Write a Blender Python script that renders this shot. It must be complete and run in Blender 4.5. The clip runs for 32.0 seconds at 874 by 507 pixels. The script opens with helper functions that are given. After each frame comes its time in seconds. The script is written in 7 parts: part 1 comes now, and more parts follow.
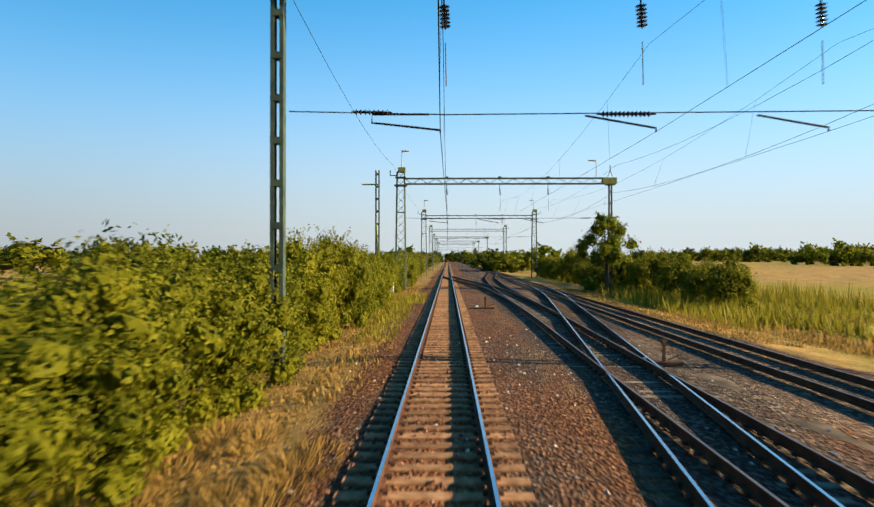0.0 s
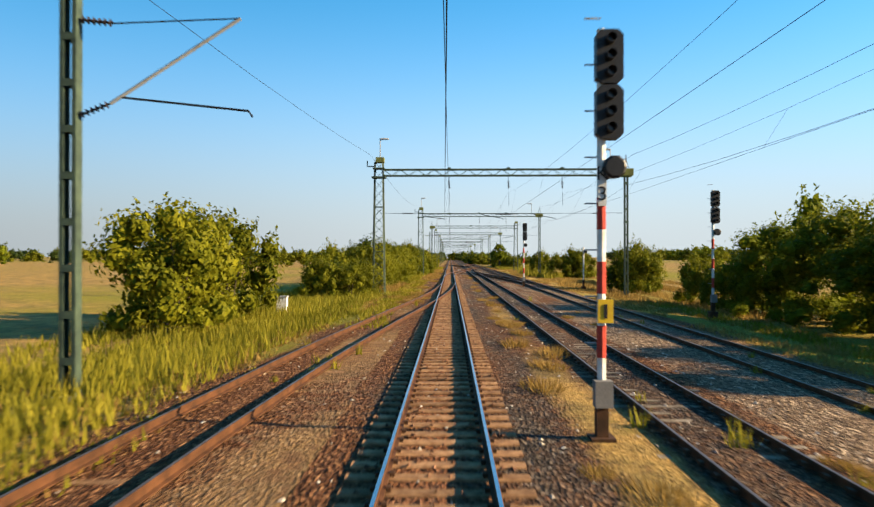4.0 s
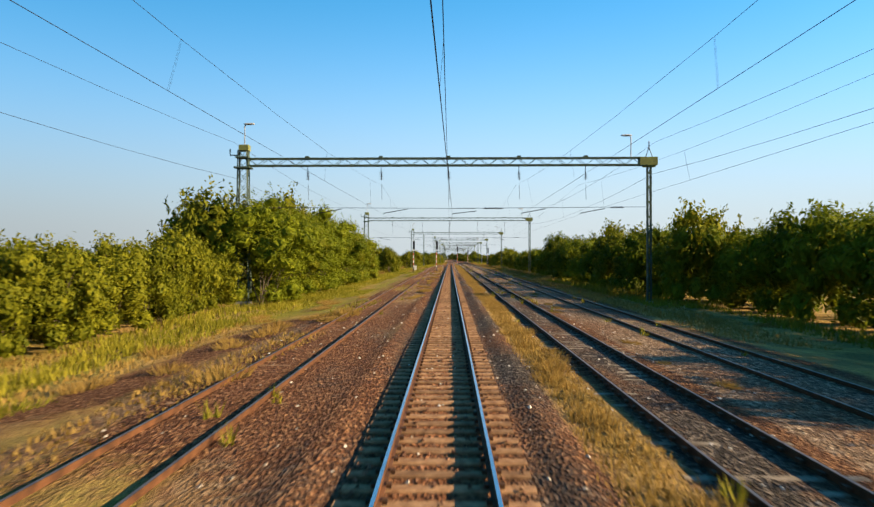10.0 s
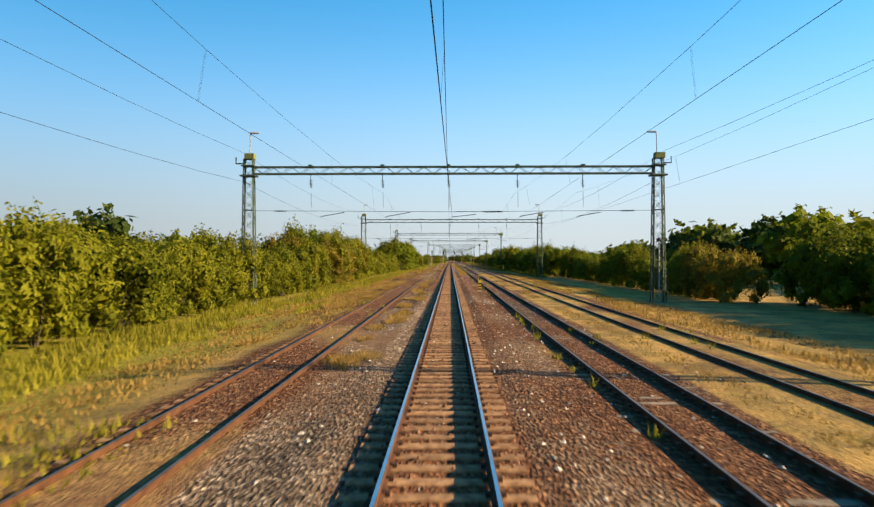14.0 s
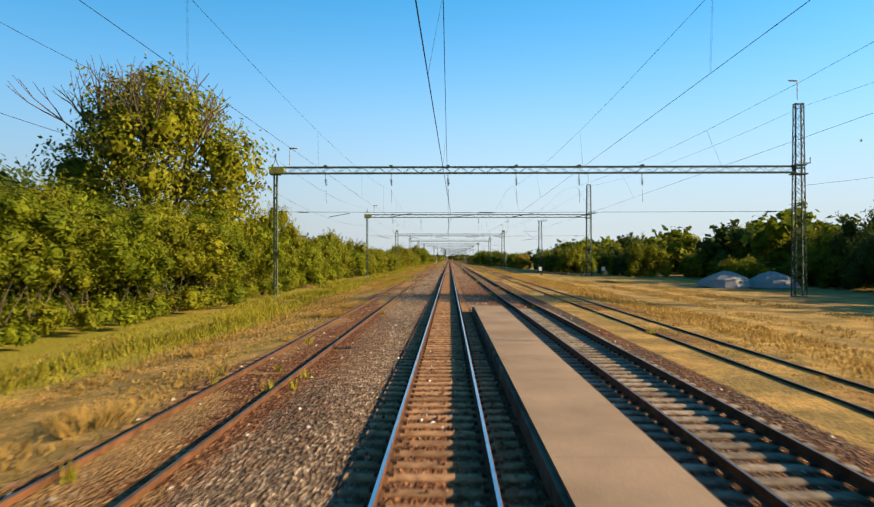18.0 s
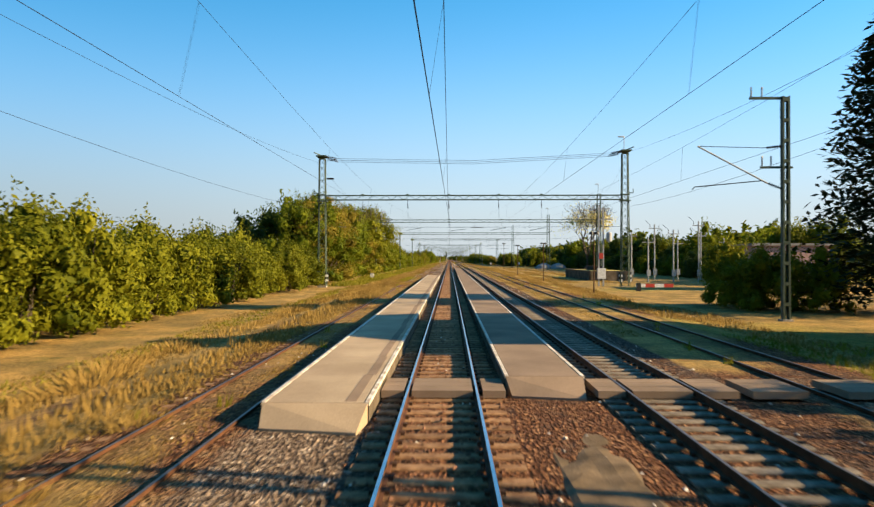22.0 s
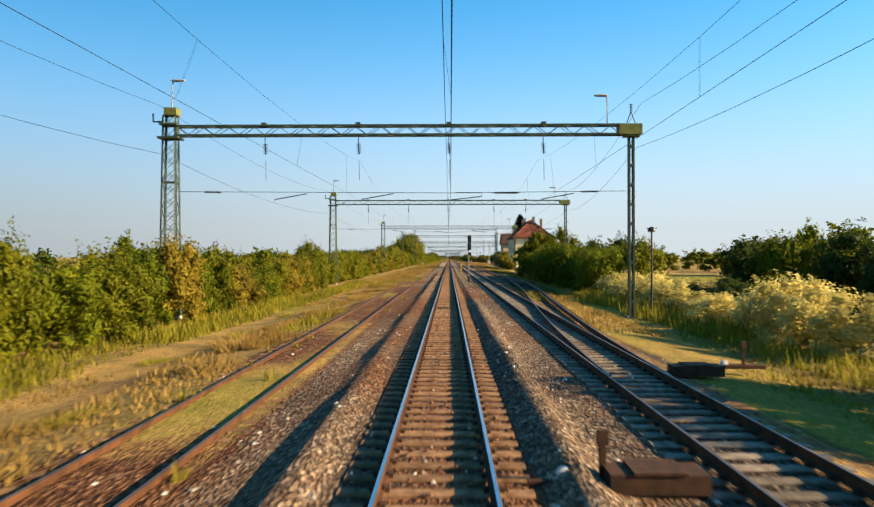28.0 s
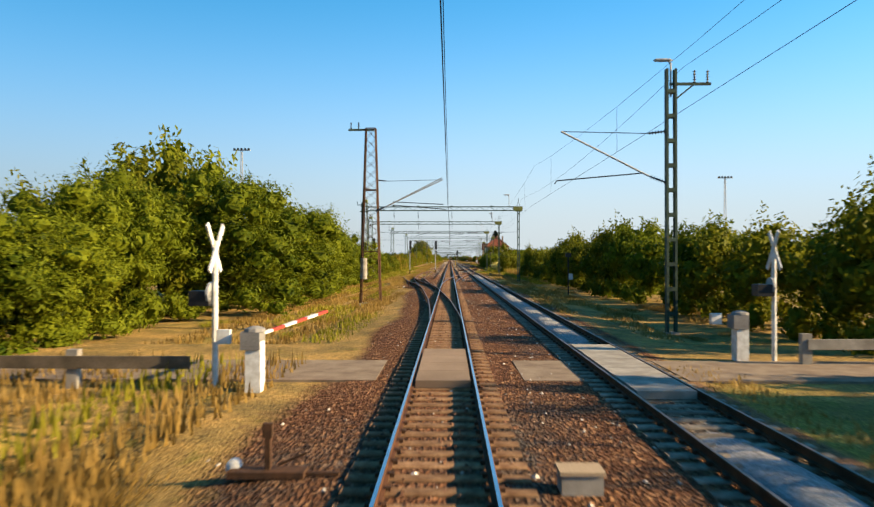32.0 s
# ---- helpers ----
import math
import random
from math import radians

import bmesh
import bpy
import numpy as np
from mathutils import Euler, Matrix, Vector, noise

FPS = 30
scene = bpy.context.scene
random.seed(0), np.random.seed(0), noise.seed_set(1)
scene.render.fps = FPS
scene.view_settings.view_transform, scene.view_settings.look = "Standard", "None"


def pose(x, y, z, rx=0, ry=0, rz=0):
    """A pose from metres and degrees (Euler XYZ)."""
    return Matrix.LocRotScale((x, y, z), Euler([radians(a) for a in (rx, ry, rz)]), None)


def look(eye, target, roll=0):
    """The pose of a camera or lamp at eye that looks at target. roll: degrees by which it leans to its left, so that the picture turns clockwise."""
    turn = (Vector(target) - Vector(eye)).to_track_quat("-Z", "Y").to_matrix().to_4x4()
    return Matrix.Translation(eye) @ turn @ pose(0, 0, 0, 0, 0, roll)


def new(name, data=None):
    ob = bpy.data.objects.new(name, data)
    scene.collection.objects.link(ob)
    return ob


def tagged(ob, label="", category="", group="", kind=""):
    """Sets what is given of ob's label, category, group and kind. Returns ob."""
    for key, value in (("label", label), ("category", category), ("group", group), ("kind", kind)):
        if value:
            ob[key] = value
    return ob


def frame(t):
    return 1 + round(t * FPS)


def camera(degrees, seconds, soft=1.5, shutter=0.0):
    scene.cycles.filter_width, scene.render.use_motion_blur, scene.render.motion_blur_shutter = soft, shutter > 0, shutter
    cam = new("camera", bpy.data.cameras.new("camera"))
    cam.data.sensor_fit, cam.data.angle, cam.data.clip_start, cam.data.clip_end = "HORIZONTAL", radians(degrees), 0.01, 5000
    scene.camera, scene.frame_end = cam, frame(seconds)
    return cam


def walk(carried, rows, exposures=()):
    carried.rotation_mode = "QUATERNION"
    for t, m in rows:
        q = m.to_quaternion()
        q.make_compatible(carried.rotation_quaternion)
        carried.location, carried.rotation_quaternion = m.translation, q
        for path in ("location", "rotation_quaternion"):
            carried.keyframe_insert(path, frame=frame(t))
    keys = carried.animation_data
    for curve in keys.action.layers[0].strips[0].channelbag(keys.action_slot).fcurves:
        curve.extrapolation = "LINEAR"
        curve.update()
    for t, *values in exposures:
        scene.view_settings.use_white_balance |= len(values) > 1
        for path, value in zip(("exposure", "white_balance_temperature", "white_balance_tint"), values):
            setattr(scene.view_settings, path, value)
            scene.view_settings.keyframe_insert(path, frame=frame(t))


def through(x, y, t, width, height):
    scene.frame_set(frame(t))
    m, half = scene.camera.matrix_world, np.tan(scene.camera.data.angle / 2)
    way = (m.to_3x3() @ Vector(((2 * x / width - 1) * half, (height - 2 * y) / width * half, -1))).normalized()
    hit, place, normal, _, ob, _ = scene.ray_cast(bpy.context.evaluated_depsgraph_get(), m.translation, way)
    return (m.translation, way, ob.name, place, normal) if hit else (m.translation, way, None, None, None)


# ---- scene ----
cam = camera(65.3, 32.0, soft=1.35, shutter=0.1)
# seconds, place along the line, pitch, yaw
PATH = [
    (0.0, 800.00, 0.40, 0.90),
    (0.5, 780.93, 0.37, 0.99),
    (1.0, 761.87, 0.31, 1.02),
    (1.5, 742.80, 0.29, 1.02),
    (2.0, 723.74, 0.33, 1.04),
    (2.5, 704.68, 0.39, 1.06),
    (3.0, 685.62, 0.37, 1.06),
    (3.5, 666.56, 0.33, 1.11),
    (4.0, 647.51, 0.33, 1.11),
    (4.5, 628.45, 0.32, 1.11),
    (5.0, 609.38, 0.36, 1.04),
    (5.5, 590.32, 0.38, 1.01),
    (6.0, 571.25, 0.39, 0.98),
    (6.5, 552.17, 0.40, 0.95),
    (7.0, 533.08, 0.41, 0.97),
    (7.5, 513.99, 0.39, 0.97),
    (8.0, 494.87, 0.40, 1.01),
    (8.5, 475.73, 0.40, 1.05),
    (9.0, 456.57, 0.42, 1.06),
    (9.5, 437.38, 0.39, 1.06),
    (10.0, 418.17, 0.34, 1.08),
    (10.5, 398.93, 0.31, 1.07),
    (11.0, 379.67, 0.33, 1.07),
    (11.5, 360.39, 0.36, 1.07),
    (12.0, 341.09, 0.38, 1.10),
    (12.5, 321.75, 0.42, 1.08),
    (13.0, 302.40, 0.48, 1.09),
    (13.5, 283.02, 0.46, 1.10),
    (14.0, 263.63, 0.45, 1.08),
    (14.5, 244.23, 0.39, 1.08),
    (15.0, 224.81, 0.39, 1.03),
    (15.5, 205.39, 0.39, 1.02),
    (16.0, 185.95, 0.39, 1.01),
    (16.5, 166.51, 0.37, 1.00),
    (17.0, 147.05, 0.35, 1.02),
    (17.5, 127.58, 0.33, 1.00),
    (18.0, 108.10, 0.37, 1.02),
    (18.5, 88.60, 0.39, 1.07),
    (19.0, 69.08, 0.41, 1.05),
    (19.5, 49.54, 0.41, 1.06),
    (20.0, 29.99, 0.42, 1.08),
    (20.5, 10.42, 0.39, 1.07),
    (21.0, -9.17, 0.41, 1.02),
    (21.5, -28.77, 0.43, 1.04),
    (22.0, -48.40, 0.42, 1.05),
    (22.5, -68.04, 0.41, 1.02),
    (23.0, -87.71, 0.44, 1.00),
    (23.5, -107.39, 0.48, 1.01),
    (24.0, -127.08, 0.53, 1.05),
    (24.5, -146.79, 0.55, 1.09),
    (25.0, -166.50, 0.52, 1.12),
    (25.5, -186.23, 0.50, 1.10),
    (26.0, -205.96, 0.45, 1.05),
    (26.5, -225.69, 0.42, 1.02),
    (27.0, -245.42, 0.40, 1.01),
    (27.5, -265.16, 0.38, 1.00),
    (28.0, -284.90, 0.38, 1.00),
    (28.5, -304.64, 0.38, 0.99),
    (29.0, -324.38, 0.37, 0.96),
    (29.5, -344.12, 0.38, 0.97),
    (30.0, -363.84, 0.39, 0.99),
    (30.5, -383.57, 0.32, 1.00),
    (31.0, -403.29, 0.31, 1.01),
    (31.5, -423.01, 0.34, 1.02),
    (32.0, -442.73, 0.42, 1.07),
]
walk(cam, [(t, pose(0, y, 3.07, 90 + p, 0, a)) for t, y, p, a in PATH])

# ---- light ----
SUN_EL, SUN_AZ = radians(21), radians(99)
SUN = Vector((math.cos(SUN_EL) * math.sin(SUN_AZ), math.cos(SUN_EL) * math.cos(SUN_AZ), math.sin(SUN_EL)))
world = bpy.data.worlds.new("sky")
scene.world = world
world.use_nodes = True
wn = world.node_tree
sky = wn.nodes.new("ShaderNodeTexSky")
sky.sky_type = "NISHITA"
sky.sun_disc = False
sky.sun_elevation, sky.sun_rotation = SUN_EL, SUN_AZ
sky.air_density, sky.dust_density, sky.ozone_density = 0.7, 0.4, 4.0
rich = wn.nodes.new("ShaderNodeHueSaturation")
rich.inputs["Hue"].default_value, rich.inputs["Saturation"].default_value = 0.479, 1.27
soften = wn.nodes.new("ShaderNodeGamma")
soften.inputs["Gamma"].default_value = 0.95
wn.links.new(sky.outputs[0], soften.inputs["Color"])
wn.links.new(soften.outputs[0], rich.inputs["Color"])
# thin haze that whitens the sky towards the horizon, all round
where, axes = wn.nodes.new("ShaderNodeTexCoord"), wn.nodes.new("ShaderNodeSeparateXYZ")
wn.links.new(where.outputs["Generated"], axes.inputs[0])


def sky_math(kind, a, b):
    n = wn.nodes.new("ShaderNodeMath")
    n.operation = kind
    for slot, v in zip(n.inputs, (a, b)):
        if isinstance(v, float):
            slot.default_value = v
        else:
            wn.links.new(v, slot)
    return n.outputs[0]


rise = sky_math("DIVIDE", axes.outputs["Z"], 0.22)
haze = wn.nodes.new("ShaderNodeMix")
haze.data_type = "RGBA"
wn.links.new(sky_math("POWER", 2.718, sky_math("MULTIPLY", sky_math("MULTIPLY", rise, rise), -1.0)), haze.inputs["Factor"])
wn.links.new(rich.outputs[0], haze.inputs["A"])
haze.inputs["B"].default_value = (1.86, 2.08, 2.18, 1)
# the sky deepens away from the sun
away = wn.nodes.new("ShaderNodeMapRange")
away.interpolation_type = "SMOOTHSTEP"
for key, v in (("From Min", -0.75), ("From Max", 0.2), ("To Min", 0.66), ("To Max", 1.0)):
    away.inputs[key].default_value = v
wn.links.new(axes.outputs["X"], away.inputs["Value"])
wn.links.new(haze.outputs["Result"], wn.nodes["Background"].inputs[0])
wn.links.new(sky_math("MULTIPLY", away.outputs["Result"], 0.106), wn.nodes["Background"].inputs[1])
lamp = bpy.data.lights.new("sun", "SUN")
lamp.energy, lamp.angle, lamp.color = 5.0, radians(0.6), (1.0, 0.745, 0.42)
sun = new("sun", lamp)
sun.matrix_world = look(SUN * 300, (0, 0, 0))
scene.view_settings.exposure = 1.75


# ---- materials ----
def material(name, base, second=None, scale=8.0, rough=0.8, metal=0.0, bump=0.2, fine=60.0, island=0.0, obrand=0.0, third=None, bump_dist=0.01):
    """A surface with a coarse stain, a fine grain, relief and, if wanted, a shade of its own for each piece."""
    m = bpy.data.materials.new(name)
    m.use_nodes = True
    nt = m.node_tree
    b = nt.nodes["Principled BSDF"]
    b.inputs["Roughness"].default_value, b.inputs["Metallic"].default_value = rough, metal
    b.inputs["Specular IOR Level"].default_value = 0.3 if rough < 0.6 else 0.12
    tc = nt.nodes.new("ShaderNodeTexCoord")
    n1, n2 = nt.nodes.new("ShaderNodeTexNoise"), nt.nodes.new("ShaderNodeTexNoise")
    n1.inputs["Scale"].default_value, n1.inputs["Detail"].default_value = scale, 5
    n2.inputs["Scale"].default_value, n2.inputs["Detail"].default_value = fine, 3
    for n in (n1, n2):
        nt.links.new(tc.outputs["Object"], n.inputs["Vector"])
    second = second or [c * 0.7 for c in base]
    ramp = nt.nodes.new("ShaderNodeValToRGB")
    ramp.color_ramp.elements[0].position, ramp.color_ramp.elements[1].position = 0.35, 0.68
    ramp.color_ramp.elements[0].color, ramp.color_ramp.elements[1].color = (*second, 1), (*base, 1)
    if third:
        e = ramp.color_ramp.elements.new(0.82)
        e.color = (*third, 1)
    nt.links.new(n1.outputs["Fac"], ramp.inputs["Fac"])
    hsv = nt.nodes.new("ShaderNodeHueSaturation")
    mr = nt.nodes.new("ShaderNodeMapRange")
    mr.inputs["To Min"].default_value, mr.inputs["To Max"].default_value = 0.65, 1.35
    nt.links.new(n2.outputs["Fac"], mr.inputs["Value"])
    nt.links.new(ramp.outputs["Color"], hsv.inputs["Color"])
    last = mr.outputs["Result"]
    for amount, node, out in ((island, "ShaderNodeNewGeometry", "Random Per Island"), (obrand, "ShaderNodeObjectInfo", "Random")):
        if amount:
            r, k, mul = nt.nodes.new(node), nt.nodes.new("ShaderNodeMapRange"), nt.nodes.new("ShaderNodeMath")
            k.inputs["To Min"].default_value, k.inputs["To Max"].default_value = 1 - amount, 1 + amount
            mul.operation = "MULTIPLY"
            nt.links.new(r.outputs[out], k.inputs["Value"])
            nt.links.new(last, mul.inputs[0])
            nt.links.new(k.outputs["Result"], mul.inputs[1])
            last = mul.outputs[0]
    nt.links.new(last, hsv.inputs["Value"])
    nt.links.new(hsv.outputs["Color"], b.inputs["Base Color"])
    if bump:
        bn = nt.nodes.new("ShaderNodeBump")
        bn.inputs["Strength"].default_value, bn.inputs["Distance"].default_value = bump, bump_dist
        nt.links.new(n2.outputs["Fac"], bn.inputs["Height"])
        nt.links.new(bn.outputs["Normal"], b.inputs["Normal"])
    return m


def leaf_material(name, low, high, through=0.35):
    m = bpy.data.materials.new(name)
    m.use_nodes = True
    nt = m.node_tree
    b, out = nt.nodes["Principled BSDF"], nt.nodes["Material Output"]
    b.inputs["Roughness"].default_value = 0.55
    b.inputs["Specular IOR Level"].default_value = 0.04
    isl, obi, tc, nz = (nt.nodes.new("ShaderNode" + k) for k in ("NewGeometry", "ObjectInfo", "TexCoord", "TexNoise"))
    nz.inputs["Scale"].default_value = 0.7
    nt.links.new(tc.outputs["Object"], nz.inputs["Vector"])
    a1, a2 = nt.nodes.new("ShaderNodeMath"), nt.nodes.new("ShaderNodeMath")
    a1.operation = a2.operation = "MULTIPLY_ADD"
    a1.inputs[1].default_value, a2.inputs[1].default_value = 0.34, 0.3
    nt.links.new(isl.outputs["Random Per Island"], a1.inputs[0])
    nt.links.new(obi.outputs["Random"], a2.inputs[0])
    k = nt.nodes.new("ShaderNodeMath")
    k.operation = "MULTIPLY_ADD"
    k.inputs[1].default_value, k.inputs[2].default_value = 0.9, -0.27
    nt.links.new(nz.outputs["Fac"], k.inputs[0])
    nt.links.new(k.outputs[0], a1.inputs[2])
    nt.links.new(a1.outputs[0], a2.inputs[2])
    ramp = nt.nodes.new("ShaderNodeValToRGB")
    ramp.color_ramp.elements[0].position, ramp.color_ramp.elements[1].position = 0.1, 0.95
    ramp.color_ramp.elements[0].color, ramp.color_ramp.elements[1].color = (*low, 1), (*high, 1)
    nt.links.new(a2.outputs[0], ramp.inputs["Fac"])
    nt.links.new(ramp.outputs["Color"], b.inputs["Base Color"])
    tr, mix = nt.nodes.new("ShaderNodeBsdfTranslucent"), nt.nodes.new("ShaderNodeMixShader")
    mix.inputs[0].default_value = through
    nt.links.new(ramp.outputs["Color"], tr.inputs["Color"])
    nt.links.new(b.outputs[0], mix.inputs[1])
    nt.links.new(tr.outputs[0], mix.inputs[2])
    nt.links.new(mix.outputs[0], out.inputs["Surface"])
    return m


M_STEEL_GREEN = material("green_paint", (0.055, 0.08, 0.055), (0.03, 0.045, 0.036), 3, 0.6, 0.0, 0.15, 40, third=(0.085, 0.06, 0.035))
M_CAP = material("cap_paint", (0.15, 0.163, 0.0476), (0.0952, 0.102, 0.034), 4, 0.6)
M_RUST = material("rusty_steel", (0.0816, 0.0408, 0.0218), (0.0408, 0.0238, 0.015), 5, 0.8, 0.2, 0.3, 80)
M_RAIL_SIDE = material("rail_side", (0.11, 0.048, 0.022), (0.05, 0.024, 0.013), 3, 0.75, 0.2, 0.3, 50)
M_RAIL_TOP = material("polished_rail", (0.55, 0.56, 0.58), (0.45, 0.46, 0.48), 3, 0.24, 1.0, 0.02, 80)
M_RAIL_DULL = material("dull_rail_head", (0.136, 0.109, 0.0884), (0.0884, 0.0612, 0.0476), 3, 0.45, 0.6, 0.05, 80)
M_SLEEPER = material("concrete_sleeper", (0.235, 0.138, 0.072), (0.115, 0.06, 0.03), 5, 0.9, 0, 0.4, 70, obrand=0.2, island=0.28)
M_SLEEPER_GREY = material("grey_concrete_sleeper", (0.2, 0.168, 0.13), (0.1, 0.077, 0.055), 5, 0.9, 0, 0.4, 70, obrand=0.2, island=0.28)
M_TIMBER = material("timber_sleeper", (0.068, 0.0449, 0.0286), (0.0306, 0.0211, 0.015), 6, 0.9, 0, 0.4, 60, island=0.3)
M_WIRE = material("dark_wire", (0.021, 0.021, 0.024), (0.012, 0.012, 0.0132), 5, 0.6, 0.4, 0)
M_INSUL = material("brown_insulator", (0.0238, 0.015, 0.0136), (0.0136, 0.0102, 0.0102), 5, 0.3, 0, 0)
M_DARK = material("black_paint", (0.014, 0.014, 0.0154), (0.0084, 0.0084, 0.0091), 6, 0.5, 0, 0.1)
M_WHITE = material("white_paint", (0.612, 0.612, 0.595), (0.425, 0.408, 0.374), 5, 0.6, 0, 0.1)
M_EDGE = material("worn_edge_paint", (0.62, 0.58, 0.5), (0.3, 0.24, 0.18), 4, 0.8, 0, 0.2, 30)
M_RED = material("red_paint", (0.4, 0.048, 0.032), (0.288, 0.04, 0.028), 6, 0.6, 0, 0.1)
M_YELLOW = material("yellow_paint", (0.6, 0.4, 0.024), (0.48, 0.304, 0.024), 6, 0.6, 0, 0.1)
M_BLUE = material("blue_enamel", (0.0272, 0.0544, 0.238), (0.0204, 0.0408, 0.177), 6, 0.4, 0, 0.05)
M_GREY = material("grey_paint", (0.3, 0.307, 0.307), (0.225, 0.225, 0.225), 6, 0.6, 0, 0.1)
M_CONCRETE = material("weathered_concrete", (0.286, 0.265, 0.231), (0.19, 0.17, 0.143), 2.5, 0.95, 0, 0.4, 50, obrand=0.08)
M_STAINED = material("stained_stone", (0.13, 0.1, 0.07), (0.05, 0.04, 0.026), 1.2, 0.95, 0, 0.6, 25, third=(0.17, 0.145, 0.1))
M_ASPHALT = material("pinkish_asphalt", (0.225, 0.16, 0.11), (0.155, 0.11, 0.075), 0.5, 0.95, 0, 0.4, 40, obrand=0.07)
M_ASPHALT_L = material("pale_asphalt", (0.36, 0.275, 0.18), (0.25, 0.185, 0.12), 0.5, 0.95, 0, 0.4, 40, obrand=0.07)
M_EARTH = material("trodden_earth", (0.165, 0.115, 0.068), (0.06, 0.042, 0.025), 1.6, 0.95, 0, 0.6, 30)
M_ROAD = material("dusty_road", (0.22, 0.17, 0.12), (0.14, 0.1, 0.07), 1.6, 0.95, 0, 0.6, 40)
M_CREAM = material("cream_render", (0.8, 0.69, 0.45), (0.7, 0.59, 0.37), 0.6, 0.9, 0, 0.2, 30)
M_OCHRE = material("ochre_render", (0.56, 0.39, 0.215), (0.45, 0.31, 0.17), 0.6, 0.9, 0, 0.2, 30)
M_PINK = material("pink_render", (0.306, 0.204, 0.184), (0.258, 0.17, 0.15), 0.7, 0.9, 0, 0.2, 30)
M_PLINTH = material("grey_plinth", (0.204, 0.197, 0.19), (0.15, 0.143, 0.136), 1.5, 0.9, 0, 0.3, 30)
M_TILE_RED = material("red_roof_tile", (0.17, 0.0578, 0.034), (0.116, 0.0408, 0.0272), 1.5, 0.85, 0, 0.4, 25, island=0.25)
M_TILE_BROWN = material("brown_roof_tile", (0.095, 0.05, 0.037), (0.05, 0.03, 0.024), 1.5, 0.85, 0, 0.4, 25, island=0.25)
M_BRICK = material("chimney_brick", (0.24, 0.18, 0.13), (0.15, 0.11, 0.08), 6, 0.9, 0, 0.4, 40)
M_GLASS = material("window_glass", (0.05, 0.06, 0.07), (0.04, 0.045, 0.05), 2, 0.08, 0, 0)
M_BARK = material("bark", (0.0884, 0.068, 0.051), (0.0476, 0.0374, 0.0272), 4, 0.95, 0, 0.6, 30)
M_LENS = material("signal_lens", (0.03, 0.025, 0.025), None, 5, 0.1, 0, 0)
M_GRAVEL = material("grey_gravel", (0.258, 0.252, 0.245), (0.15, 0.143, 0.136), 9, 0.95, 0, 0.8, 45)
M_PALE_GRAVEL = material("pale_gravel", (0.34, 0.34, 0.34), (0.15, 0.143, 0.143), 14, 0.95, 0, 1.0, 40, bump_dist=0.05)
M_STONE_RUST = material("rusty_ballast_stone", (0.19, 0.095, 0.055), (0.07, 0.034, 0.022), 3, 0.95, 0, 0.5, 40, island=0.6)
M_STONE_PALE = material("pale_ballast_stone", (0.5, 0.46, 0.4), (0.3, 0.255, 0.21), 3, 0.95, 0, 0.5, 40, island=0.45)
L_SHRUB = leaf_material("shrub_leaf", (0.03, 0.044, 0.003), (0.2, 0.195, 0.012), 0.38)
L_ROBINIA = leaf_material("robinia_leaf", (0.026, 0.046, 0.003), (0.18, 0.2, 0.011), 0.38)
L_AUTUMN = leaf_material("turning_leaf", (0.058, 0.052, 0.007), (0.29, 0.215, 0.024), 0.36)
L_DARK = leaf_material("dark_leaf", (0.014, 0.03, 0.006), (0.06, 0.08, 0.016), 0.36)
L_CONIFER = leaf_material("conifer_needle", (0.0075, 0.0165, 0.0075), (0.0263, 0.0413, 0.015), 0.1)
L_DRY = leaf_material("dry_grass", (0.15, 0.09, 0.022), (0.33, 0.22, 0.065), 0.35)
L_GREEN = leaf_material("green_grass", (0.085, 0.09, 0.008), (0.28, 0.24, 0.025), 0.35)
L_PALE = leaf_material("pale_weed", (0.3, 0.26, 0.06), (0.85, 0.72, 0.26), 0.5)


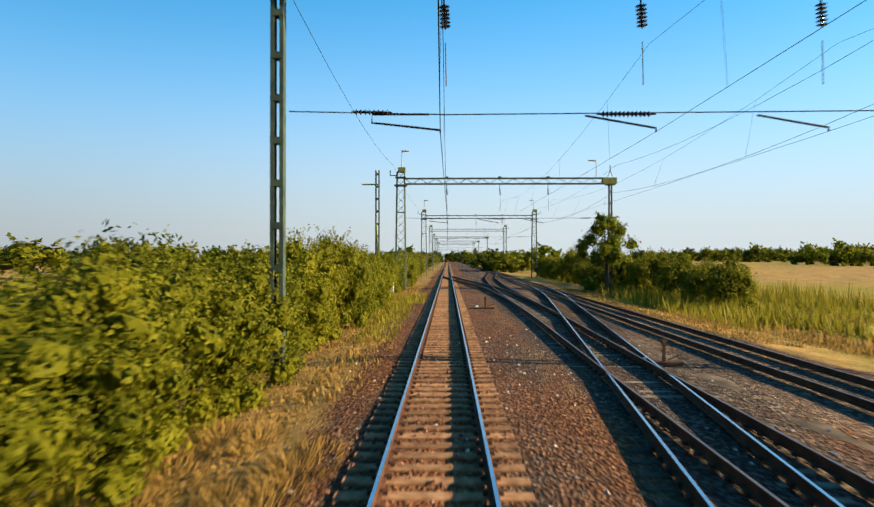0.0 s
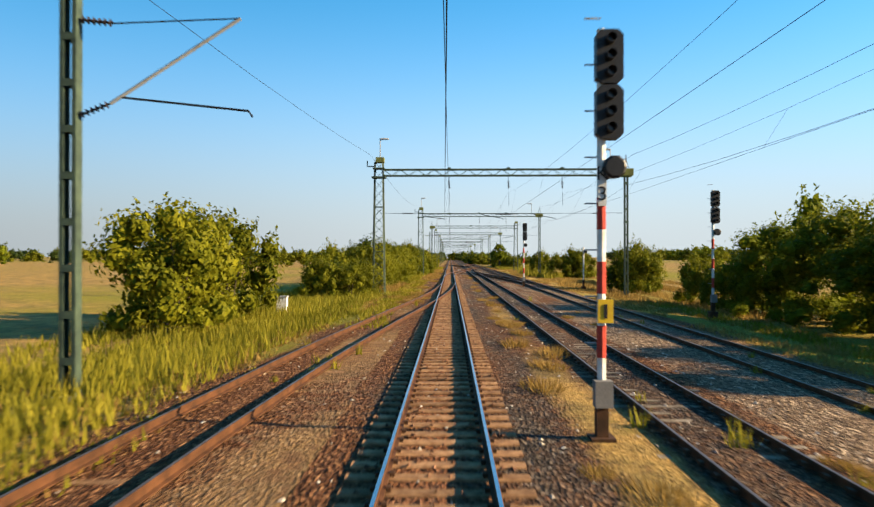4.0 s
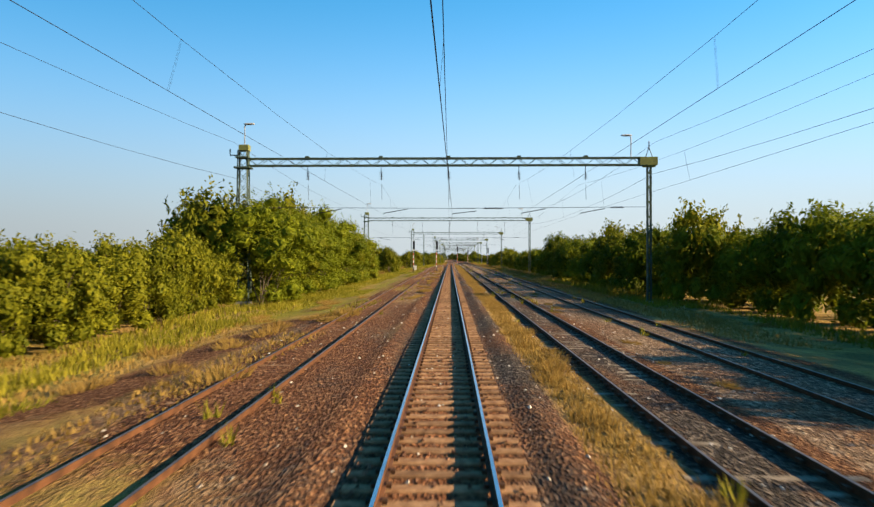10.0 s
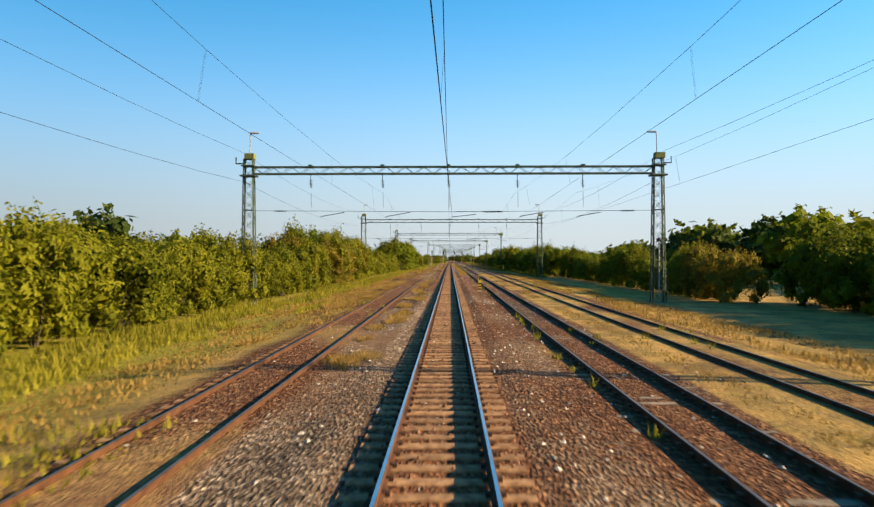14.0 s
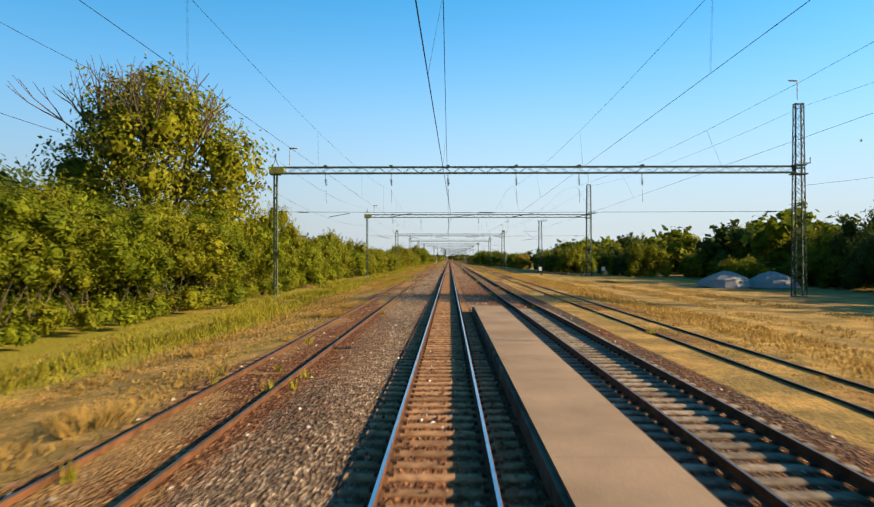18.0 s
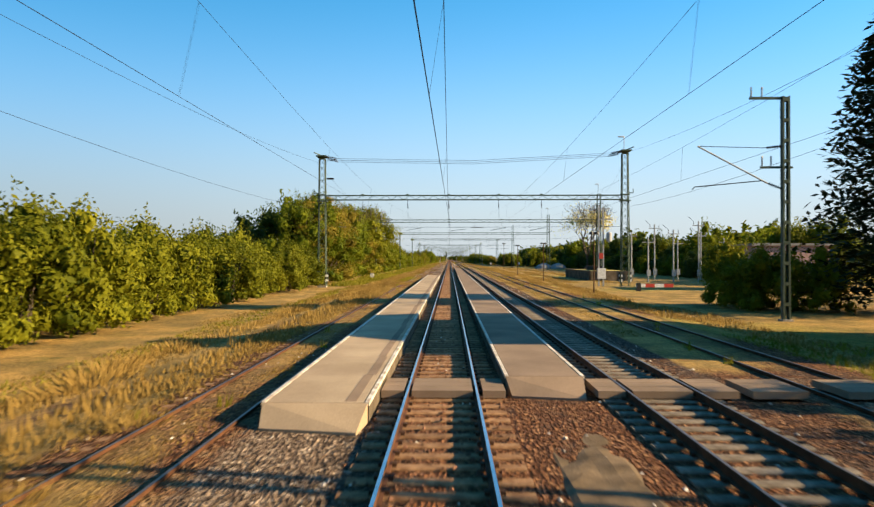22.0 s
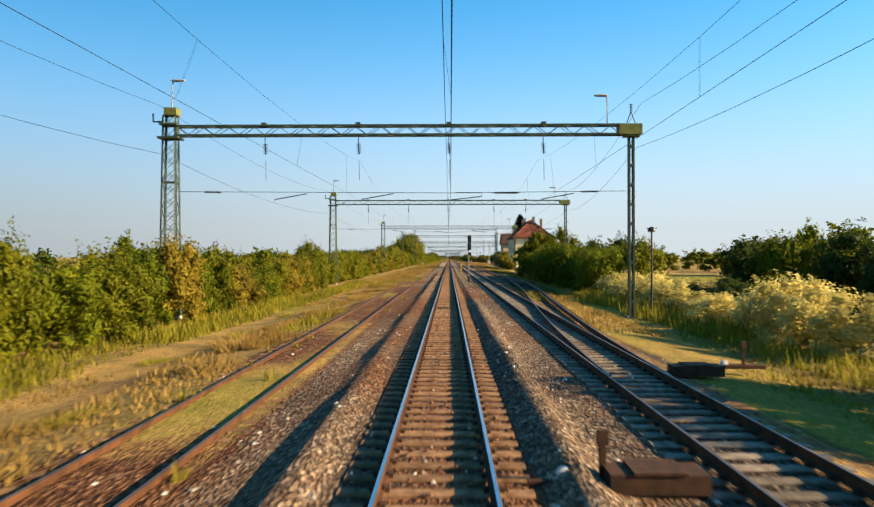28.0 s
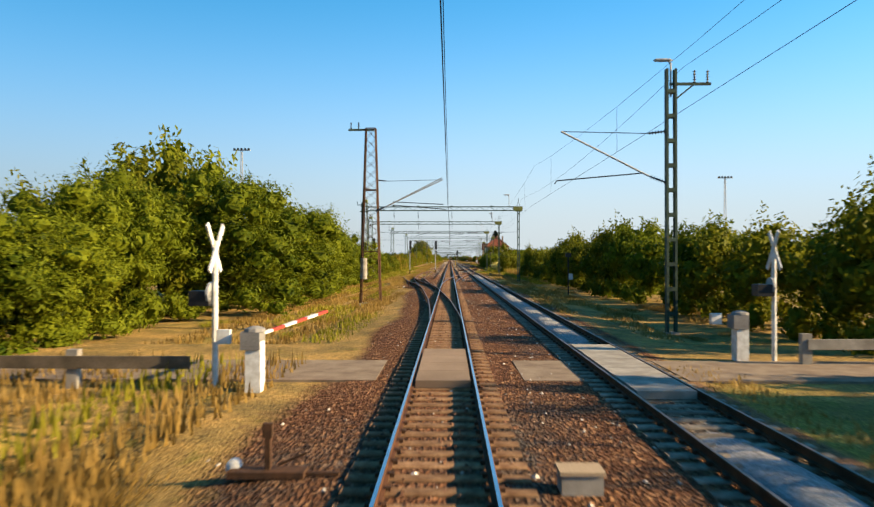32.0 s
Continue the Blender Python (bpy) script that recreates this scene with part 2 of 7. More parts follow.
# ---- mesh helpers ----
class Geo:
    """Vertices and faces of one mesh."""

    def __init__(self):
        self.v, self.f = [], []

    def add(self, vs, fs):
        n = len(self.v)
        self.v.extend(tuple(p) for p in vs)
        self.f.extend(tuple(i + n for i in f) for f in fs)
        return self

    def box(self, c, s, m=None):
        x, y, z = (a / 2 for a in s)
        vs = [Vector((i * x, j * y, k * z)) for i in (-1, 1) for j in (-1, 1) for k in (-1, 1)]
        if m:
            vs = [m @ p for p in vs]
        return self.add([p + Vector(c) for p in vs], [(0, 1, 3, 2), (4, 6, 7, 5), (0, 4, 5, 1), (2, 3, 7, 6), (0, 2, 6, 4), (1, 5, 7, 3)])

    def bar(self, p, q, w, h=None):
        """A straight bar of width w and depth h from p to q."""
        p, q = Vector(p), Vector(q)
        d = q - p
        m = d.to_track_quat("Z", "Y").to_matrix()
        return self.box((p + q) / 2, (w, h or w, d.length), m)

    def tube(self, pts, r, n=6, r2=None):
        pts = [Vector(p) for p in pts]
        k = len(pts)
        vs, fs = [], []
        for i, p in enumerate(pts):
            d = (pts[min(i + 1, k - 1)] - pts[max(i - 1, 0)])
            m = d.to_track_quat("Z", "Y").to_matrix()
            rr = r if r2 is None else r + (r2 - r) * i / (k - 1)
            vs += [p + m @ Vector((rr * math.cos(a), rr * math.sin(a), 0)) for a in (2 * math.pi * j / n for j in range(n))]
        for i in range(k - 1):
            fs += [(i * n + j, i * n + (j + 1) % n, (i + 1) * n + (j + 1) % n, (i + 1) * n + j) for j in range(n)]
        fs += [tuple(range(n - 1, -1, -1)), tuple(range((k - 1) * n, k * n))]
        return self.add(vs, fs)

    def lathe(self, prof, at=(0, 0, 0), n=10, axis="Z"):
        vs, fs = [], []
        for r, z in prof:
            for j in range(n):
                a = 2 * math.pi * j / n
                p = (r * math.cos(a), r * math.sin(a), z)
                p = p if axis == "Z" else (z, p[0], p[1]) if axis == "X" else (p[0], z, p[1])
                vs.append(Vector(p) + Vector(at))
        for i in range(len(prof) - 1):
            fs += [(i * n + j, i * n + (j + 1) % n, (i + 1) * n + (j + 1) % n, (i + 1) * n + j) for j in range(n)]
        fs += [tuple(range(n - 1, -1, -1)), tuple(range((len(prof) - 1) * n, len(prof) * n))]
        return self.add(vs, fs)

    def mesh(self, name, mat, smooth=False):
        me = bpy.data.meshes.new(name)
        me.from_pydata(self.v, [], self.f)
        me.materials.append(mat)
        if smooth:
            me.polygons.foreach_set("use_smooth", [True] * len(me.polygons))
        me.update()
        return me


def part(name, g, mat, parent=None, label="", smooth=False):
    ob = new(name, g if isinstance(g, bpy.types.Mesh) else g.mesh(name, mat, smooth))
    if parent:
        ob.parent = parent
    return tagged(ob, label)


def thing(name, label, category, at=(0, 0, 0), group="", kind="", turn=0):
    ob = new(name)
    ob.matrix_basis = pose(*at, 0, 0, turn)
    return tagged(ob, label, category, group, kind)


def lerp_table(table, y):
    if y <= table[0][0]:
        return table[0][1]
    for (a, p), (b, q) in zip(table, table[1:]):
        if y <= b:
            u = (y - a) / (b - a)
            return p + (q - p) * u
    return table[-1][1]


def smooth_table(table, y):
    return sum(lerp_table(table, y + k) for k in (-4, -2, 0, 2, 4)) / 5


# ---- plan of the tracks: centre line x by y ----
SOUTH, NORTH = -470, 1500
MAIN = [(-470, -0.16), (1500, -0.16)]
WEST = [(-410, -0.16), (-395, -0.72), (-382, -1.55), (-375, -2.0), (-356, -3.6), (-342, -4.55), (-330, -4.78), (655, -4.78), (668, -4.1), (682, -2.9), (696, -1.55), (710, -0.62), (726, -0.16)]
SPUR = [(-372, -2.25), (-364, -3.2), (-356, -4.4), (-347, -5.4), (-335, -6.5), (-320, -7.5), (-300, -8.3)]
EAST = [(-470, 4.72), (-180, 4.62), (0, 4.64), (40, 4.7), (120, 4.72), (200, 4.6), (780, 4.55), (800, 4.6), (820, 4.85), (836, 5.1), (850, 5.05), (868, 4.4), (883, 2.85), (898, 1.1), (914, -0.16)]
THIRD = [(-270, 4.64), (-262, 4.9), (-254, 5.3), (-240, 6.25), (-222, 7.6), (-206, 8.45), (-192, 8.85), (-60, 8.87), (-20, 9.3), (120, 9.2), (300, 8.88), (560, 8.85), (660, 9.2), (860, 9.3), (940, 9.8), (1500, 9.8)]
CROSS_S = [(-368, -0.16), (-360, -0.03), (-352, 0.2), (-343, 0.72), (-331, 1.52), (-321, 2.28), (-316, 2.75), (-311, 3.3), (-304, 4.05), (-296, 4.6), (-290, 4.7)]
CROSS_N = [(752, -0.16), (770, 0.32), (781, 1.18), (790, 1.95), (812, 4.25), (838, 6.9), (856, 8.7), (868, 9.3)]
LINK_N = [(728, 9.25), (742, 8.2), (753, 6.95), (760, 6.15), (772, 5.3), (786, 4.65), (796, 4.55)]
LOOP_N = [(842, 5.1), (870, 5.3), (900, 6.2), (930, 8.6), (946, 9.8)]


def centre(table, y):
    return smooth_table(table, y)


# ---- ground ----
# how high the ridges of loose ballast stand, by y
RIDGE = [(-345, 0.8), (-330, 0.95), (-150, 0.9), (-105, 0.0), (260, 0.0), (320, 0.45), (500, 0.5), (560, 0.12), (640, 0.0)]


def ground_cover(x, y):
    """Shares of dry grass, green growth and pale stone, and the height."""
    n = noise.noise(Vector((x * 0.35, y * 0.12, 1.7)))
    n2 = noise.noise(Vector((x * 0.9, y * 0.5, 7.1)))
    n3 = noise.noise(Vector((x * 0.05, y * 0.03, 3.3)))
    dry = green = pale = 0.0
    z = -0.05
    ax = abs(x)
    wst = centre(WEST, y) if y < 700 else -2.5
    est = 4.6
    thd = centre(THIRD, y) if y > -200 else 4.7
    lo = min(wst, centre(SPUR, y) if -365 < y < -332 else wst, -1.0) - 1.5
    if -330 < y < 300:
        lo += 0.5
    if y > 690:
        lo = -2.1 - min(1.9, max(0.0, 740 - y) * 0.05)
    hi = max(thd, est) + 1.6
    if y > 900:
        hi = max(11.4, hi)
    if x < lo:
        dry = min(1.0, (lo - x) / 1.2 + n * 0.9)
        green = 0.12 + n3 * 0.9 + n * 0.6
        if -230 < y < 60:
            green -= 0.35
        if y < -330:
            green -= 0.15
        if 300 < y < 560 and x > -10.2:
            dry, pale = (0.75 if y < 345 and x < wst - 1.0 else 0.34 if x < wst - 1.0 else 0.02) + n * 1.0, (0.25 if y < 345 else 0.5) + n * 0.6
        if 455 < y < 590 and -11.5 < x < -6.3:
            green, dry = 0.8 + n, max(dry, 0.85)
        if x < -10.6 and 100 < y < 640:
            green += 0.5
        if -10.4 < x < -7.6 and (-300 < y < 30 or 300 < y < 560):
            pale = 0.34 + n * 0.6 - abs(x + 9.0) * 0.2
            dry = max(dry, 0.8) if y < 170 else dry
        if y > 690:
            green -= 0.6 if x > -5.5 else -0.3
        z -= min(0.55, (lo - x) * 0.12)
    elif x > hi:
        dry = min(1.0, (x - hi) / 1.0 + n * 0.9)
        green = 0.05 + n3 * 0.8 + n * 0.4
        if -300 < y < -10:
            green += 0.45
        if y > 560:
            green += 0.4
        z -= min(0.4, (x - hi) * 0.1)
    else:
        d = min(ax, abs(x - wst), abs(x - est), abs(x - thd))
        if 2.0 < x < 3.5 and y > 395:
            dry = 0.85 + n * 0.6 - abs(x - 2.8) * 0.7
        elif 2.0 < x < 3.5 and 230 < y < 395:
            dry = -0.05 + n * 1.0
        elif est + (2.2 if y < 200 else 1.2) < x < thd - 1.0 and -190 < y < 470:
            dry = (0.95 if y < 400 else 0.3) + n * 1.2 if y > -30 else 0.5 + n
            if y > 600:
                dry = 0.2
        elif x > thd + 0.9:
            dry = 0.6 + n
        elif -3.9 < x < -2.0 and y > 280:
            dry, pale = 0.2 + n * 0.9, 0.35 + n * 0.5
        elif x < wst + 1.0 and y < 640:
            dry = (0.02 if y > 300 else 0.45 if y > -335 else -0.1) + n * 1.1
            green = 0.05 + n3 * 0.6 + n * 0.5
        if y > 694:
            dry *= 0.35
        # pale gravel; raised beyond y 400 to make up for the hedge's shade
        if (y > 400 or y < -30) and x > est + 1.2:
            pale = (0.72 if y > 400 else 0.6 if y < -200 else 0.4) + n * 0.6
        if -450 < y < -322 and 4.15 < x < 5.25:
            pale = 1.0
        if -450 < y < -322 and 5.25 < x < 7.2:
            pale = 0.65 + n
        if y > 690 and 6.3 < x < 7.8:
            pale = 0.35 + n
        if -150 < y < 330 and -3.6 < x < -1.2:
            pale = 0.7 + n * 0.5
        if 150 < y < 330 and 1.2 < x < 3.4:
            pale = 0.38 + n * 0.5
        if -150 < y < 300 and x < -3.6:
            pale = 0.4 + n * 0.5
        if -320 < y < -150 and 1.2 < ax < 3.5:
            pale = 0.5 + n * 0.5
        if abs(x - wst) < 0.72 and -330 < y < 62:
            dry, green = 0.3 + n * 1.5, 0.1 + n if y > -170 else 0.15 + 0.9 * n
        if -330 < y < 0 and x < wst - 0.75:
            dry = 1.0 + n
        if -170 < y < 62 and x < -4.3:
            dry = max(dry, 0.8 + n)
        z += 0.02 * n2
        # ridges of loose stone beside the running line
        if -345 < y < 640 and 1.3 < ax < 3.6:
            r = 0.32 * lerp_table(RIDGE, y) * math.exp(-((abs(x + 0.16) - 1.95) / 0.33) ** 2)
            if not (x > 0 and -214 < y < 148) and not (x < 0 and -36 < y < 64):
                z += r * (0.75 + 0.4 * n)
        if ax < 1.25:
            z = -0.045
        if -30 < y < 400 and est + 2.2 < x < thd + 1.6:
            dry = max(dry, 0.55 + n)
    if ax > 60:
        n3 = noise.noise(Vector((x * 0.004, y * 0.006, 3.3)))
        dry, green, z = 1.0, 0.22 + n3 * 0.9, -0.5 + min(6, (ax - 60) * 0.004)
    if -430.5 < y < -416.5:
        z = max(z, -0.1)
    c = lambda a: max(0.0, min(1.0, a))
    return c(dry), c(green), c(pale), z


def grime_shade(x, y):
    """Share of sooty, oily dark on the ballast, plus rail shade painted in."""
    n = 0.5 * noise.noise(Vector((x * 0.6, y * 0.15, 9.2)))
    if y > 735 and x > 3.0:
        return (0.85 if x < 6.2 else 0.6) + n
    if y > 395 and x > 3.3:
        return 0.72 + n - 0.2 * abs(x - 4.6) if x < 5.7 else 0.08 + n if x < 8.3 else 0.35 + n if x < 10.2 else -0.3
    if y > 395 and x > 1.1:
        return (0.55 if y < 735 else 0.4) + n
    if 148 < y < 395 and 0.9 < x < 4.0:
        return n
    if -262 > y > -345 and x > 1.2:
        return (0.6 if x > 3.4 else 0.4) + n
    if -190 < y < 160 and 5.4 < x < 7.0:
        return 0.5 + n
    # dark band painted along both running rails, deepening the shade they cast
    if abs(abs(x + 0.16) - 1.15) < 0.3:
        return 0.42 + n
    return 0.25 + n if x > -3.5 else 0.0


def build_ground():
    xs = [-4000, -1500, -900, -600, -400, -250, -170, -120, -90, -70, -45, -32, -25, -20, -17, -15, -13.5, -12.5, -11.5, -10.5, -9.7, -9, -8.3, -7.7, -7.1, -6.6, -6.2, -5.8, -5.4, -4.8, -4.2, -3.8, -3.4, -3, -2.7, -2.4, -2.2, -2, -1.8, -1.6, -1.4, -1.25, -1.1]
    xs = xs + [0] + [-a for a in reversed(xs)]
    extra = [4.15, 4.45, 5.0, 5.25, 6.4, 6.9, 7.4, 8.0, 8.6, 9.3, 10.0, 10.6, 11.2, 12, 12.8, 14.2, 16]
    xs = sorted(set(xs + extra))
    ys = [-1200, -700, -540] + [-480 + 1.6 * i for i in range(900)] + [980, 1010, 1050, 1120, 1250, 1500, 2000, 3000, 5000]
    nx = len(xs)
    vs, col, dark_share = [], [], []
    for y in ys:
        for x in xs:
            dry, green, pale, z = ground_cover(x, y)
            vs.append((x, y, z))
            dark_share.append(grime_shade(x, y))
            rust = max(0.0, 1.25 - abs(x + 0.16) * 0.75) if abs(x + 0.16) < 2.4 else 0.0
            col.append((dry, green, pale, rust * (0.75 + 0.5 * noise.noise(Vector((x, y * 0.2, 4))))))
    fs = [(j * nx + i, j * nx + i + 1, (j + 1) * nx + i + 1, (j + 1) * nx + i) for j in range(len(ys) - 1) for i in range(nx - 1)]
    me = bpy.data.meshes.new("ground")
    me.from_pydata(vs, [], fs)
    at = me.color_attributes.new("cover", "FLOAT_COLOR", "POINT")
    at.data.foreach_set("color", np.array(col, dtype=np.float32).ravel())
    me.attributes.new("grime_shade", "FLOAT", "POINT").data.foreach_set("value", dark_share)
    me.polygons.foreach_set("use_smooth", [True] * len(me.polygons))
    m = bpy.data.materials.new("ground_surface")
    m.use_nodes = True
    nt = m.node_tree
    b = nt.nodes["Principled BSDF"]
    b.inputs["Roughness"].default_value = 0.95
    b.inputs["Specular IOR Level"].default_value = 0.1

    def node(kind, **kw):
        n = nt.nodes.new("ShaderNode" + kind)
        for k, v in kw.items():
            n.inputs[k].default_value = v
        return n

    def ramp(src, *stops):
        r = nt.nodes.new("ShaderNodeValToRGB")
        e = r.color_ramp.elements
        while len(e) < len(stops):
            e.new(0.5)
        for q, (p, c) in zip(e, stops):
            q.position, q.color = p, (*c, 1)
        nt.links.new(src, r.inputs["Fac"])
        return r.outputs["Color"]

    def mix(fac, a, c):
        n = nt.nodes.new("ShaderNodeMix")
        n.data_type = "RGBA"
        nt.links.new(fac, n.inputs["Factor"])
        nt.links.new(a, n.inputs["A"])
        nt.links.new(c, n.inputs["B"])
        return n.outputs["Result"]

    def threshold(share, nz, soft=0.12):
        s = nt.nodes.new("ShaderNodeMath")
        s.operation = "SUBTRACT"
        nt.links.new(share, s.inputs[0])
        nt.links.new(nz, s.inputs[1])
        r = nt.nodes.new("ShaderNodeMapRange")
        r.inputs["From Min"].default_value, r.inputs["From Max"].default_value = -soft, soft
        nt.links.new(s.outputs[0], r.inputs["Value"])
        return r.outputs["Result"]

    tc = node("TexCoord")
    attr = nt.nodes.new("ShaderNodeAttribute")
    attr.attribute_name = "cover"
    sep = node("SeparateColor")
    nt.links.new(attr.outputs["Color"], sep.inputs[0])
    big, mid, small = node("TexNoise", Scale=0.25, Detail=4), node("TexNoise", Scale=2.2, Detail=6, Roughness=0.65), node("TexNoise", Scale=26, Detail=4)
    wide = node("TexNoise", Scale=0.45, Detail=5, Roughness=0.6)
    patch = node("TexNoise", Scale=0.8, Detail=5, Roughness=0.7)
    vor = node("TexVoronoi", Scale=14)
    vor2 = node("TexVoronoi", Scale=24)
    for n in (big, mid, small, wide, patch, vor, vor2):
        nt.links.new(tc.outputs["Object"], n.inputs["Vector"])
    vs2 = node("SeparateColor")
    nt.links.new(vor.outputs["Color"], vs2.inputs[0])
    stone = ramp(vs2.outputs[0], (0.0, (0.028, 0.012, 0.005)), (0.45, (0.085, 0.036, 0.016)), (0.8, (0.17, 0.08, 0.037)), (1.0, (0.36, 0.2, 0.1)))
    rusty = ramp(big.outputs["Fac"], (0.35, (0.07, 0.023, 0.009)), (0.65, (0.115, 0.05, 0.021)))
    stone = mix(node_value(nt, 0.3), stone, rusty)
    grey = ramp(vs2.outputs[1], (0.0, (0.045, 0.03, 0.019)), (0.5, (0.15, 0.1, 0.064)), (0.85, (0.26, 0.185, 0.122)), (1.0, (0.5, 0.38, 0.26)))
    straw = ramp(small.outputs["Fac"], (0.25, (0.185, 0.105, 0.028)), (0.5, (0.33, 0.2, 0.058)), (0.75, (0.45, 0.3, 0.1)))
    grass = ramp(small.outputs["Fac"], (0.25, (0.085, 0.08, 0.008)), (0.55, (0.19, 0.17, 0.018)), (0.8, (0.34, 0.27, 0.045)))
    soil = ramp(mid.outputs["Fac"], (0.3, (0.11, 0.055, 0.025)), (0.7, (0.22, 0.125, 0.06)))
    base = mix(threshold(sep.outputs[2], mid.outputs["Fac"], 0.2), stone, grey)
    rust_c = ramp(vs2.outputs[2], (0.0, (0.06, 0.02, 0.008)), (0.6, (0.19, 0.07, 0.028)), (1.0, (0.33, 0.15, 0.07)))
    base = mix(threshold(attr.outputs["Alpha"], mid.outputs["Fac"], 0.4), base, rust_c)
    # dark stone colours, for sooty ballast and for the painted rail shade
    soot_shade = ramp(vs2.outputs[1], (0.0, (0.018, 0.014, 0.011)), (0.6, (0.045, 0.034, 0.026)), (1.0, (0.16, 0.13, 0.105)))
    tone = nt.nodes.new("ShaderNodeAttribute")
    tone.attribute_name = "grime_shade"
    base = mix(threshold(tone.outputs["Fac"], mid.outputs["Fac"], 0.25), base, soot_shade)
    brown = ramp(small.outputs["Fac"], (0.25, (0.09, 0.062, 0.02)), (0.75, (0.24, 0.165, 0.055)))
    straw = mix(threshold(node_value(nt, 0.5), wide.outputs["Fac"], 0.1), brown, straw)
    olive = ramp(mid.outputs["Fac"], (0.35, (0.075, 0.066, 0.012)), (0.65, (0.2, 0.16, 0.03)))
    straw = mix(threshold(node_value(nt, 0.37), patch.outputs["Fac"], 0.07), straw, olive)
    veg = mix(threshold(sep.outputs[1], mid.outputs["Fac"], 0.3), straw, grass)
    veg = mix(threshold(sep.outputs[2], mid.outputs["Fac"], 0.2), veg, soil)
    veg = mix(threshold(node_value(nt, 0.33), mid.outputs["Fac"], 0.08), veg, soil)
    covered = threshold(sep.outputs[0], mid.outputs["Fac"], 0.24)
    col_out = mix(covered, base, veg)
    # pebbles, crumbs and thin places break every cover up
    crumbs = node("SeparateColor")
    nt.links.new(vor2.outputs["Color"], crumbs.inputs[0])
    shade = node("MapRange", **{"To Min": 0.55, "To Max": 1.4})
    nt.links.new(crumbs.outputs[0], shade.inputs["Value"])
    broken = node("HueSaturation")
    nt.links.new(col_out, broken.inputs["Color"])
    nt.links.new(shade.outputs["Result"], broken.inputs["Value"])
    nt.links.new(broken.outputs["Color"], b.inputs["Base Color"])
    bump = node("Bump", Strength=1.0, Distance=0.09)
    nt.links.new(vor.outputs["Distance"], bump.inputs["Height"])
    stony = node("MapRange", **{"To Min": 1.0, "To Max": 0.3})
    nt.links.new(covered, stony.inputs["Value"])
    nt.links.new(stony.outputs["Result"], bump.inputs["Strength"])
    bump2 = node("Bump", Strength=0.7, Distance=0.05)
    nt.links.new(small.outputs["Fac"], bump2.inputs["Height"])
    nt.links.new(bump.outputs["Normal"], bump2.inputs["Normal"])
    nt.links.new(bump2.outputs["Normal"], b.inputs["Normal"])
    me.materials.append(m)
    me.update()
    tagged(new("ground", me), "flat ground with reddish stone ballast, dry yellow grass and green patches", "ground", kind="structure")


def node_value(nt, v):
    n = nt.nodes.new("ShaderNodeValue")
    n.outputs[0].default_value = v
    return n.outputs[0]


build_ground()


# ---- tracks ----
GAUGE, RAIL_TOP = 0.753, 0.19
PROFILE = [(-0.07, 0.0), (-0.07, 0.018), (-0.012, 0.032), (-0.012, 0.118), (-0.034, 0.13), (-0.036, 0.165), (-0.026, 0.172), (0.026, 0.172), (0.036, 0.165), (0.034, 0.13), (0.012, 0.118), (0.012, 0.032), (0.07, 0.018), (0.07, 0.0)]


def line_points(table, y0, y1, straight=False):
    n = 1 if straight else max(1, int((y1 - y0) / 2.5))
    return [(centre(table, y0 + (y1 - y0) * i / n), y0 + (y1 - y0) * i / n) for i in range(n + 1)]


def rail(name, pts, side, parent, top, drop=0.0, low=None):
    """One rail swept along the line, with its running surface."""
    vs, k = [], len(PROFILE)
    strip = Geo()
    rows = []
    for i, (x, y) in enumerate(pts):
        a, b = pts[max(i - 1, 0)], pts[min(i + 1, len(pts) - 1)]
        t = Vector((b[0] - a[0], b[1] - a[1])).normalized()
        nx, ny = t.y, -t.x
        cx, cy = x + nx * GAUGE * side, y + ny * GAUGE * side
        d = drop
        if low:
            d += lerp_table(low, y)
        vs += [(cx + nx * u, cy + ny * u, RAIL_TOP - 0.172 + w - d) for u, w in PROFILE]
        rows.append([(cx + nx * u, cy + ny * u, RAIL_TOP + 0.003 - d) for u in (-0.026, 0.026)])
    g = Geo()
    g.add(vs, [(i * k + j, i * k + (j + 1) % k, (i + 1) * k + (j + 1) % k, (i + 1) * k + j) for i in range(len(pts) - 1) for j in range(k)])
    ob = part(name, g, M_RAIL_SIDE, parent)
    flat = [p for r in rows for p in r]
    strip.add(flat, [(2 * i, 2 * i + 1, 2 * i + 3, 2 * i + 2) for i in range(len(rows) - 1)])
    part("running_surface", strip, top, ob, "worn bright running surface" if top is M_RAIL_TOP else "")
    return ob


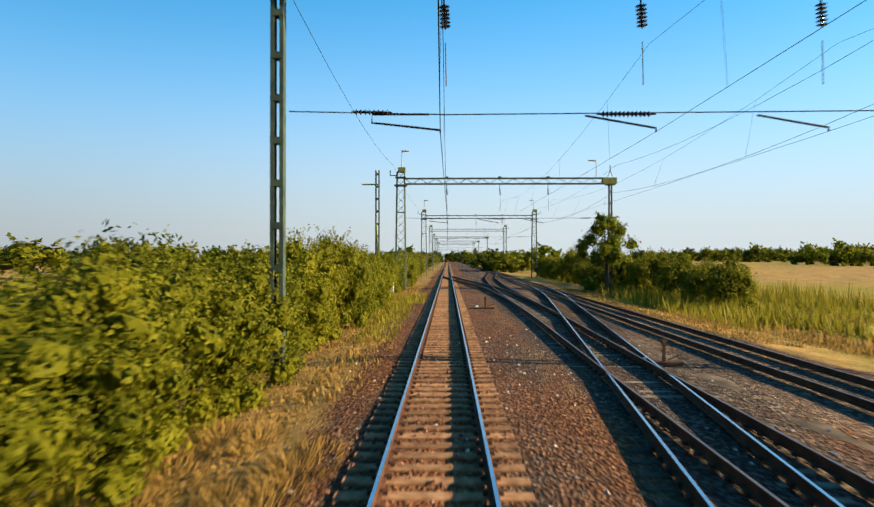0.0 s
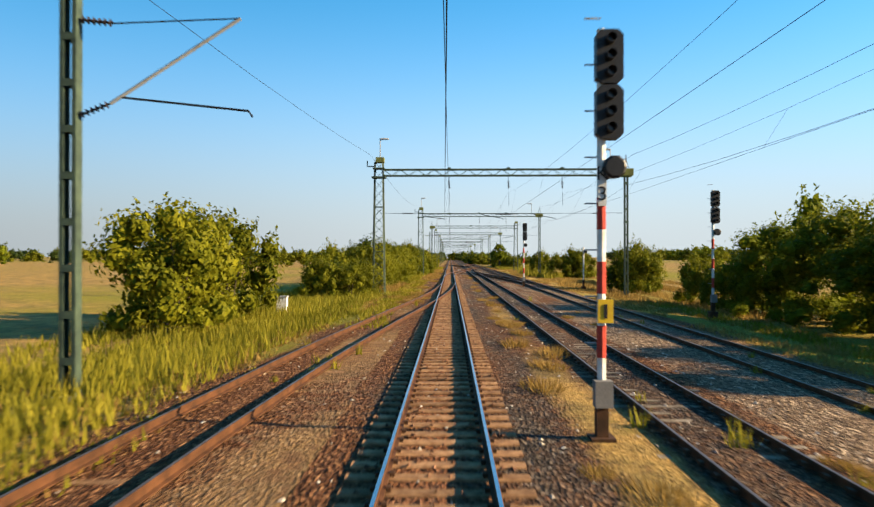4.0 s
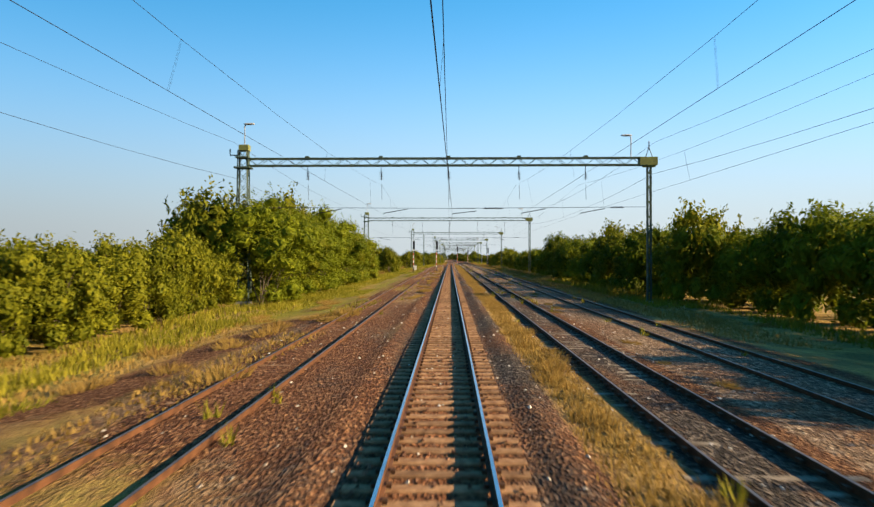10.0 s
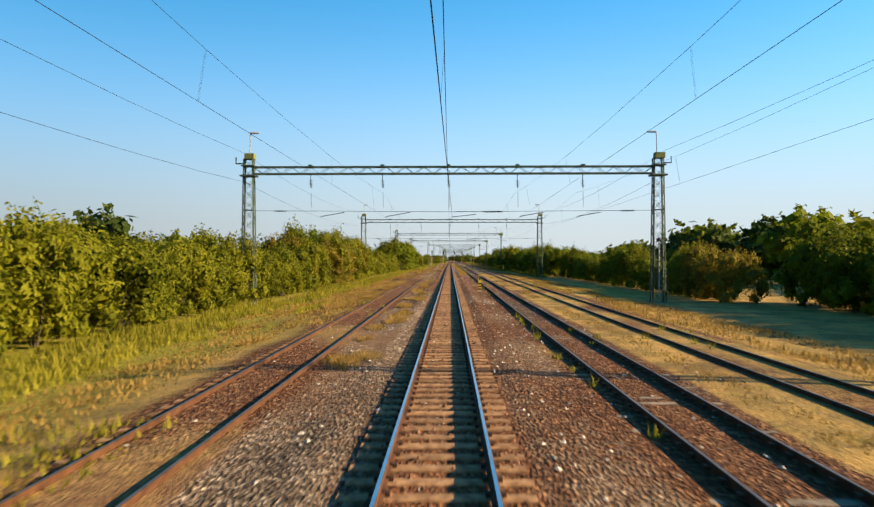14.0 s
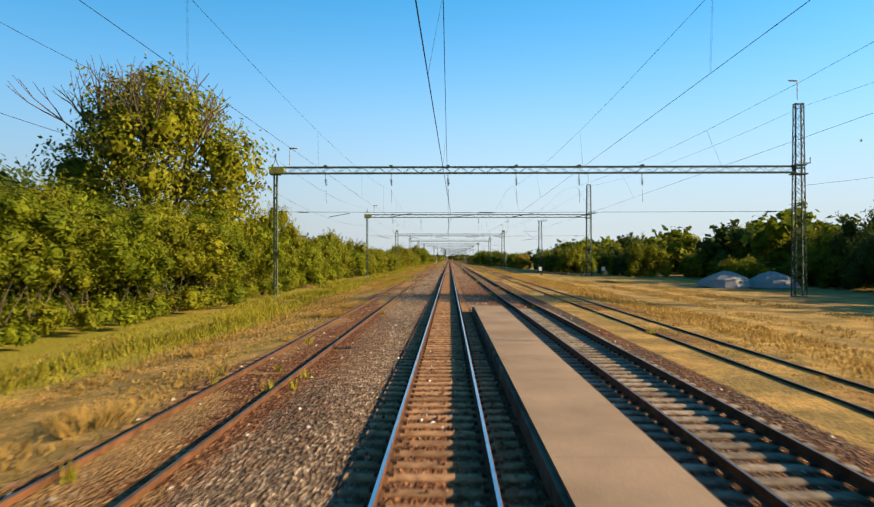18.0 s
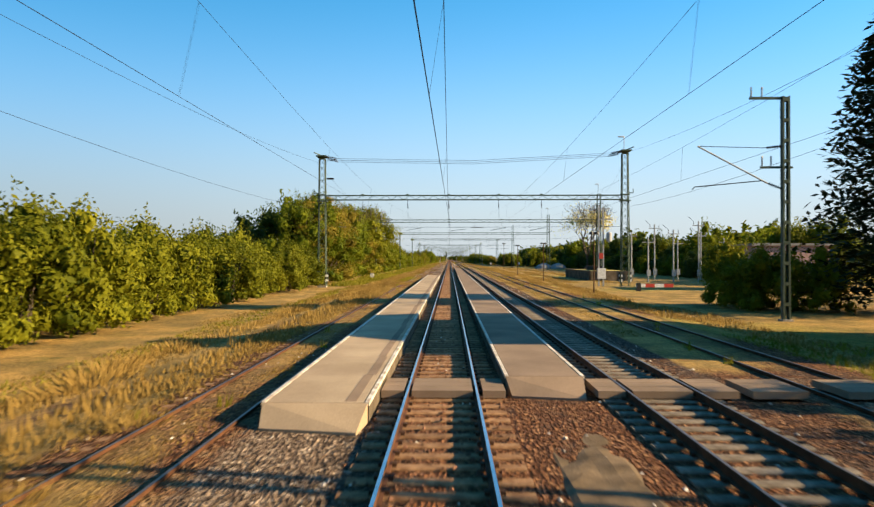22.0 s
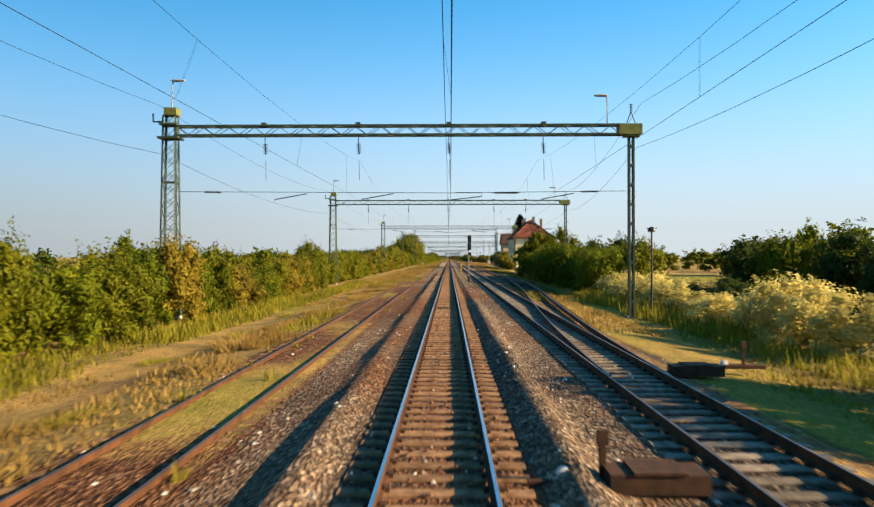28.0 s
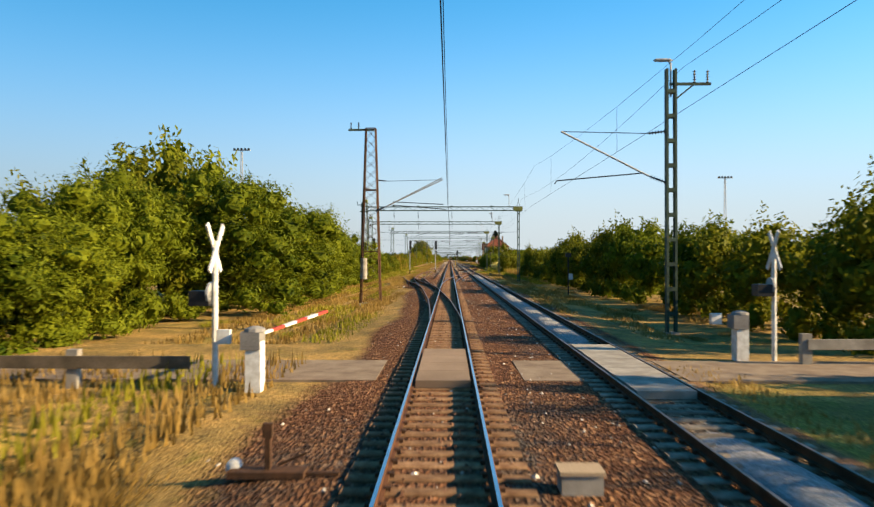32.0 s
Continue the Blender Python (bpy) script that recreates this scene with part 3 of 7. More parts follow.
def sleeper_geo(g, x, y, half=1.3, turn=0.0, left=None, right=None, w=0.26, z=0.0):
    """A sleeper with bevelled shoulders, from left to right across the line."""
    a, b = (-half if left is None else left), (half if right is None else right)
    vs = []
    for u in (a, b):
        for v, h in ((-w / 2, -0.16), (-w / 2, -0.025), (-w / 2 + 0.03, 0.0), (w / 2 - 0.03, 0.0), (w / 2, -0.025), (w / 2, -0.16)):
            vs.append((x + u - v * turn, y + v + u * turn * -1.0, z + h))
    return g.add(vs, [(0, 1, 7, 6), (1, 2, 8, 7), (2, 3, 9, 8), (3, 4, 10, 9), (4, 5, 11, 10), (5, 4, 3, 2, 1, 0), (6, 7, 8, 9, 10, 11)])


def fastening(g, x, y):
    for s in (-1, 1):
        for o in (-0.1, 0.1):
            g.box((x + s * GAUGE + o, y, 0.03), (0.07, 0.13, 0.06))


def track(name, label, table, y0, y1, top, mat=None, pitch=0.6, parent_line=None, drop=0.0, straight=False, sink=0.0, singles=None, sink_from=None, low=None):
    t = thing(name, label, "railway track", kind="structure")
    pts = line_points(table, y0, y1, straight)
    for s in (-1, 1):
        rail("rail", pts, s, t, top, drop, low)
    g, clips = Geo(), Geo()
    rng = random.Random(len(name) * 7 + int(y0))
    y, mat = y0 + 0.3, mat or M_SLEEPER
    shared = None
    while y < y1:
        x = centre(table, y)
        left = right = None
        skip = False
        for other in parent_line or ():
            o = x - centre(other, y)
            if abs(o) < 0.55:
                skip = True
            elif abs(o) < 2.65:
                if o > 0:
                    left = max(left if left is not None else -1.3, 1.31 - o)
                else:
                    right = min(right if right is not None else 1.3, -1.31 - o)
        if not skip and (left is None or left < 1.2) and (right is None or right > -1.2):
            dz = -(sink if sink_from is None or y < sink_from else 0.045) - min(drop, 0.02) * 2 + rng.uniform(-0.008, 0.006)
            if singles and singles[0] <= y < singles[1]:
                if shared is None:
                    shared = sleeper_geo(Geo(), 0, 0).mesh("sleeper", mat)
                ob = new("sleeper", shared)
                ob.parent = t
                ob.location = (x + rng.uniform(-0.015, 0.015), y + rng.uniform(-0.015, 0.015), dz)
            else:
                sleeper_geo(g, x + rng.uniform(-0.02, 0.02), y + rng.uniform(-0.02, 0.02), left=left, right=right, z=dz)
            if sink < 0.02:
                fastening(clips, x, y)
        y += pitch
    if g.v:
        tagged(part("sleepers", g, mat, t), kind="stuff")
    if clips.v:
        tagged(part("rail_fastenings", clips, M_RUST, t), kind="stuff")
    return t


track("main_track", "straight running line with polished rails on rust-stained concrete sleepers", MAIN, SOUTH, NORTH, M_RAIL_TOP, singles=(-441, -262), straight=True)
track("loop_track", "rusty side track with worn sleepers half buried in ballast and weeds", WEST, -410, 726, M_RAIL_DULL, parent_line=[MAIN], drop=0.004, sink=0.05, pitch=0.65, low=[(-345, 0), (-325, 0.12), (-200, 0.12), (-150, 0.165), (60, 0.165), (120, 0.125), (560, 0.11), (640, 0.09), (660, 0)])
track("spur_track", "short rusty siding that ends in the grass", SPUR, -372, -333, M_RAIL_DULL, M_TIMBER, parent_line=[MAIN, WEST], drop=0.008, pitch=0.65)
track("second_track", "second through track with dark ballast and concrete sleepers", EAST, -470, 914, M_RAIL_DULL, M_SLEEPER_GREY, parent_line=[MAIN], drop=0.004, pitch=0.6, singles=(-160, 20), sink_from=150, low=[(140, 0), (165, 0.085), (722, 0.085), (745, 0)])
track("third_track", "outer side track with dark rails and grass between the sleepers", THIRD, -268, NORTH, M_RAIL_DULL, M_TIMBER, parent_line=[EAST], drop=0.008, sink=0.055, pitch=0.65, low=[(-190, 0), (-170, 0.12), (-30, 0.14), (0, 0.165), (200, 0.165), (260, 0.13), (700, 0.11), (735, 0)])
track("south_crossover", "crossover between the running line and the second track", CROSS_S, -368, -290, M_RAIL_TOP, parent_line=[MAIN, EAST], drop=0.008)
track("north_crossover", "long crossover that cuts through the second track", CROSS_N, 752, 868, M_RAIL_TOP, M_TIMBER, parent_line=[MAIN, EAST, THIRD], drop=0.012)
track("north_link", "curved link between the second and the outer track", LINK_N, 728, 796, M_RAIL_DULL, M_TIMBER, parent_line=[EAST, THIRD], drop=0.016)
track("north_loop", "curved track that runs on to the outer line", LOOP_N, 842, 946, M_RAIL_DULL, M_TIMBER, parent_line=[EAST, THIRD], drop=0.016)


# ---- pale gravel dumped between the rails of the second track ----
def gravel_strip(x0, x1, y0, y1, h, seed, mat=M_PALE_GRAVEL):
    g = Geo()
    ys = [y0 + (y1 - y0) * i / int((y1 - y0) / 0.8) for i in range(int((y1 - y0) / 0.8) + 1)]
    us = [0, 0.12, 0.3, 0.5, 0.7, 0.88, 1.0]
    for y in ys:
        for u in us:
            e = math.sin(math.pi * u) ** 0.6
            n = noise.noise(Vector((u * 3, y * 0.6, seed)))
            end = min(1.0, (y - y0) / 4, (y1 - y) / 4)
            g.v.append((x0 + (x1 - x0) * u, y, -0.09 + max(0.0, (h + 0.05 * n) * e * end)))
    k = len(us)
    g.f = [(j * k + i, j * k + i + 1, (j + 1) * k + i + 1, (j + 1) * k + i) for j in range(len(ys) - 1) for i in range(k - 1)]
    ob = part("gravel_strip", g, mat, None, "", True)
    tagged(ob, "long strip of pale grey gravel lying along the track", "gravel", kind="stuff")


gravel_strip(4.1, 5.34, -419.6, -318, 0.2, 1)
gravel_strip(4.1, 5.34, -452, -429.5, 0.2, 5)
gravel_strip(6.5, 7.3, 775, 905, 0.05, 9, M_STAINED)


def scattered_stones():
    """Loose pale stones lying on the ballast, many thousands, as one mesh."""
    rng = random.Random(77)
    g = Geo()
    for _ in range(15000):
        y = rng.uniform(-436, 830)
        x = rng.choice((rng.uniform(-6.4, -1.15), rng.uniform(1.15, 3.6), rng.uniform(-0.68, 0.68), rng.uniform(3.9, 7.0)))
        dry, green, pale, z = ground_cover(x, y)
        if dry > 0.7 or (x > 1.2 and -36 < y < 148 and x < 3.2) or (x < -1.4 and x > -3.7 and -36 < y < 65):
            continue
        r = rng.uniform(0.025, 0.055) * (1.25 if pale > 0.4 else 1)
        a = rng.uniform(0, 6.28)
        ring = [(x + r * math.cos(a + k * 1.57) * rng.uniform(0.7, 1.3), y + r * math.sin(a + k * 1.57) * rng.uniform(0.7, 1.3), z + rng.uniform(-0.1, 0.35) * r) for k in range(4)]
        g.add(ring + [(x + r * 0.3 * math.cos(a), y, z + r * rng.uniform(0.6, 1.1))], [(0, 1, 4), (1, 2, 4), (2, 3, 4), (3, 0, 4)])
    tagged(part("ballast_stones", g, M_STONE_PALE), "loose pale and reddish ballast stones beside the rails", "ballast", kind="stuff")


def bed_stones():
    """Rust-coloured stones lying between and over the sleepers of the two through tracks, as one mesh."""
    rng = random.Random(78)
    g = Geo()
    for k in range(44000):
        y = rng.uniform(-440, 840)
        x = rng.uniform(-1.5, 1.5)
        if abs(abs(x) - GAUGE) < 0.1:
            continue
        if k % 4 == 0:
            if y > 150 or -427 < y < -418:
                continue
            x += 4.86
        if -427 < y < -419 and abs(x) < 0.75 or -34 < y < -31.5:
            continue
        r = rng.uniform(0.028, 0.06)
        on = abs(x) < 1.28
        x -= 0.16
        z = (0.004 if rng.random() < 0.5 else -0.03) if on else -0.05
        a = rng.uniform(0, 6.28)
        ring = [(x + r * math.cos(a + j * 1.57) * rng.uniform(0.7, 1.3), y + r * math.sin(a + j * 1.57) * rng.uniform(0.7, 1.3), z + rng.uniform(-0.2, 0.2) * r) for j in range(4)]
        g.add(ring + [(x + r * 0.3 * math.cos(a), y, z + r * rng.uniform(0.5, 1.0))], [(0, 1, 4), (1, 2, 4), (2, 3, 4), (3, 0, 4)])
    tagged(part("track_bed_stones", g, M_STONE_RUST), "rust-brown ballast stones lying between and over the sleepers", "ballast", kind="stuff")


scattered_stones()
bed_stones()


# ---- overhead line ----
def lattice_mast(parent, x, y, z1, wb=1.0, wt=0.68, z0=-0.4, name="mast", deep=0.72, paint=None):
    """A lattice mast: four angle legs that lean together and crossed lacing on each face."""
    mast = part(name, Geo().box((x, y, z0 - 0.2), (wb + 0.12, wb * deep + 0.12, 0.42)), M_CONCRETE, parent)

    def corner(i, u):
        w = (wb + (wt - wb) * u) / 2
        return Vector((x + (w if i in (1, 2) else -w), y + (w if i > 1 else -w) * deep, z0 + (z1 - z0) * u))

    for i in range(4):
        sx, sy = (1 if i in (1, 2) else -1), (1 if i > 1 else -1)
        angle = Geo().bar(corner(i, 0), corner(i, 1), 0.1, 0.022)
        off = Vector((sx * 0.04, -sy * 0.05, 0))
        angle.bar(corner(i, 0) + off, corner(i, 1) + off, 0.022, 0.1)
        part("leg", angle, paint or M_STEEL_GREEN, mast)
    lacing = Geo()
    n = int((z1 - z0) / 0.8)
    for i in range(4):
        j = (i + 1) % 4
        for k in range(n):
            a, b = (i, j) if k % 2 else (j, i)
            lacing.bar(corner(a, k / n), corner(b, (k + 1) / n), 0.05, 0.02)
            if i % 2 == 0:
                lacing.bar(corner(b, k / n), corner(a, (k + 1) / n), 0.05, 0.02)
        for k in (0, n // 3, 2 * n // 3, n):
            lacing.bar(corner(i, k / n), corner(j, k / n), 0.07)
    tagged(part("lacing", lacing, paint or M_STEEL_GREEN, mast), kind="stuff")
    return mast


def batten_mast(parent, x, y, z1, w=0.36, d=0.3, z0=-0.4, name="mast"):
    """A slim mast of two channels tied by batten plates."""
    mast = part(name, Geo().box((x, y, z0 - 0.2), (0.6, 0.6, 0.5)), M_CONCRETE, parent)
    for s in (-1, 1):
        k, o, i, a = d / 2, w / 2, w / 2 - 0.03, w / 2 - 0.11
        ring = [(a, -k), (o, -k), (o, k), (a, k), (a, k - 0.03), (i, k - 0.03), (i, 0.03 - k), (a, 0.03 - k)]
        g = Geo().add([(x + s * u, y + v, z) for z in (z0, z1) for u, v in ring], [(j, (j + 1) % 8, (j + 1) % 8 + 8, j + 8) for j in range(8)] + [(8, 9, 14, 15), (9, 10, 13, 14), (10, 11, 12, 13)])
        part("channel", g, M_STEEL_GREEN, mast)
    g = Geo()
    z = z0 + 0.9
    while z < z1:
        for e in (-1, 1):
            g.box((x, y + e * (d / 2), z), (w - 0.02, 0.02, 0.18))
        z += 1.15
    tagged(part("batten_lacing", g, M_STEEL_GREEN, mast), kind="stuff")
    return mast


def insulator(name, parent, p, q, r=0.085, sheds=9):
    """A string of sheds between two points."""
    p, q = Vector(p), Vector(q)
    d = (q - p)
    prof = [(0.02, 0.0)]
    for i in range(sheds):
        u = 0.12 + 0.76 * i / (sheds - 1)
        prof += [(0.035, d.length * (u - 0.03)), (r, d.length * u), (0.035, d.length * (u + 0.02))]
    prof.append((0.02, d.length))
    g = Geo().lathe(prof, n=8)
    m = d.to_track_quat("Z", "Y").to_matrix()
    g.v = [tuple(m @ Vector(v) + p) for v in g.v]
    return part(name, g, M_INSUL, parent, "brown ribbed insulator")


def registration(parent, x, y, z, stagger, side):
    """The bent arm that holds the contact wire aside."""
    xi = x + side * 1.85
    if abs(x) < 1:
        pts = [(x + side * 0.3, y, z + 0.03), (xi, y, z + 0.03), (xi, y, z - 0.2), (x + side * 1.6, y, z - 0.22), (x, y, z - 0.4), (x, y, z - 0.46)]
    else:
        pts = [(xi + side * 0.05, y, z - 0.02), (x, y, z - 0.36), (x, y, z - 0.46)]
    return part("registration_arm", Geo().tube(pts, 0.03, 6), M_WIRE, parent)


def yard_lamp(parent, x, y, z, side):
    g = Geo().tube([(x, y, z), (x, y, z + 1.55), (x + side * 0.12, y, z + 1.7)], 0.045, 6)
    post = part("lamp_post", g, M_GREY, parent)
    h = Geo().lathe([(0.02, -0.1), (0.11, 0.05), (0.13, 0.4), (0.1, 0.72), (0.03, 0.8)], n=8, axis="X")
    h.v = [(x + side * v[0], y + v[1], z + 1.72 + v[2] * 0.7) for v in h.v]
    part("lamp_head", h, M_GREY, post, "grey lamp head")


def wire_shift(dz):
    """How much higher the contact wire hangs at a portal that stands dz higher than usual."""
    return dz * (0.6 if dz > 0 else 0.2)


def portal(y, xl, xr, left="lattice", right="batten", dz=0.0, tops=(0.6, 0.6), lamps=(True, True), hang=(), arms=(), stag=1):
    """A portal over the tracks: two masts, a lattice beam, hanging insulators and the cross wire with its arms."""
    p = thing("catenary_portal", "green painted steel portal with lattice beam carrying the overhead wires", "catenary portal", (0, y, 0), "portals over the tracks")
    zb, zt = 10.35 + dz, 11.0 + dz
    for x, kind, top in ((xl, left, tops[0]), (xr, right, tops[1])):
        if kind == "lattice":
            lattice_mast(p, x, 0, zt + top)
            part("cap_plate", Geo().box((x, 0, zb - 0.1), (1.25, 1.0, 0.12)), M_STEEL_GREEN, p)
            part("cap_plate", Geo().box((x, 0, zt + 0.05), (1.05, 0.95, 0.1)), M_STEEL_GREEN, p)
            s = -1 if x < 0 else 1
            part("end_bracket", Geo().tube([(x + s * 0.45, 0, zt + 0.25), (x + s * 1.05, 0, zt + 0.25), (x + s * 1.05, 0, zt + 0.75)], 0.06, 5), M_STEEL_GREEN, p)
            if top < 2:
                part("cap_box", Geo().box((x + 0.1, 0, zt + top + 0.22), (0.75, 0.7, 0.44)), M_CAP, p, "yellow-green steel cap box")
        else:
            batten_mast(p, x, 0, zb)
            part("cap_box", Geo().box((x + (0.15 if x < 0 else -0.1), 0, (zb + zt) / 2), (1.35, 0.75, 0.62)).box((x, 0, zb - 0.05), (0.9, 0.6, 0.1)), M_CAP, p, "yellow-green steel cap box")
            for s in (-0.28, 0.28):
                part("bracket", Geo().tube([(x + s, 0, zt), (x, 0, zt + 0.75)], 0.03, 5), M_STEEL_GREEN, p)
            insulator("insulator", p, (x, 0, zt + 0.6), (x, 0, zt + 1.25), 0.11, 5)
    a, b = xl + 0.4, xr - 0.4
    beam = part("beam", Geo().box((a, 0, (zb + zt) / 2), (0.03, 0.66, 0.6)), M_STEEL_GREEN, p)
    part("end_plate", Geo().box((b, 0, (zb + zt) / 2), (0.03, 0.66, 0.6)), M_STEEL_GREEN, beam)
    for v in (-0.3, 0.3):
        for z in (zb + 0.05, zt - 0.05):
            part("chord", Geo().box(((a + b) / 2, v, z), (b - a, 0.09, 0.1)), M_STEEL_GREEN, beam)
    g = Geo()
    n = int((b - a) / 0.75)
    for v in (-0.3, 0.3):
        for k in range(n):
            z0, z1 = (zb + 0.05, zt - 0.05) if k % 2 else (zt - 0.05, zb + 0.05)
            g.bar((a + (b - a) * k / n, v, z0), (a + (b - a) * (k + 1) / n, v, z1), 0.05, 0.03)
    for k in range(n):
        for z in (zb + 0.05, zt - 0.05):
            s = 1 if k % 2 else -1
            g.bar((a + (b - a) * k / n, 0.3 * s, z), (a + (b - a) * (k + 1) / n, -0.3 * s, z), 0.045, 0.03)
    tagged(part("lacing", g, M_STEEL_GREEN, beam), kind="stuff")
    if lamps[0]:
        yard_lamp(p, xl + (0.1 if left == "lattice" else 1.3), 0, zt + (tops[0] + 0.4 if left == "lattice" else 0), 1)
    if lamps[1]:
        yard_lamp(p, xr - (0.1 if right == "lattice" else 1.4), 0, zt + (tops[1] + 0.4 if right == "lattice" else 0), -1)
    for x in hang:
        part("hanger", Geo().tube([(x, 0, zb + 0.1), (x, 0, zb - 0.55)], 0.025, 5), M_WIRE, p)
        part("saddle", Geo().box((x, 0, zt + 0.05), (0.28, 0.7, 0.14)), M_STEEL_GREEN, p)
        insulator("insulator", p, (x, 0, zb - 0.4), (x + 0.04, 0, zb - 1.1), 0.155, 6)
        part("hanger_wire", Geo().tube([(x + 0.04, 0, zb - 1.45), (x + 0.06, 0, zb - 2.6), (x + 0.06, 0, zb - 2.62)], 0.014, 4), M_WIRE, p)
    if arms:
        zc = 6.95 + wire_shift(dz)
        part("cross_wire", Geo().tube([(xl + 0.3, 0, zc + 0.1), (0, 0, zc), (xr - 0.3, 0, zc + 0.1)], 0.016, 4), M_WIRE, p)
        for i, x in enumerate(arms):
            registration(p, x, 0, zc - 0.02, 0, stag)
        insulator("insulator", p, (2.6 if stag > 0 else 4.0, 0, zc), (4.2 if stag > 0 else 5.6, 0, zc), 0.09, 12)
        insulator("insulator", p, (xl + 2.0, 0, zc + 0.08), (xl + 3.1, 0, zc + 0.06), 0.09, 8)
        insulator("insulator", p, (xr - 3.0, 0, zc + 0.06), (xr - 1.9, 0, zc + 0.08), 0.09, 8)
    return p


H5 = (-11.2, -5.4, -0.1, 5.4, 10.6)
H4N = (-0.1, 5.2, 10.0)
#      y, left x, right x, masts, height, tops, hangers, wires, stagger side
PORTALS = [
    (1170.0, -5.0, 14.0, "lattice", "lattice", 0, H4N[:2], (0, 5), 1),
    (1110.0, -5.0, 14.0, "lattice", "batten", 0, H4N[:2], (0, 5), -1),
    (1050.0, -5.0, 14.5, "lattice", "batten", 0, H4N[:2], (0, 5), 1),
    (985.0, -4.6, 15.5, "lattice", "lattice", 0, H4N, (0, 5), -1),
    (925.6, -4.4, 15.9, "lattice", "lattice", 0, H4N, (0, 5, 9.5), 1),
    (868.2, -4.7, 16.2, "lattice", "batten", 0.1, H4N, (0, 5, 9.5), -1),
    (818.4, -4.6, 16.4, "batten", "lattice", 0, H4N, (-0.2, 5.6, 10.2), -1),
    (770.1, -5.3, 16.0, "lattice", "batten", 0, H4N, (0.2, 5, 9.5), 1),
    (708.7, -6.4, 15.7, "lattice", "batten", 0, H4N, (-0.5, 4.7, 9.4), -1),
    (628.5, -11.5, 15.9, "lattice", "batten", -0.1, (-5.4, -0.1, 5.4, 10.6), (-5.2, 0.2, 5.0, 9.8), 1),
    (551.2, -16.3, 15.5, "lattice", "batten", -0.15, H5, (-11.8, -5.9, -0.6, 5.0, 10.6), -1),
    (471.7, -16.3, 15.55, "lattice", "batten", -0.1, H5, (-10.4, -5.2, 0.2, 5.6, 10.2), 1),
    (391.5, -16.2, 16.8, "lattice", "lattice", -0.5, H5, (-11.8, -6.0, -0.6, 4.9, 10.6), -1),
    (318.3, -16.2, 16.6, "lattice", "lattice", -0.5, H5, (-10.4, -5.1, 0.2, 5.6, 10.2), 1),
    (238.5, -15.7, 26.6, "batten", "lattice", 0.4, (-10.8, -5.4, -0.1, 5.6, 11.2, 17.0), (-11.4, -5.9, -0.6, 5.0, 10.6), -1),
    (170.3, -15.9, 31.6, "batten", "lattice", 0.4, (-11.3, -5.3, -0.1, 6.1, 11.8, 17.5), (-11.0, -5.3, 0.2, 5.8, 11.5), 1),
    (101.1, -16.2, 32.6, "batten", "lattice", 0.6, (-12.6, -6.5, -0.1, 5.4, 11.4, 17.6), (-0.7, 5.0), -1),
    (37.9, -16.15, 22.1, "lattice", "lattice", 0.1, (-11.0, -5.3, -0.1, 6.2, 11.6), (-11, -5.4, 0.2, 5.2, 10.2), 1),
    (-42.0, -16.6, 17.0, "lattice", "lattice", 0.1, (-12.2, -6.5, -0.3, 5.4, 11.4), (-11, -5.8, -0.5, 5.0), -1),
    (-115.0, -16.4, 16.5, "lattice", "batten", 0.1, (-11.2, -5.6, -0.1, 6.2, 11.0), (-5.3, -0.2, 6.0), 1),
    (-190.4, -16.1, 16.1, "lattice", "batten", 0.1, (-11.2, -5.6, -0.1, 6.2, 10.6), (-6.0, -0.1, 5.0), -1),
    (-244.3, -16.7, 10.8, "lattice", "batten", 0, (-11.0, -5.4, 0.0, 5.6), (-10.4, -5.2, 0.1, 5.5), 1),
    (-296.8, -17.0, 10.5, "lattice", "batten", 0, (-13.0, -6.7, 0.0, 5.8), (-6.4, 0.0, 5.0), -1),
    (-341.3, -12.7, 10.2, "lattice", "batten", -0.2, (-8.3, -4.7, 0.3, 6.2), (-4.9, 0.1, 6.0), 1),
]
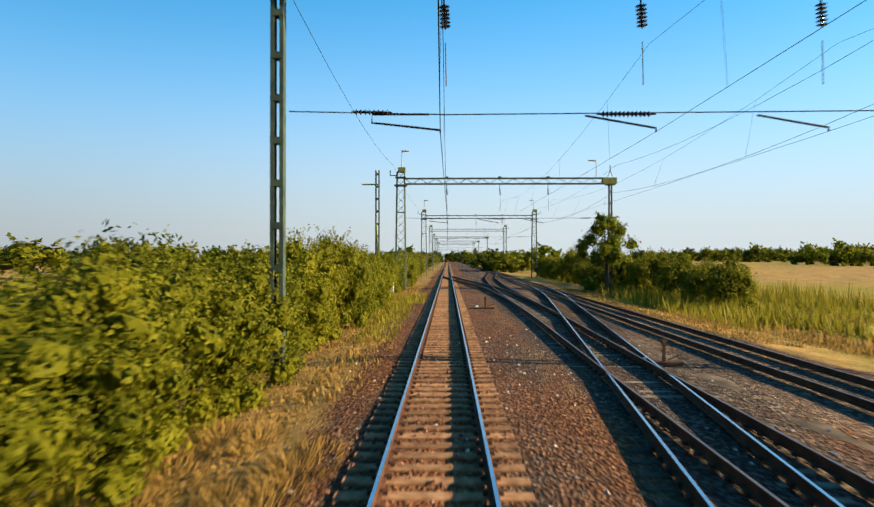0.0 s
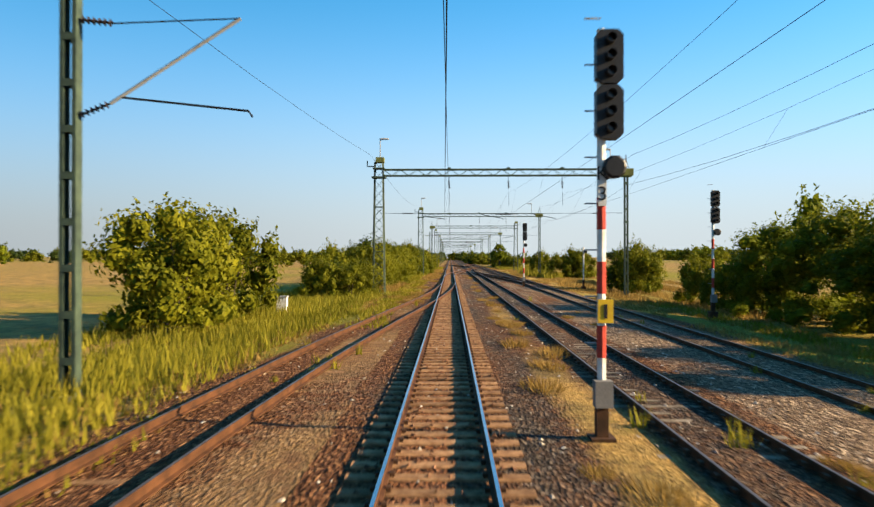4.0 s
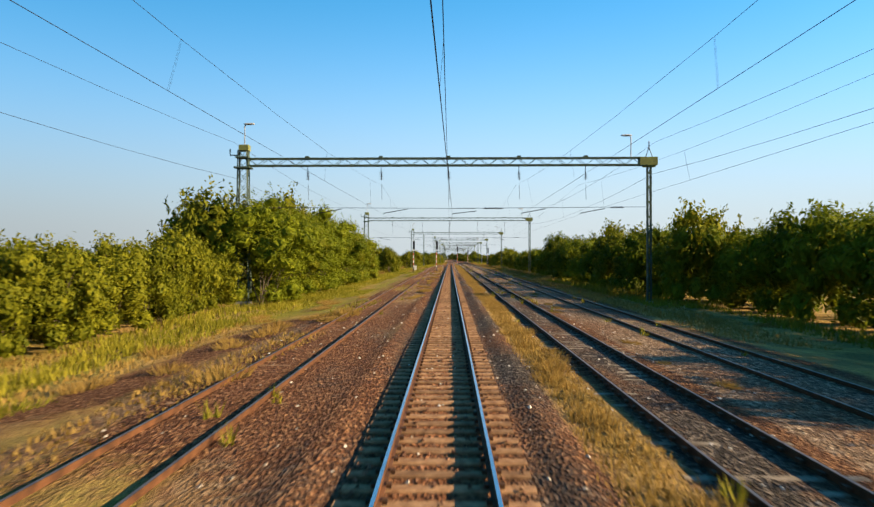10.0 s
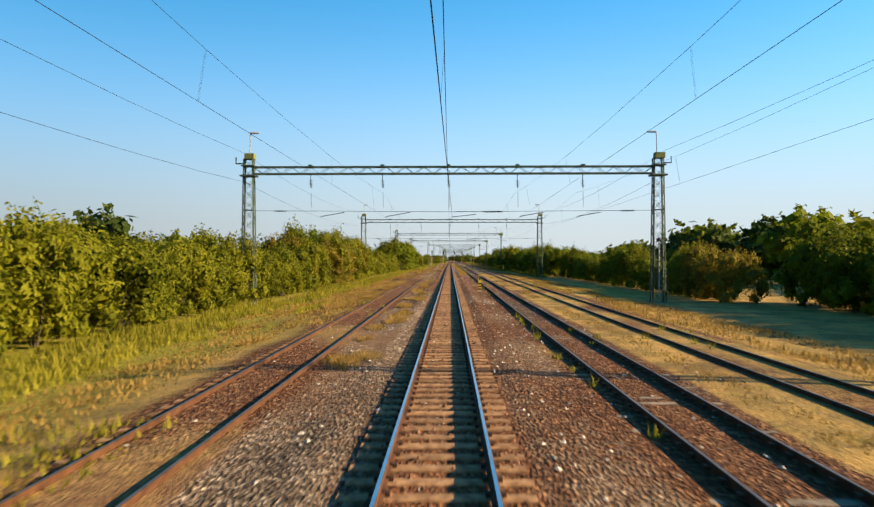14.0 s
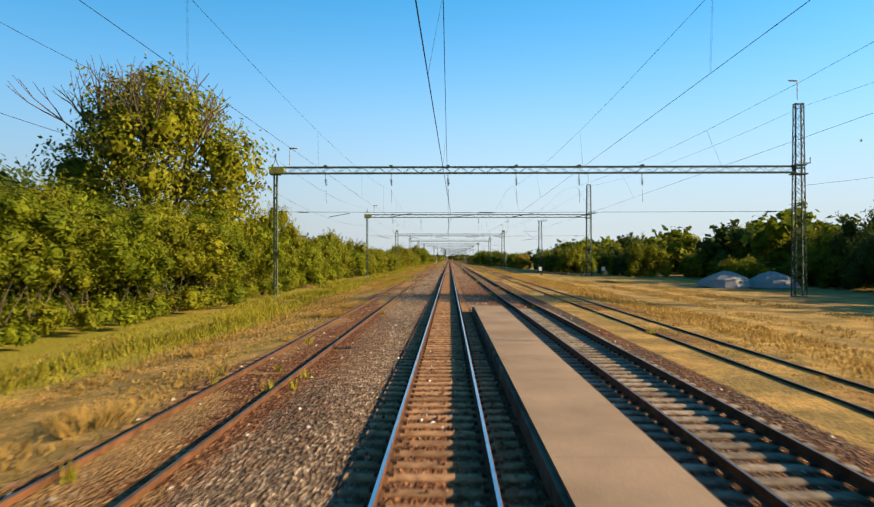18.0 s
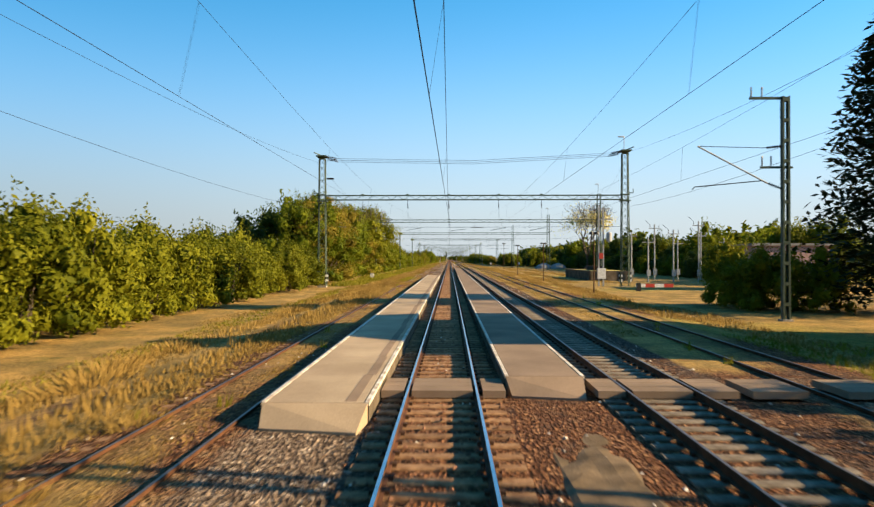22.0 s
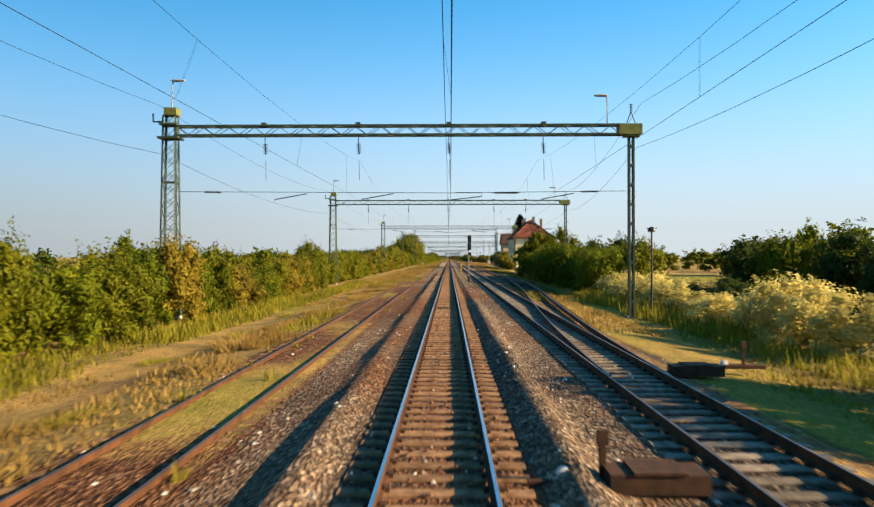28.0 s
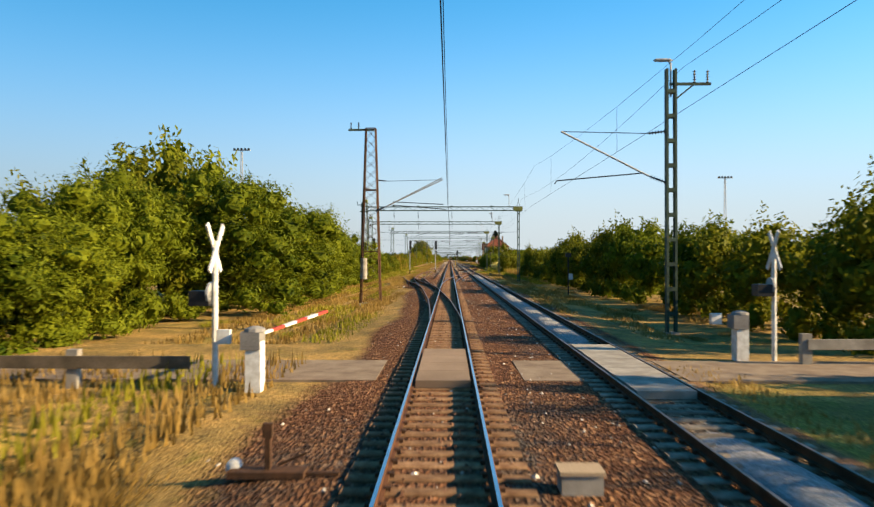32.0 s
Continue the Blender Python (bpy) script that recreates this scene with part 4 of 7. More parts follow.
for y, xl, xr, a, b, dz, hang, arms, stag in PORTALS:
    tall = y in (238.5, 170.3, 101.1)
    high = y == 37.9
    p = portal(y, xl, xr, a, b, dz, (4.6 if high else 0.6, 5.6 if tall else 5.2 if high else 0.6), (not high, True), hang, arms, stag)
    if high:
        for x, top, s in ((xl, 15.9, 1), (xr, 16.5, -1)):
            part("top_frame", Geo().box((x, 0, top + 0.1), (1.3, 1.9, 0.16)).bar((x - s * 0.9, -0.9, top + 0.5), (x + s * 0.7, 0.9, top), 0.1), M_STEEL_GREEN, p)
            for k, v in enumerate((-0.8, 0.0, 0.8)):
                insulator("insulator", p, (x + s * 0.5, v, top + 0.05 - 0.1 * k), (x + s * 2.0, v, top - 0.25 - 0.1 * k), 0.13, 9)
        for k, v in enumerate((-0.8, 0.0, 0.8)):
            part("feeder_wire", Geo().tube([(xl + 2.0, v, 15.65 - 0.1 * k), (3.0, v, 15.35 - 0.1 * k), (xr - 2.0, v, 16.25 - 0.1 * k)], 0.02, 5), M_WIRE, p)
        part("switch_arm", Geo().box((xl + 1.0, 0, 13.2), (0.9, 0.2, 0.2)), M_DARK, p)
    if y in (101.1, 37.9, -42.0):
        for x, kind in ((xl, a), (xr, b)):
            w = 0.56 if kind == "lattice" else 0.2
            for sx in (-w, w):
                for sy in (-w, w) if kind == "lattice" else (0,):
                    for z in (0.15, 0.75):
                        part("white_band", Geo().box((x + sx, sy, z + 0.15), (0.15, 0.15, 0.3)), M_WHITE, p, "white band on the mast foot")
                        part("black_band", Geo().box((x + sx, sy, z + 0.45), (0.15, 0.15, 0.3)), M_DARK, p, "black band on the mast foot")


def sag(points, drop, n=8):
    """Points of a wire that hangs between supports."""
    out = []
    for (x0, y0, z0), (x1, y1, z1) in zip(points, points[1:]):
        for i in range(n):
            u = i / n
            out.append((x0 + (x1 - x0) * u, y0 + (y1 - y0) * u, z0 + (z1 - z0) * u - 4 * drop * u * (1 - u)))
    return out + [points[-1]]


def wire_x(nominal, y):
    """Where the arm of the portal at y holds the wire nearest to the nominal line."""
    for p in PORTALS:
        if p[0] == y:
            near = [a for a in p[7] if abs(a - nominal) < 1.7]
            if near:
                return min(near, key=lambda a: abs(a - nominal))
    return nominal


def overhead_line(xfun, supports, label, thick=0.006):
    """Contact wire, carrying wire and droppers over one track."""
    t = thing("overhead_line", label, "overhead line", group="overhead lines")
    low, high = [], []
    for i, (y, dz) in enumerate(supports):
        x = xfun(y)
        low.append((wire_x(x, y), y, 6.47 + wire_shift(dz)))
        high.append((x, y, 8.85 + dz))
    part("contact_wire", Geo().tube(sag(low, 0.03, 3), thick, 5), M_WIRE, t)
    hp, lp = sag(high, 1.15, 10), sag(low, 0.03, 10)
    part("carrying_wire", Geo().tube(hp, thick * 0.85, 5), M_WIRE, t)
    g = Geo()
    for a, b in list(zip(hp, lp))[1::2]:
        g.bar(a, b, 0.006)
    tagged(part("dropper", g, M_WIRE, t), kind="stuff")


SUP = sorted([(-470.0, 0.0), (-400.0, 0.0)] + [(p[0], p[5]) for p in PORTALS] + [(1300.0, 0.0), (1500.0, 0.0)])
overhead_line(lambda y: -0.12, SUP, "contact wire and carrying wire over the running line", 0.012)
overhead_line(lambda y: centre(WEST, y) - 0.55 if y > -320 else -4.2, [s for s in SUP if -350 < s[0] < 640], "contact wire and carrying wire over the side track")
overhead_line(lambda y: (centre(EAST, y) if y < 840 else 5.0) + 0.6, [s for s in SUP if -480 < s[0] < 1180], "contact wire and carrying wire over the second track")
overhead_line(lambda y: centre(THIRD, y) + 1.2, [s for s in SUP if -200 < s[0] < 1000], "contact wire and carrying wire over the outer track")


def feeder(points, label, drop=0.9):
    tagged(part("feeder_cable", Geo().tube(sag(points, drop), 0.011, 5), M_WIRE), label, "cable", "feeder cables")


right_tops = [(p[2], p[0], 12.25 + p[5] + (4.2 if p[0] in (238.5, 170.3, 101.1, 37.9) else 0)) for p in PORTALS[::-1]]
left_tops = [(p[1], p[0], 12.25 + p[5] + (3.0 if p[0] == 37.9 else 0)) for p in PORTALS[::-1]]
feeder([(10.6, -470, 12), (10.9, -410.8, 12)] + [(x + 0.6, y, z) for x, y, z in right_tops], "thin dark feeder cable along the mast tops")
feeder([(x - 0.7, y, z) for x, y, z in left_tops], "thin dark feeder cable along the mast tops")
feeder([(x + 0.3, y, 9.6) for x, y, z in right_tops if y < 230], "thin dark return cable on the masts")
feeder([(x + 0.3, y, 9.6) for x, y, z in right_tops if y > 300], "thin dark return cable on the masts")
feeder([(x - 0.5, y, 9.3) for x, y, z in left_tops if y < 640], "thin dark return cable on the masts")


def cantilever(parent, x, y, z, to, side):
    """A hinged bracket: sloping tube, stay and arm."""
    insulator("insulator", parent, (x, y, z), (x + side * 0.8, y, z + 0.3), 0.1, 6)
    insulator("insulator", parent, (x, y, z + 2.4), (x + side * 0.9, y, z + 2.3), 0.1, 6)
    part("bracket_tube", Geo().tube([(x + side * 0.8, y, z + 0.3), (to, y, z + 2.4)], 0.045, 6), M_GREY, parent)
    part("stay", Geo().tube([(x + side * 0.9, y, z + 2.3), (to, y, z + 2.4)], 0.02, 5), M_WIRE, parent)
    part("registration_arm", Geo().tube([(x + side * 1.1, y, z + 0.45), (to + side * 0.2, y, z + 0.1), (to + side * 0.3, y, z - 0.05)], 0.03, 5), M_WIRE, parent)


m = thing("catenary_mast", "slim green ladder-like mast with a cantilever bracket beside the line", "catenary mast", (0, 664.3, 0), "single masts")
batten_mast(m, -9.45, 0, 11.5, 0.42)
cantilever(m, -9.25, 0, 6.6, -5.2, 1)
m = thing("catenary_mast", "slim bright green mast overgrown by creepers beside the hedge", "catenary mast", (0, 863.0, 0), "single masts")
batten_mast(m, -6.5, 0, 11.2, 0.4)
part("crossarm", Geo().box((-7.2, 0, 9.9), (1.5, 0.1, 0.12)), M_CAP, m)
part("creeper", Geo().tube([(-6.5, -0.25, 0.0), (-6.4, -0.25, 3.0), (-6.6, -0.25, 6.5)], 0.14, 6, 0.04), L_ROBINIA, m, "green creeper climbing the mast")
m = thing("catenary_mast", "rust-brown lattice mast with cantilever and cable brackets at the top", "catenary mast", (0, -389.7, 0), "single masts")
lattice_mast(m, -6.15, 0, 13.2, 1.5, 0.7, paint=M_RUST)
cantilever(m, -5.8, 0, 6.8, -0.55, 1)
part("crossarm", Geo().box((-6.9, 0, 13.1), (2.0, 0.12, 0.14)), M_STEEL_GREEN, m)
for x in (-7.7, -7.1):
    insulator("insulator", m, (x, 0, 13.15), (x, 0, 13.7), 0.09, 5)
stack = part("tension_weight", Geo().tube([(-6.6, -0.85, 1.3), (-6.6, -0.85, 6.5)], 0.02, 5), M_WIRE, m, "stack of pale concrete tension weights on a rod")
for k in range(11):
    part("weight_disc", Geo().lathe([(0.03, 0.0), (0.25, 0.0), (0.26, 0.02), (0.26, 0.12), (0.25, 0.135), (0.03, 0.12)], (-6.6 + 0.01 * (k % 3), -0.85, 1.5 + 0.145 * k), 12), M_CONCRETE, stack)
part("bracket_tube", Geo().tube([(-4.9, -0.4, 7.1), (-0.6, -0.4, 9.3)], 0.045, 6), M_GREY, m)
insulator("insulator", m, (-5.7, -0.4, 6.7), (-4.9, -0.4, 7.1), 0.12, 6)
part("registration_arm", Geo().tube([(-4.4, -0.4, 7.45), (-0.5, -0.4, 7.25)], 0.035, 6), M_WIRE, m)
m = thing("catenary_mast", "slim tapered ladder mast with lamp and cantilever", "catenary mast", (0, -410.8, 0), "single masts")
batten_mast(m, 10.3, 0, 11.9, 0.5)
cantilever(m, 10.1, 0, 6.6, 5.2, -1)
part("crossarm", Geo().box((11.2, 0, 11.2), (1.9, 0.12, 0.12)).bar((10.4, 0, 10.4), (11.4, 0, 11.2), 0.07), M_STEEL_GREEN, m)
for x in (11.4, 12.0):
    insulator("insulator", m, (x, 0, 11.2), (x, 0, 11.85), 0.09, 5)
yard_lamp(m, 10.3, 0, 10.6, -1)
m = thing("catenary_mast", "narrow lattice mast with insulators standing before the bushes", "catenary mast", (0, 279, 0), "single masts")
lattice_mast(m, 22.8, 0, 12.3, 0.95, 0.6)
part("crossarm", Geo().box((23.4, 0, 12.3), (2.0, 0.12, 0.14)), M_STEEL_GREEN, m)
for x in (23.6, 24.3):
    insulator("insulator", m, (x, 0, 12.35), (x, 0, 12.9), 0.09, 5)
cantilever(m, 22.4, 0, 7.4, 18.6, -1)
m = thing("catenary_mast", "slim mast with switchgear brackets beside the station", "catenary mast", (0, -9.7, 0), "single masts")
batten_mast(m, 18.9, 0, 12.2, 0.42)
cantilever(m, 18.7, 0, 7.0, 14.0, -1)
part("crossarm", Geo().box((18.0, 0, 12.1), (2.2, 0.12, 0.14)).box((18.4, 0, 8.2), (1.8, 0.1, 0.12)), M_STEEL_GREEN, m)
for x, z in ((17.0, 12.15), (17.6, 12.15), (17.6, 8.25), (18.1, 8.25)):
    insulator("insulator", m, (x, 0, z), (x, 0, z + 0.6), 0.08, 5)


# ---- platforms ----
def platform(name, x0, x1, y0, y1, mat, label, h=0.34, edge=(), step=6.0, worn=999):
    t = thing(name, label, "platform", kind="structure")
    part("body", Geo().box(((x0 + x1) / 2, (y0 + y1) / 2, h / 2 - 0.2), (x1 - x0 - 0.06, y1 - y0 - 0.06, h + 0.36)), M_STAINED, t)
    y = y0
    while y < y1 - 0.1:
        b = min(y + step, y1)
        part("slab", Geo().box(((x0 + x1) / 2, (y + b) / 2, h + 0.01), (x1 - x0 - 0.24, b - y - 0.012, 0.06)), mat, t)
        for x in edge if y < worn else ():
            part("edge_stone", Geo().box((x, (y + b) / 2, h + 0.012), (0.085, b - y - 0.03, 0.075)), M_EDGE, t, "worn white edge stone")
        y = b
    return t


platform("platform_east", 1.27, 3.15, -32.5, 147.0, M_ASPHALT, "long low platform with pinkish asphalt and worn white edges", 0.3, (1.33, 3.09), worn=60)
platform("platform_west", -3.6, -1.5, -35.5, 64.0, M_ASPHALT_L, "low platform with pale asphalt, dark joint strip and white edges", 0.3, (-3.54, -1.56))
for name, x0, x1, y0, mat in (("platform_ramp", -3.55, -1.55, -35.5, M_ASPHALT_L), ("platform_ramp", 1.3, 3.1, -32.5, M_ASPHALT)):
    t = thing(name, "worn sloping end of the low platform running down into the ballast", "platform ramp", (0, y0, 0), kind="structure")
    part("slope", Geo().add([(x0, 0, 0.335), (x1, 0, 0.335), (x1 - 0.1, -0.9, 0.0), (x0 + 0.1, -0.6, 0.0), (x0, 0, -0.2), (x1, 0, -0.2), (x1 - 0.1, -0.9, -0.2), (x0 + 0.1, -0.6, -0.2)], [(0, 3, 2, 1), (0, 4, 7, 3), (1, 2, 6, 5), (3, 7, 6, 2)]), mat, t)
t = thing("joint_strip", "dark crumbling joint along the platform edge", "joint strip", kind="structure")
y = -35.4
while y < 63:
    part("joint_piece", Geo().box((-1.86 + 0.03 * math.sin(y * 1.3), y + 1.5, 0.339), (0.17 + 0.05 * math.sin(y * 2.1), 2.96, 0.012)), M_ASPHALT, t)
    y += 3.0
part_strip = thing("old_platform", "crumbling old platform strip with earth and stone edging", "platform", kind="structure")
strip = Geo()
for i in range(450):
    for j in range(7):
        u, v = 1.42 + 1.5 * j / 6, -213.0 + 0.4 * i
        strip.v.append((u, v, ((0.05 - max(0.0, (v + 45) * 0.014)) + 0.07 * noise.noise(Vector((u * 1.1, v * 0.35, 6))) + 0.05 * noise.noise(Vector((u * 4.0, v * 1.3, 2)))) if 0 < j < 6 else -0.1))
strip.f += [(i * 7 + j, i * 7 + j + 1, i * 7 + j + 8, i * 7 + j + 7) for i in range(449) for j in range(6)]
part("body", strip, M_EARTH, part_strip)
for x, w in ((1.38, 0.14), (2.96, 0.12)):
    y = -213.0
    while y < -42:
        part("edge_stone", Geo().box((x + 0.02 * math.sin(y), y + 1.2, -0.09), (w, 2.3, 0.24 + 0.07 * math.sin(y * 1.7))), M_EARTH, part_strip)
        y += 2.4
rng = random.Random(77)
crumbs = Geo()
for _ in range(900):
    x, y, q = rng.choice((1.7, 1.9, 2.75)) + rng.gauss(0, 0.14), rng.uniform(-212, -46), rng.uniform(0.02, 0.05)
    z = 0.06 + rng.uniform(-0.03, 0.02)
    a = rng.uniform(0, 6.28)
    p, r = (math.cos(a) * q, math.sin(a) * q), q * rng.uniform(0.5, 0.9)
    crumbs.add([(x + p[0], y + p[1], z), (x - p[1], y + p[0], z), (x - p[0], y - p[1], z), (x + p[1], y - p[0], z), (x + q * 0.2, y, z + r)], [(0, 1, 4), (1, 2, 4), (2, 3, 4), (3, 0, 4)])
tagged(part("loose_stones", crumbs, M_STONE_PALE, part_strip), kind="stuff")
foot = thing("foot_crossing", "rail-level crossing of worn dark boards between the platforms", "foot crossing")
for i in range(3):
    for x, w in ((-0.16, 1.34), (-1.25, 0.5), (0.98, 0.5), (4.65, 1.3), (3.55, 0.6), (5.9, 0.8), (7.2, 1.2), (9.3, 1.3)):
        part("board", Geo().box((x, -33.2 + i * 0.52, 0.1), (w, 0.5, 0.16)), M_ASPHALT, foot)
ramp = thing("loading_ramp", "old raised loading ramp with a stone wall and grass on top", "loading ramp", (25.6, 71, 0))
part("retaining_wall", Geo().box((-3.3, 0, 0.25), (0.4, 22, 1.7)).box((0, -11, 0.25), (6.6, 0.4, 1.7)).box((0, 11, 0.25), (6.6, 0.4, 1.7)), M_STAINED, ramp)
part("fill", Geo().box((0.2, 0, 0.2), (6.4, 21.8, 1.68)), material("grassy_earth", (0.4, 0.3, 0.09), (0.2, 0.18, 0.04), 0.8, 0.95, 0, 0.5, 20), ramp)
for k in range(9):
    tagged(part("timber_beam", Geo().box((24.6 + (k % 3) * 0.5, 70 + (k % 2) * 1.5, 1.2 + 0.24 * (k // 3)), (0.26, 9.5, 0.22)), M_TIMBER), "long weathered timber lying in a stack on the loading ramp", "timber", "timber stack")


# ---- buildings ----
def wall_panel(g, o, u, w, h, holes, thick=0.3):
    """A wall from corner o along the unit vector u, with rectangular openings that go through it."""
    o, u = Vector(o), Vector(u)
    n = Vector((u.y, -u.x, 0))
    xs = sorted({0, w, *(a for q in holes for a in (q[0], q[0] + q[2]))})
    zs = sorted({0, h, *(a for q in holes for a in (q[1], q[1] + q[3]))})
    P = lambda x, z, d: o + u * x + Vector((0, 0, z)) - n * d
    for x0, x1 in zip(xs, xs[1:]):
        for z0, z1 in zip(zs, zs[1:]):
            if any(q[0] <= x0 + 1e-6 and x1 <= q[0] + q[2] + 1e-6 and q[1] <= z0 + 1e-6 and z1 <= q[1] + q[3] + 1e-6 for q in holes):
                continue
            for d, flip in ((0, False), (thick, True)):
                q = [P(x0, z0, d), P(x1, z0, d), P(x1, z1, d), P(x0, z1, d)]
                g.add(q if not flip else q[::-1], [(0, 1, 2, 3)])
    for x, z, a, b in holes:
        c = [(x, z), (x + a, z), (x + a, z + b), (x, z + b)]
        for p, q in zip(c, c[1:] + c[:1]):
            g.add([P(*p, 0), P(*p, thick), P(*q, thick), P(*q, 0)], [(0, 1, 2, 3)])


def window(parent, o, u, x, z, w, h, name="window", frame_mat=None, blind=False, thick=0.3):
    o, u = Vector(o), Vector(u)
    n = Vector((u.y, -u.x, 0))
    m = Matrix((u, -n, Vector((0, 0, 1)))).transposed()
    c = o + u * (x + w / 2) + Vector((0, 0, z + h / 2)) - n * 0.16
    g = Geo()
    for s in (-1, 1):
        g.box(c + u * s * (w / 2 - 0.04), (0.08, 0.09, h), m)
        g.box(c + Vector((0, 0, s * (h / 2 - 0.04))), (w - 0.16, 0.09, 0.08), m)
    g.box(c, (0.07, 0.08, h - 0.16), m)
    win = part(name, g, frame_mat or M_WHITE, parent)
    for s in (-1, 1):
        part("pane", Geo().box(c + u * s * (w / 4 - 0.01) - n * 0.02, (w / 2 - 0.1, 0.02, h - 0.16), m), M_GLASS, win)
    if blind:
        part("blind", Geo().box(c + n * 0.06 + Vector((0, 0, h * 0.1)), (w - 0.1, 0.03, h * 0.8), m), M_WHITE, win, "white roller blind pulled down")
    part("sill", Geo().box(c + n * 0.24 - Vector((0, 0, h / 2 + 0.03)), (w + 0.2, 0.26, 0.07), m), M_PLINTH, win)


def roof_face(name, parent, corners, mat, row=0.36):
    """A tiled slope: courses of tiles laid one over the other, from eave to ridge."""
    a, b, c, d = (Vector(p) for p in corners)  # eave a-b, ridge d-c
    n = (b - a).cross(d - a).normalized()
    if n.z < 0:
        n = -n
    g = Geo()
    k = max(4, int((d - a).length / row))
    for i in range(k):
        u0, u1 = i / k, (i + 1.12) / k
        p, q = a + (d - a) * u0, b + (c - b) * u0
        r, s = b + (c - b) * min(u1, 1.0), a + (d - a) * min(u1, 1.0)
        cols = max(1, int((q - p).length / 0.38))
        for j in range(cols):
            v0, v1 = j / cols, (j + 1) / cols
            vm = (v0 + v1) / 2
            lift = n * (0.045 + 0.012 * ((i * 7 + j * 3) % 3))
            crest = lift + n * 0.07
            P = [p + (q - p) * v0 + lift, p + (q - p) * vm + crest, p + (q - p) * v1 + lift, s + (r - s) * v1 + n * 0.01, s + (r - s) * vm + n * 0.08, s + (r - s) * v0 + n * 0.01]
            g.add(P + [P[0] - lift, P[2] - lift], [(0, 1, 4, 5), (1, 2, 3, 4), (0, 6, 7, 2, 1)])
    tagged(part(name, g, mat, parent), kind="stuff")
    part("roof_deck", Geo().add([a, b, c, d, a - n * 0.12, b - n * 0.12, c - n * 0.12, d - n * 0.12], [(0, 1, 2, 3), (7, 6, 5, 4), (0, 4, 5, 1), (1, 5, 6, 2), (2, 6, 7, 3), (3, 7, 4, 0)]), M_TIMBER, parent)


def chimney(parent, x, y, z0, z1, w=0.6):
    ch = part("chimney", Geo().box((x, y, (z0 + z1) / 2), (w, w, z1 - z0)), M_BRICK, parent)
    part("chimney_cap", Geo().box((x, y, z1 + 0.05), (w + 0.16, w + 0.16, 0.12)), M_PLINTH, ch)


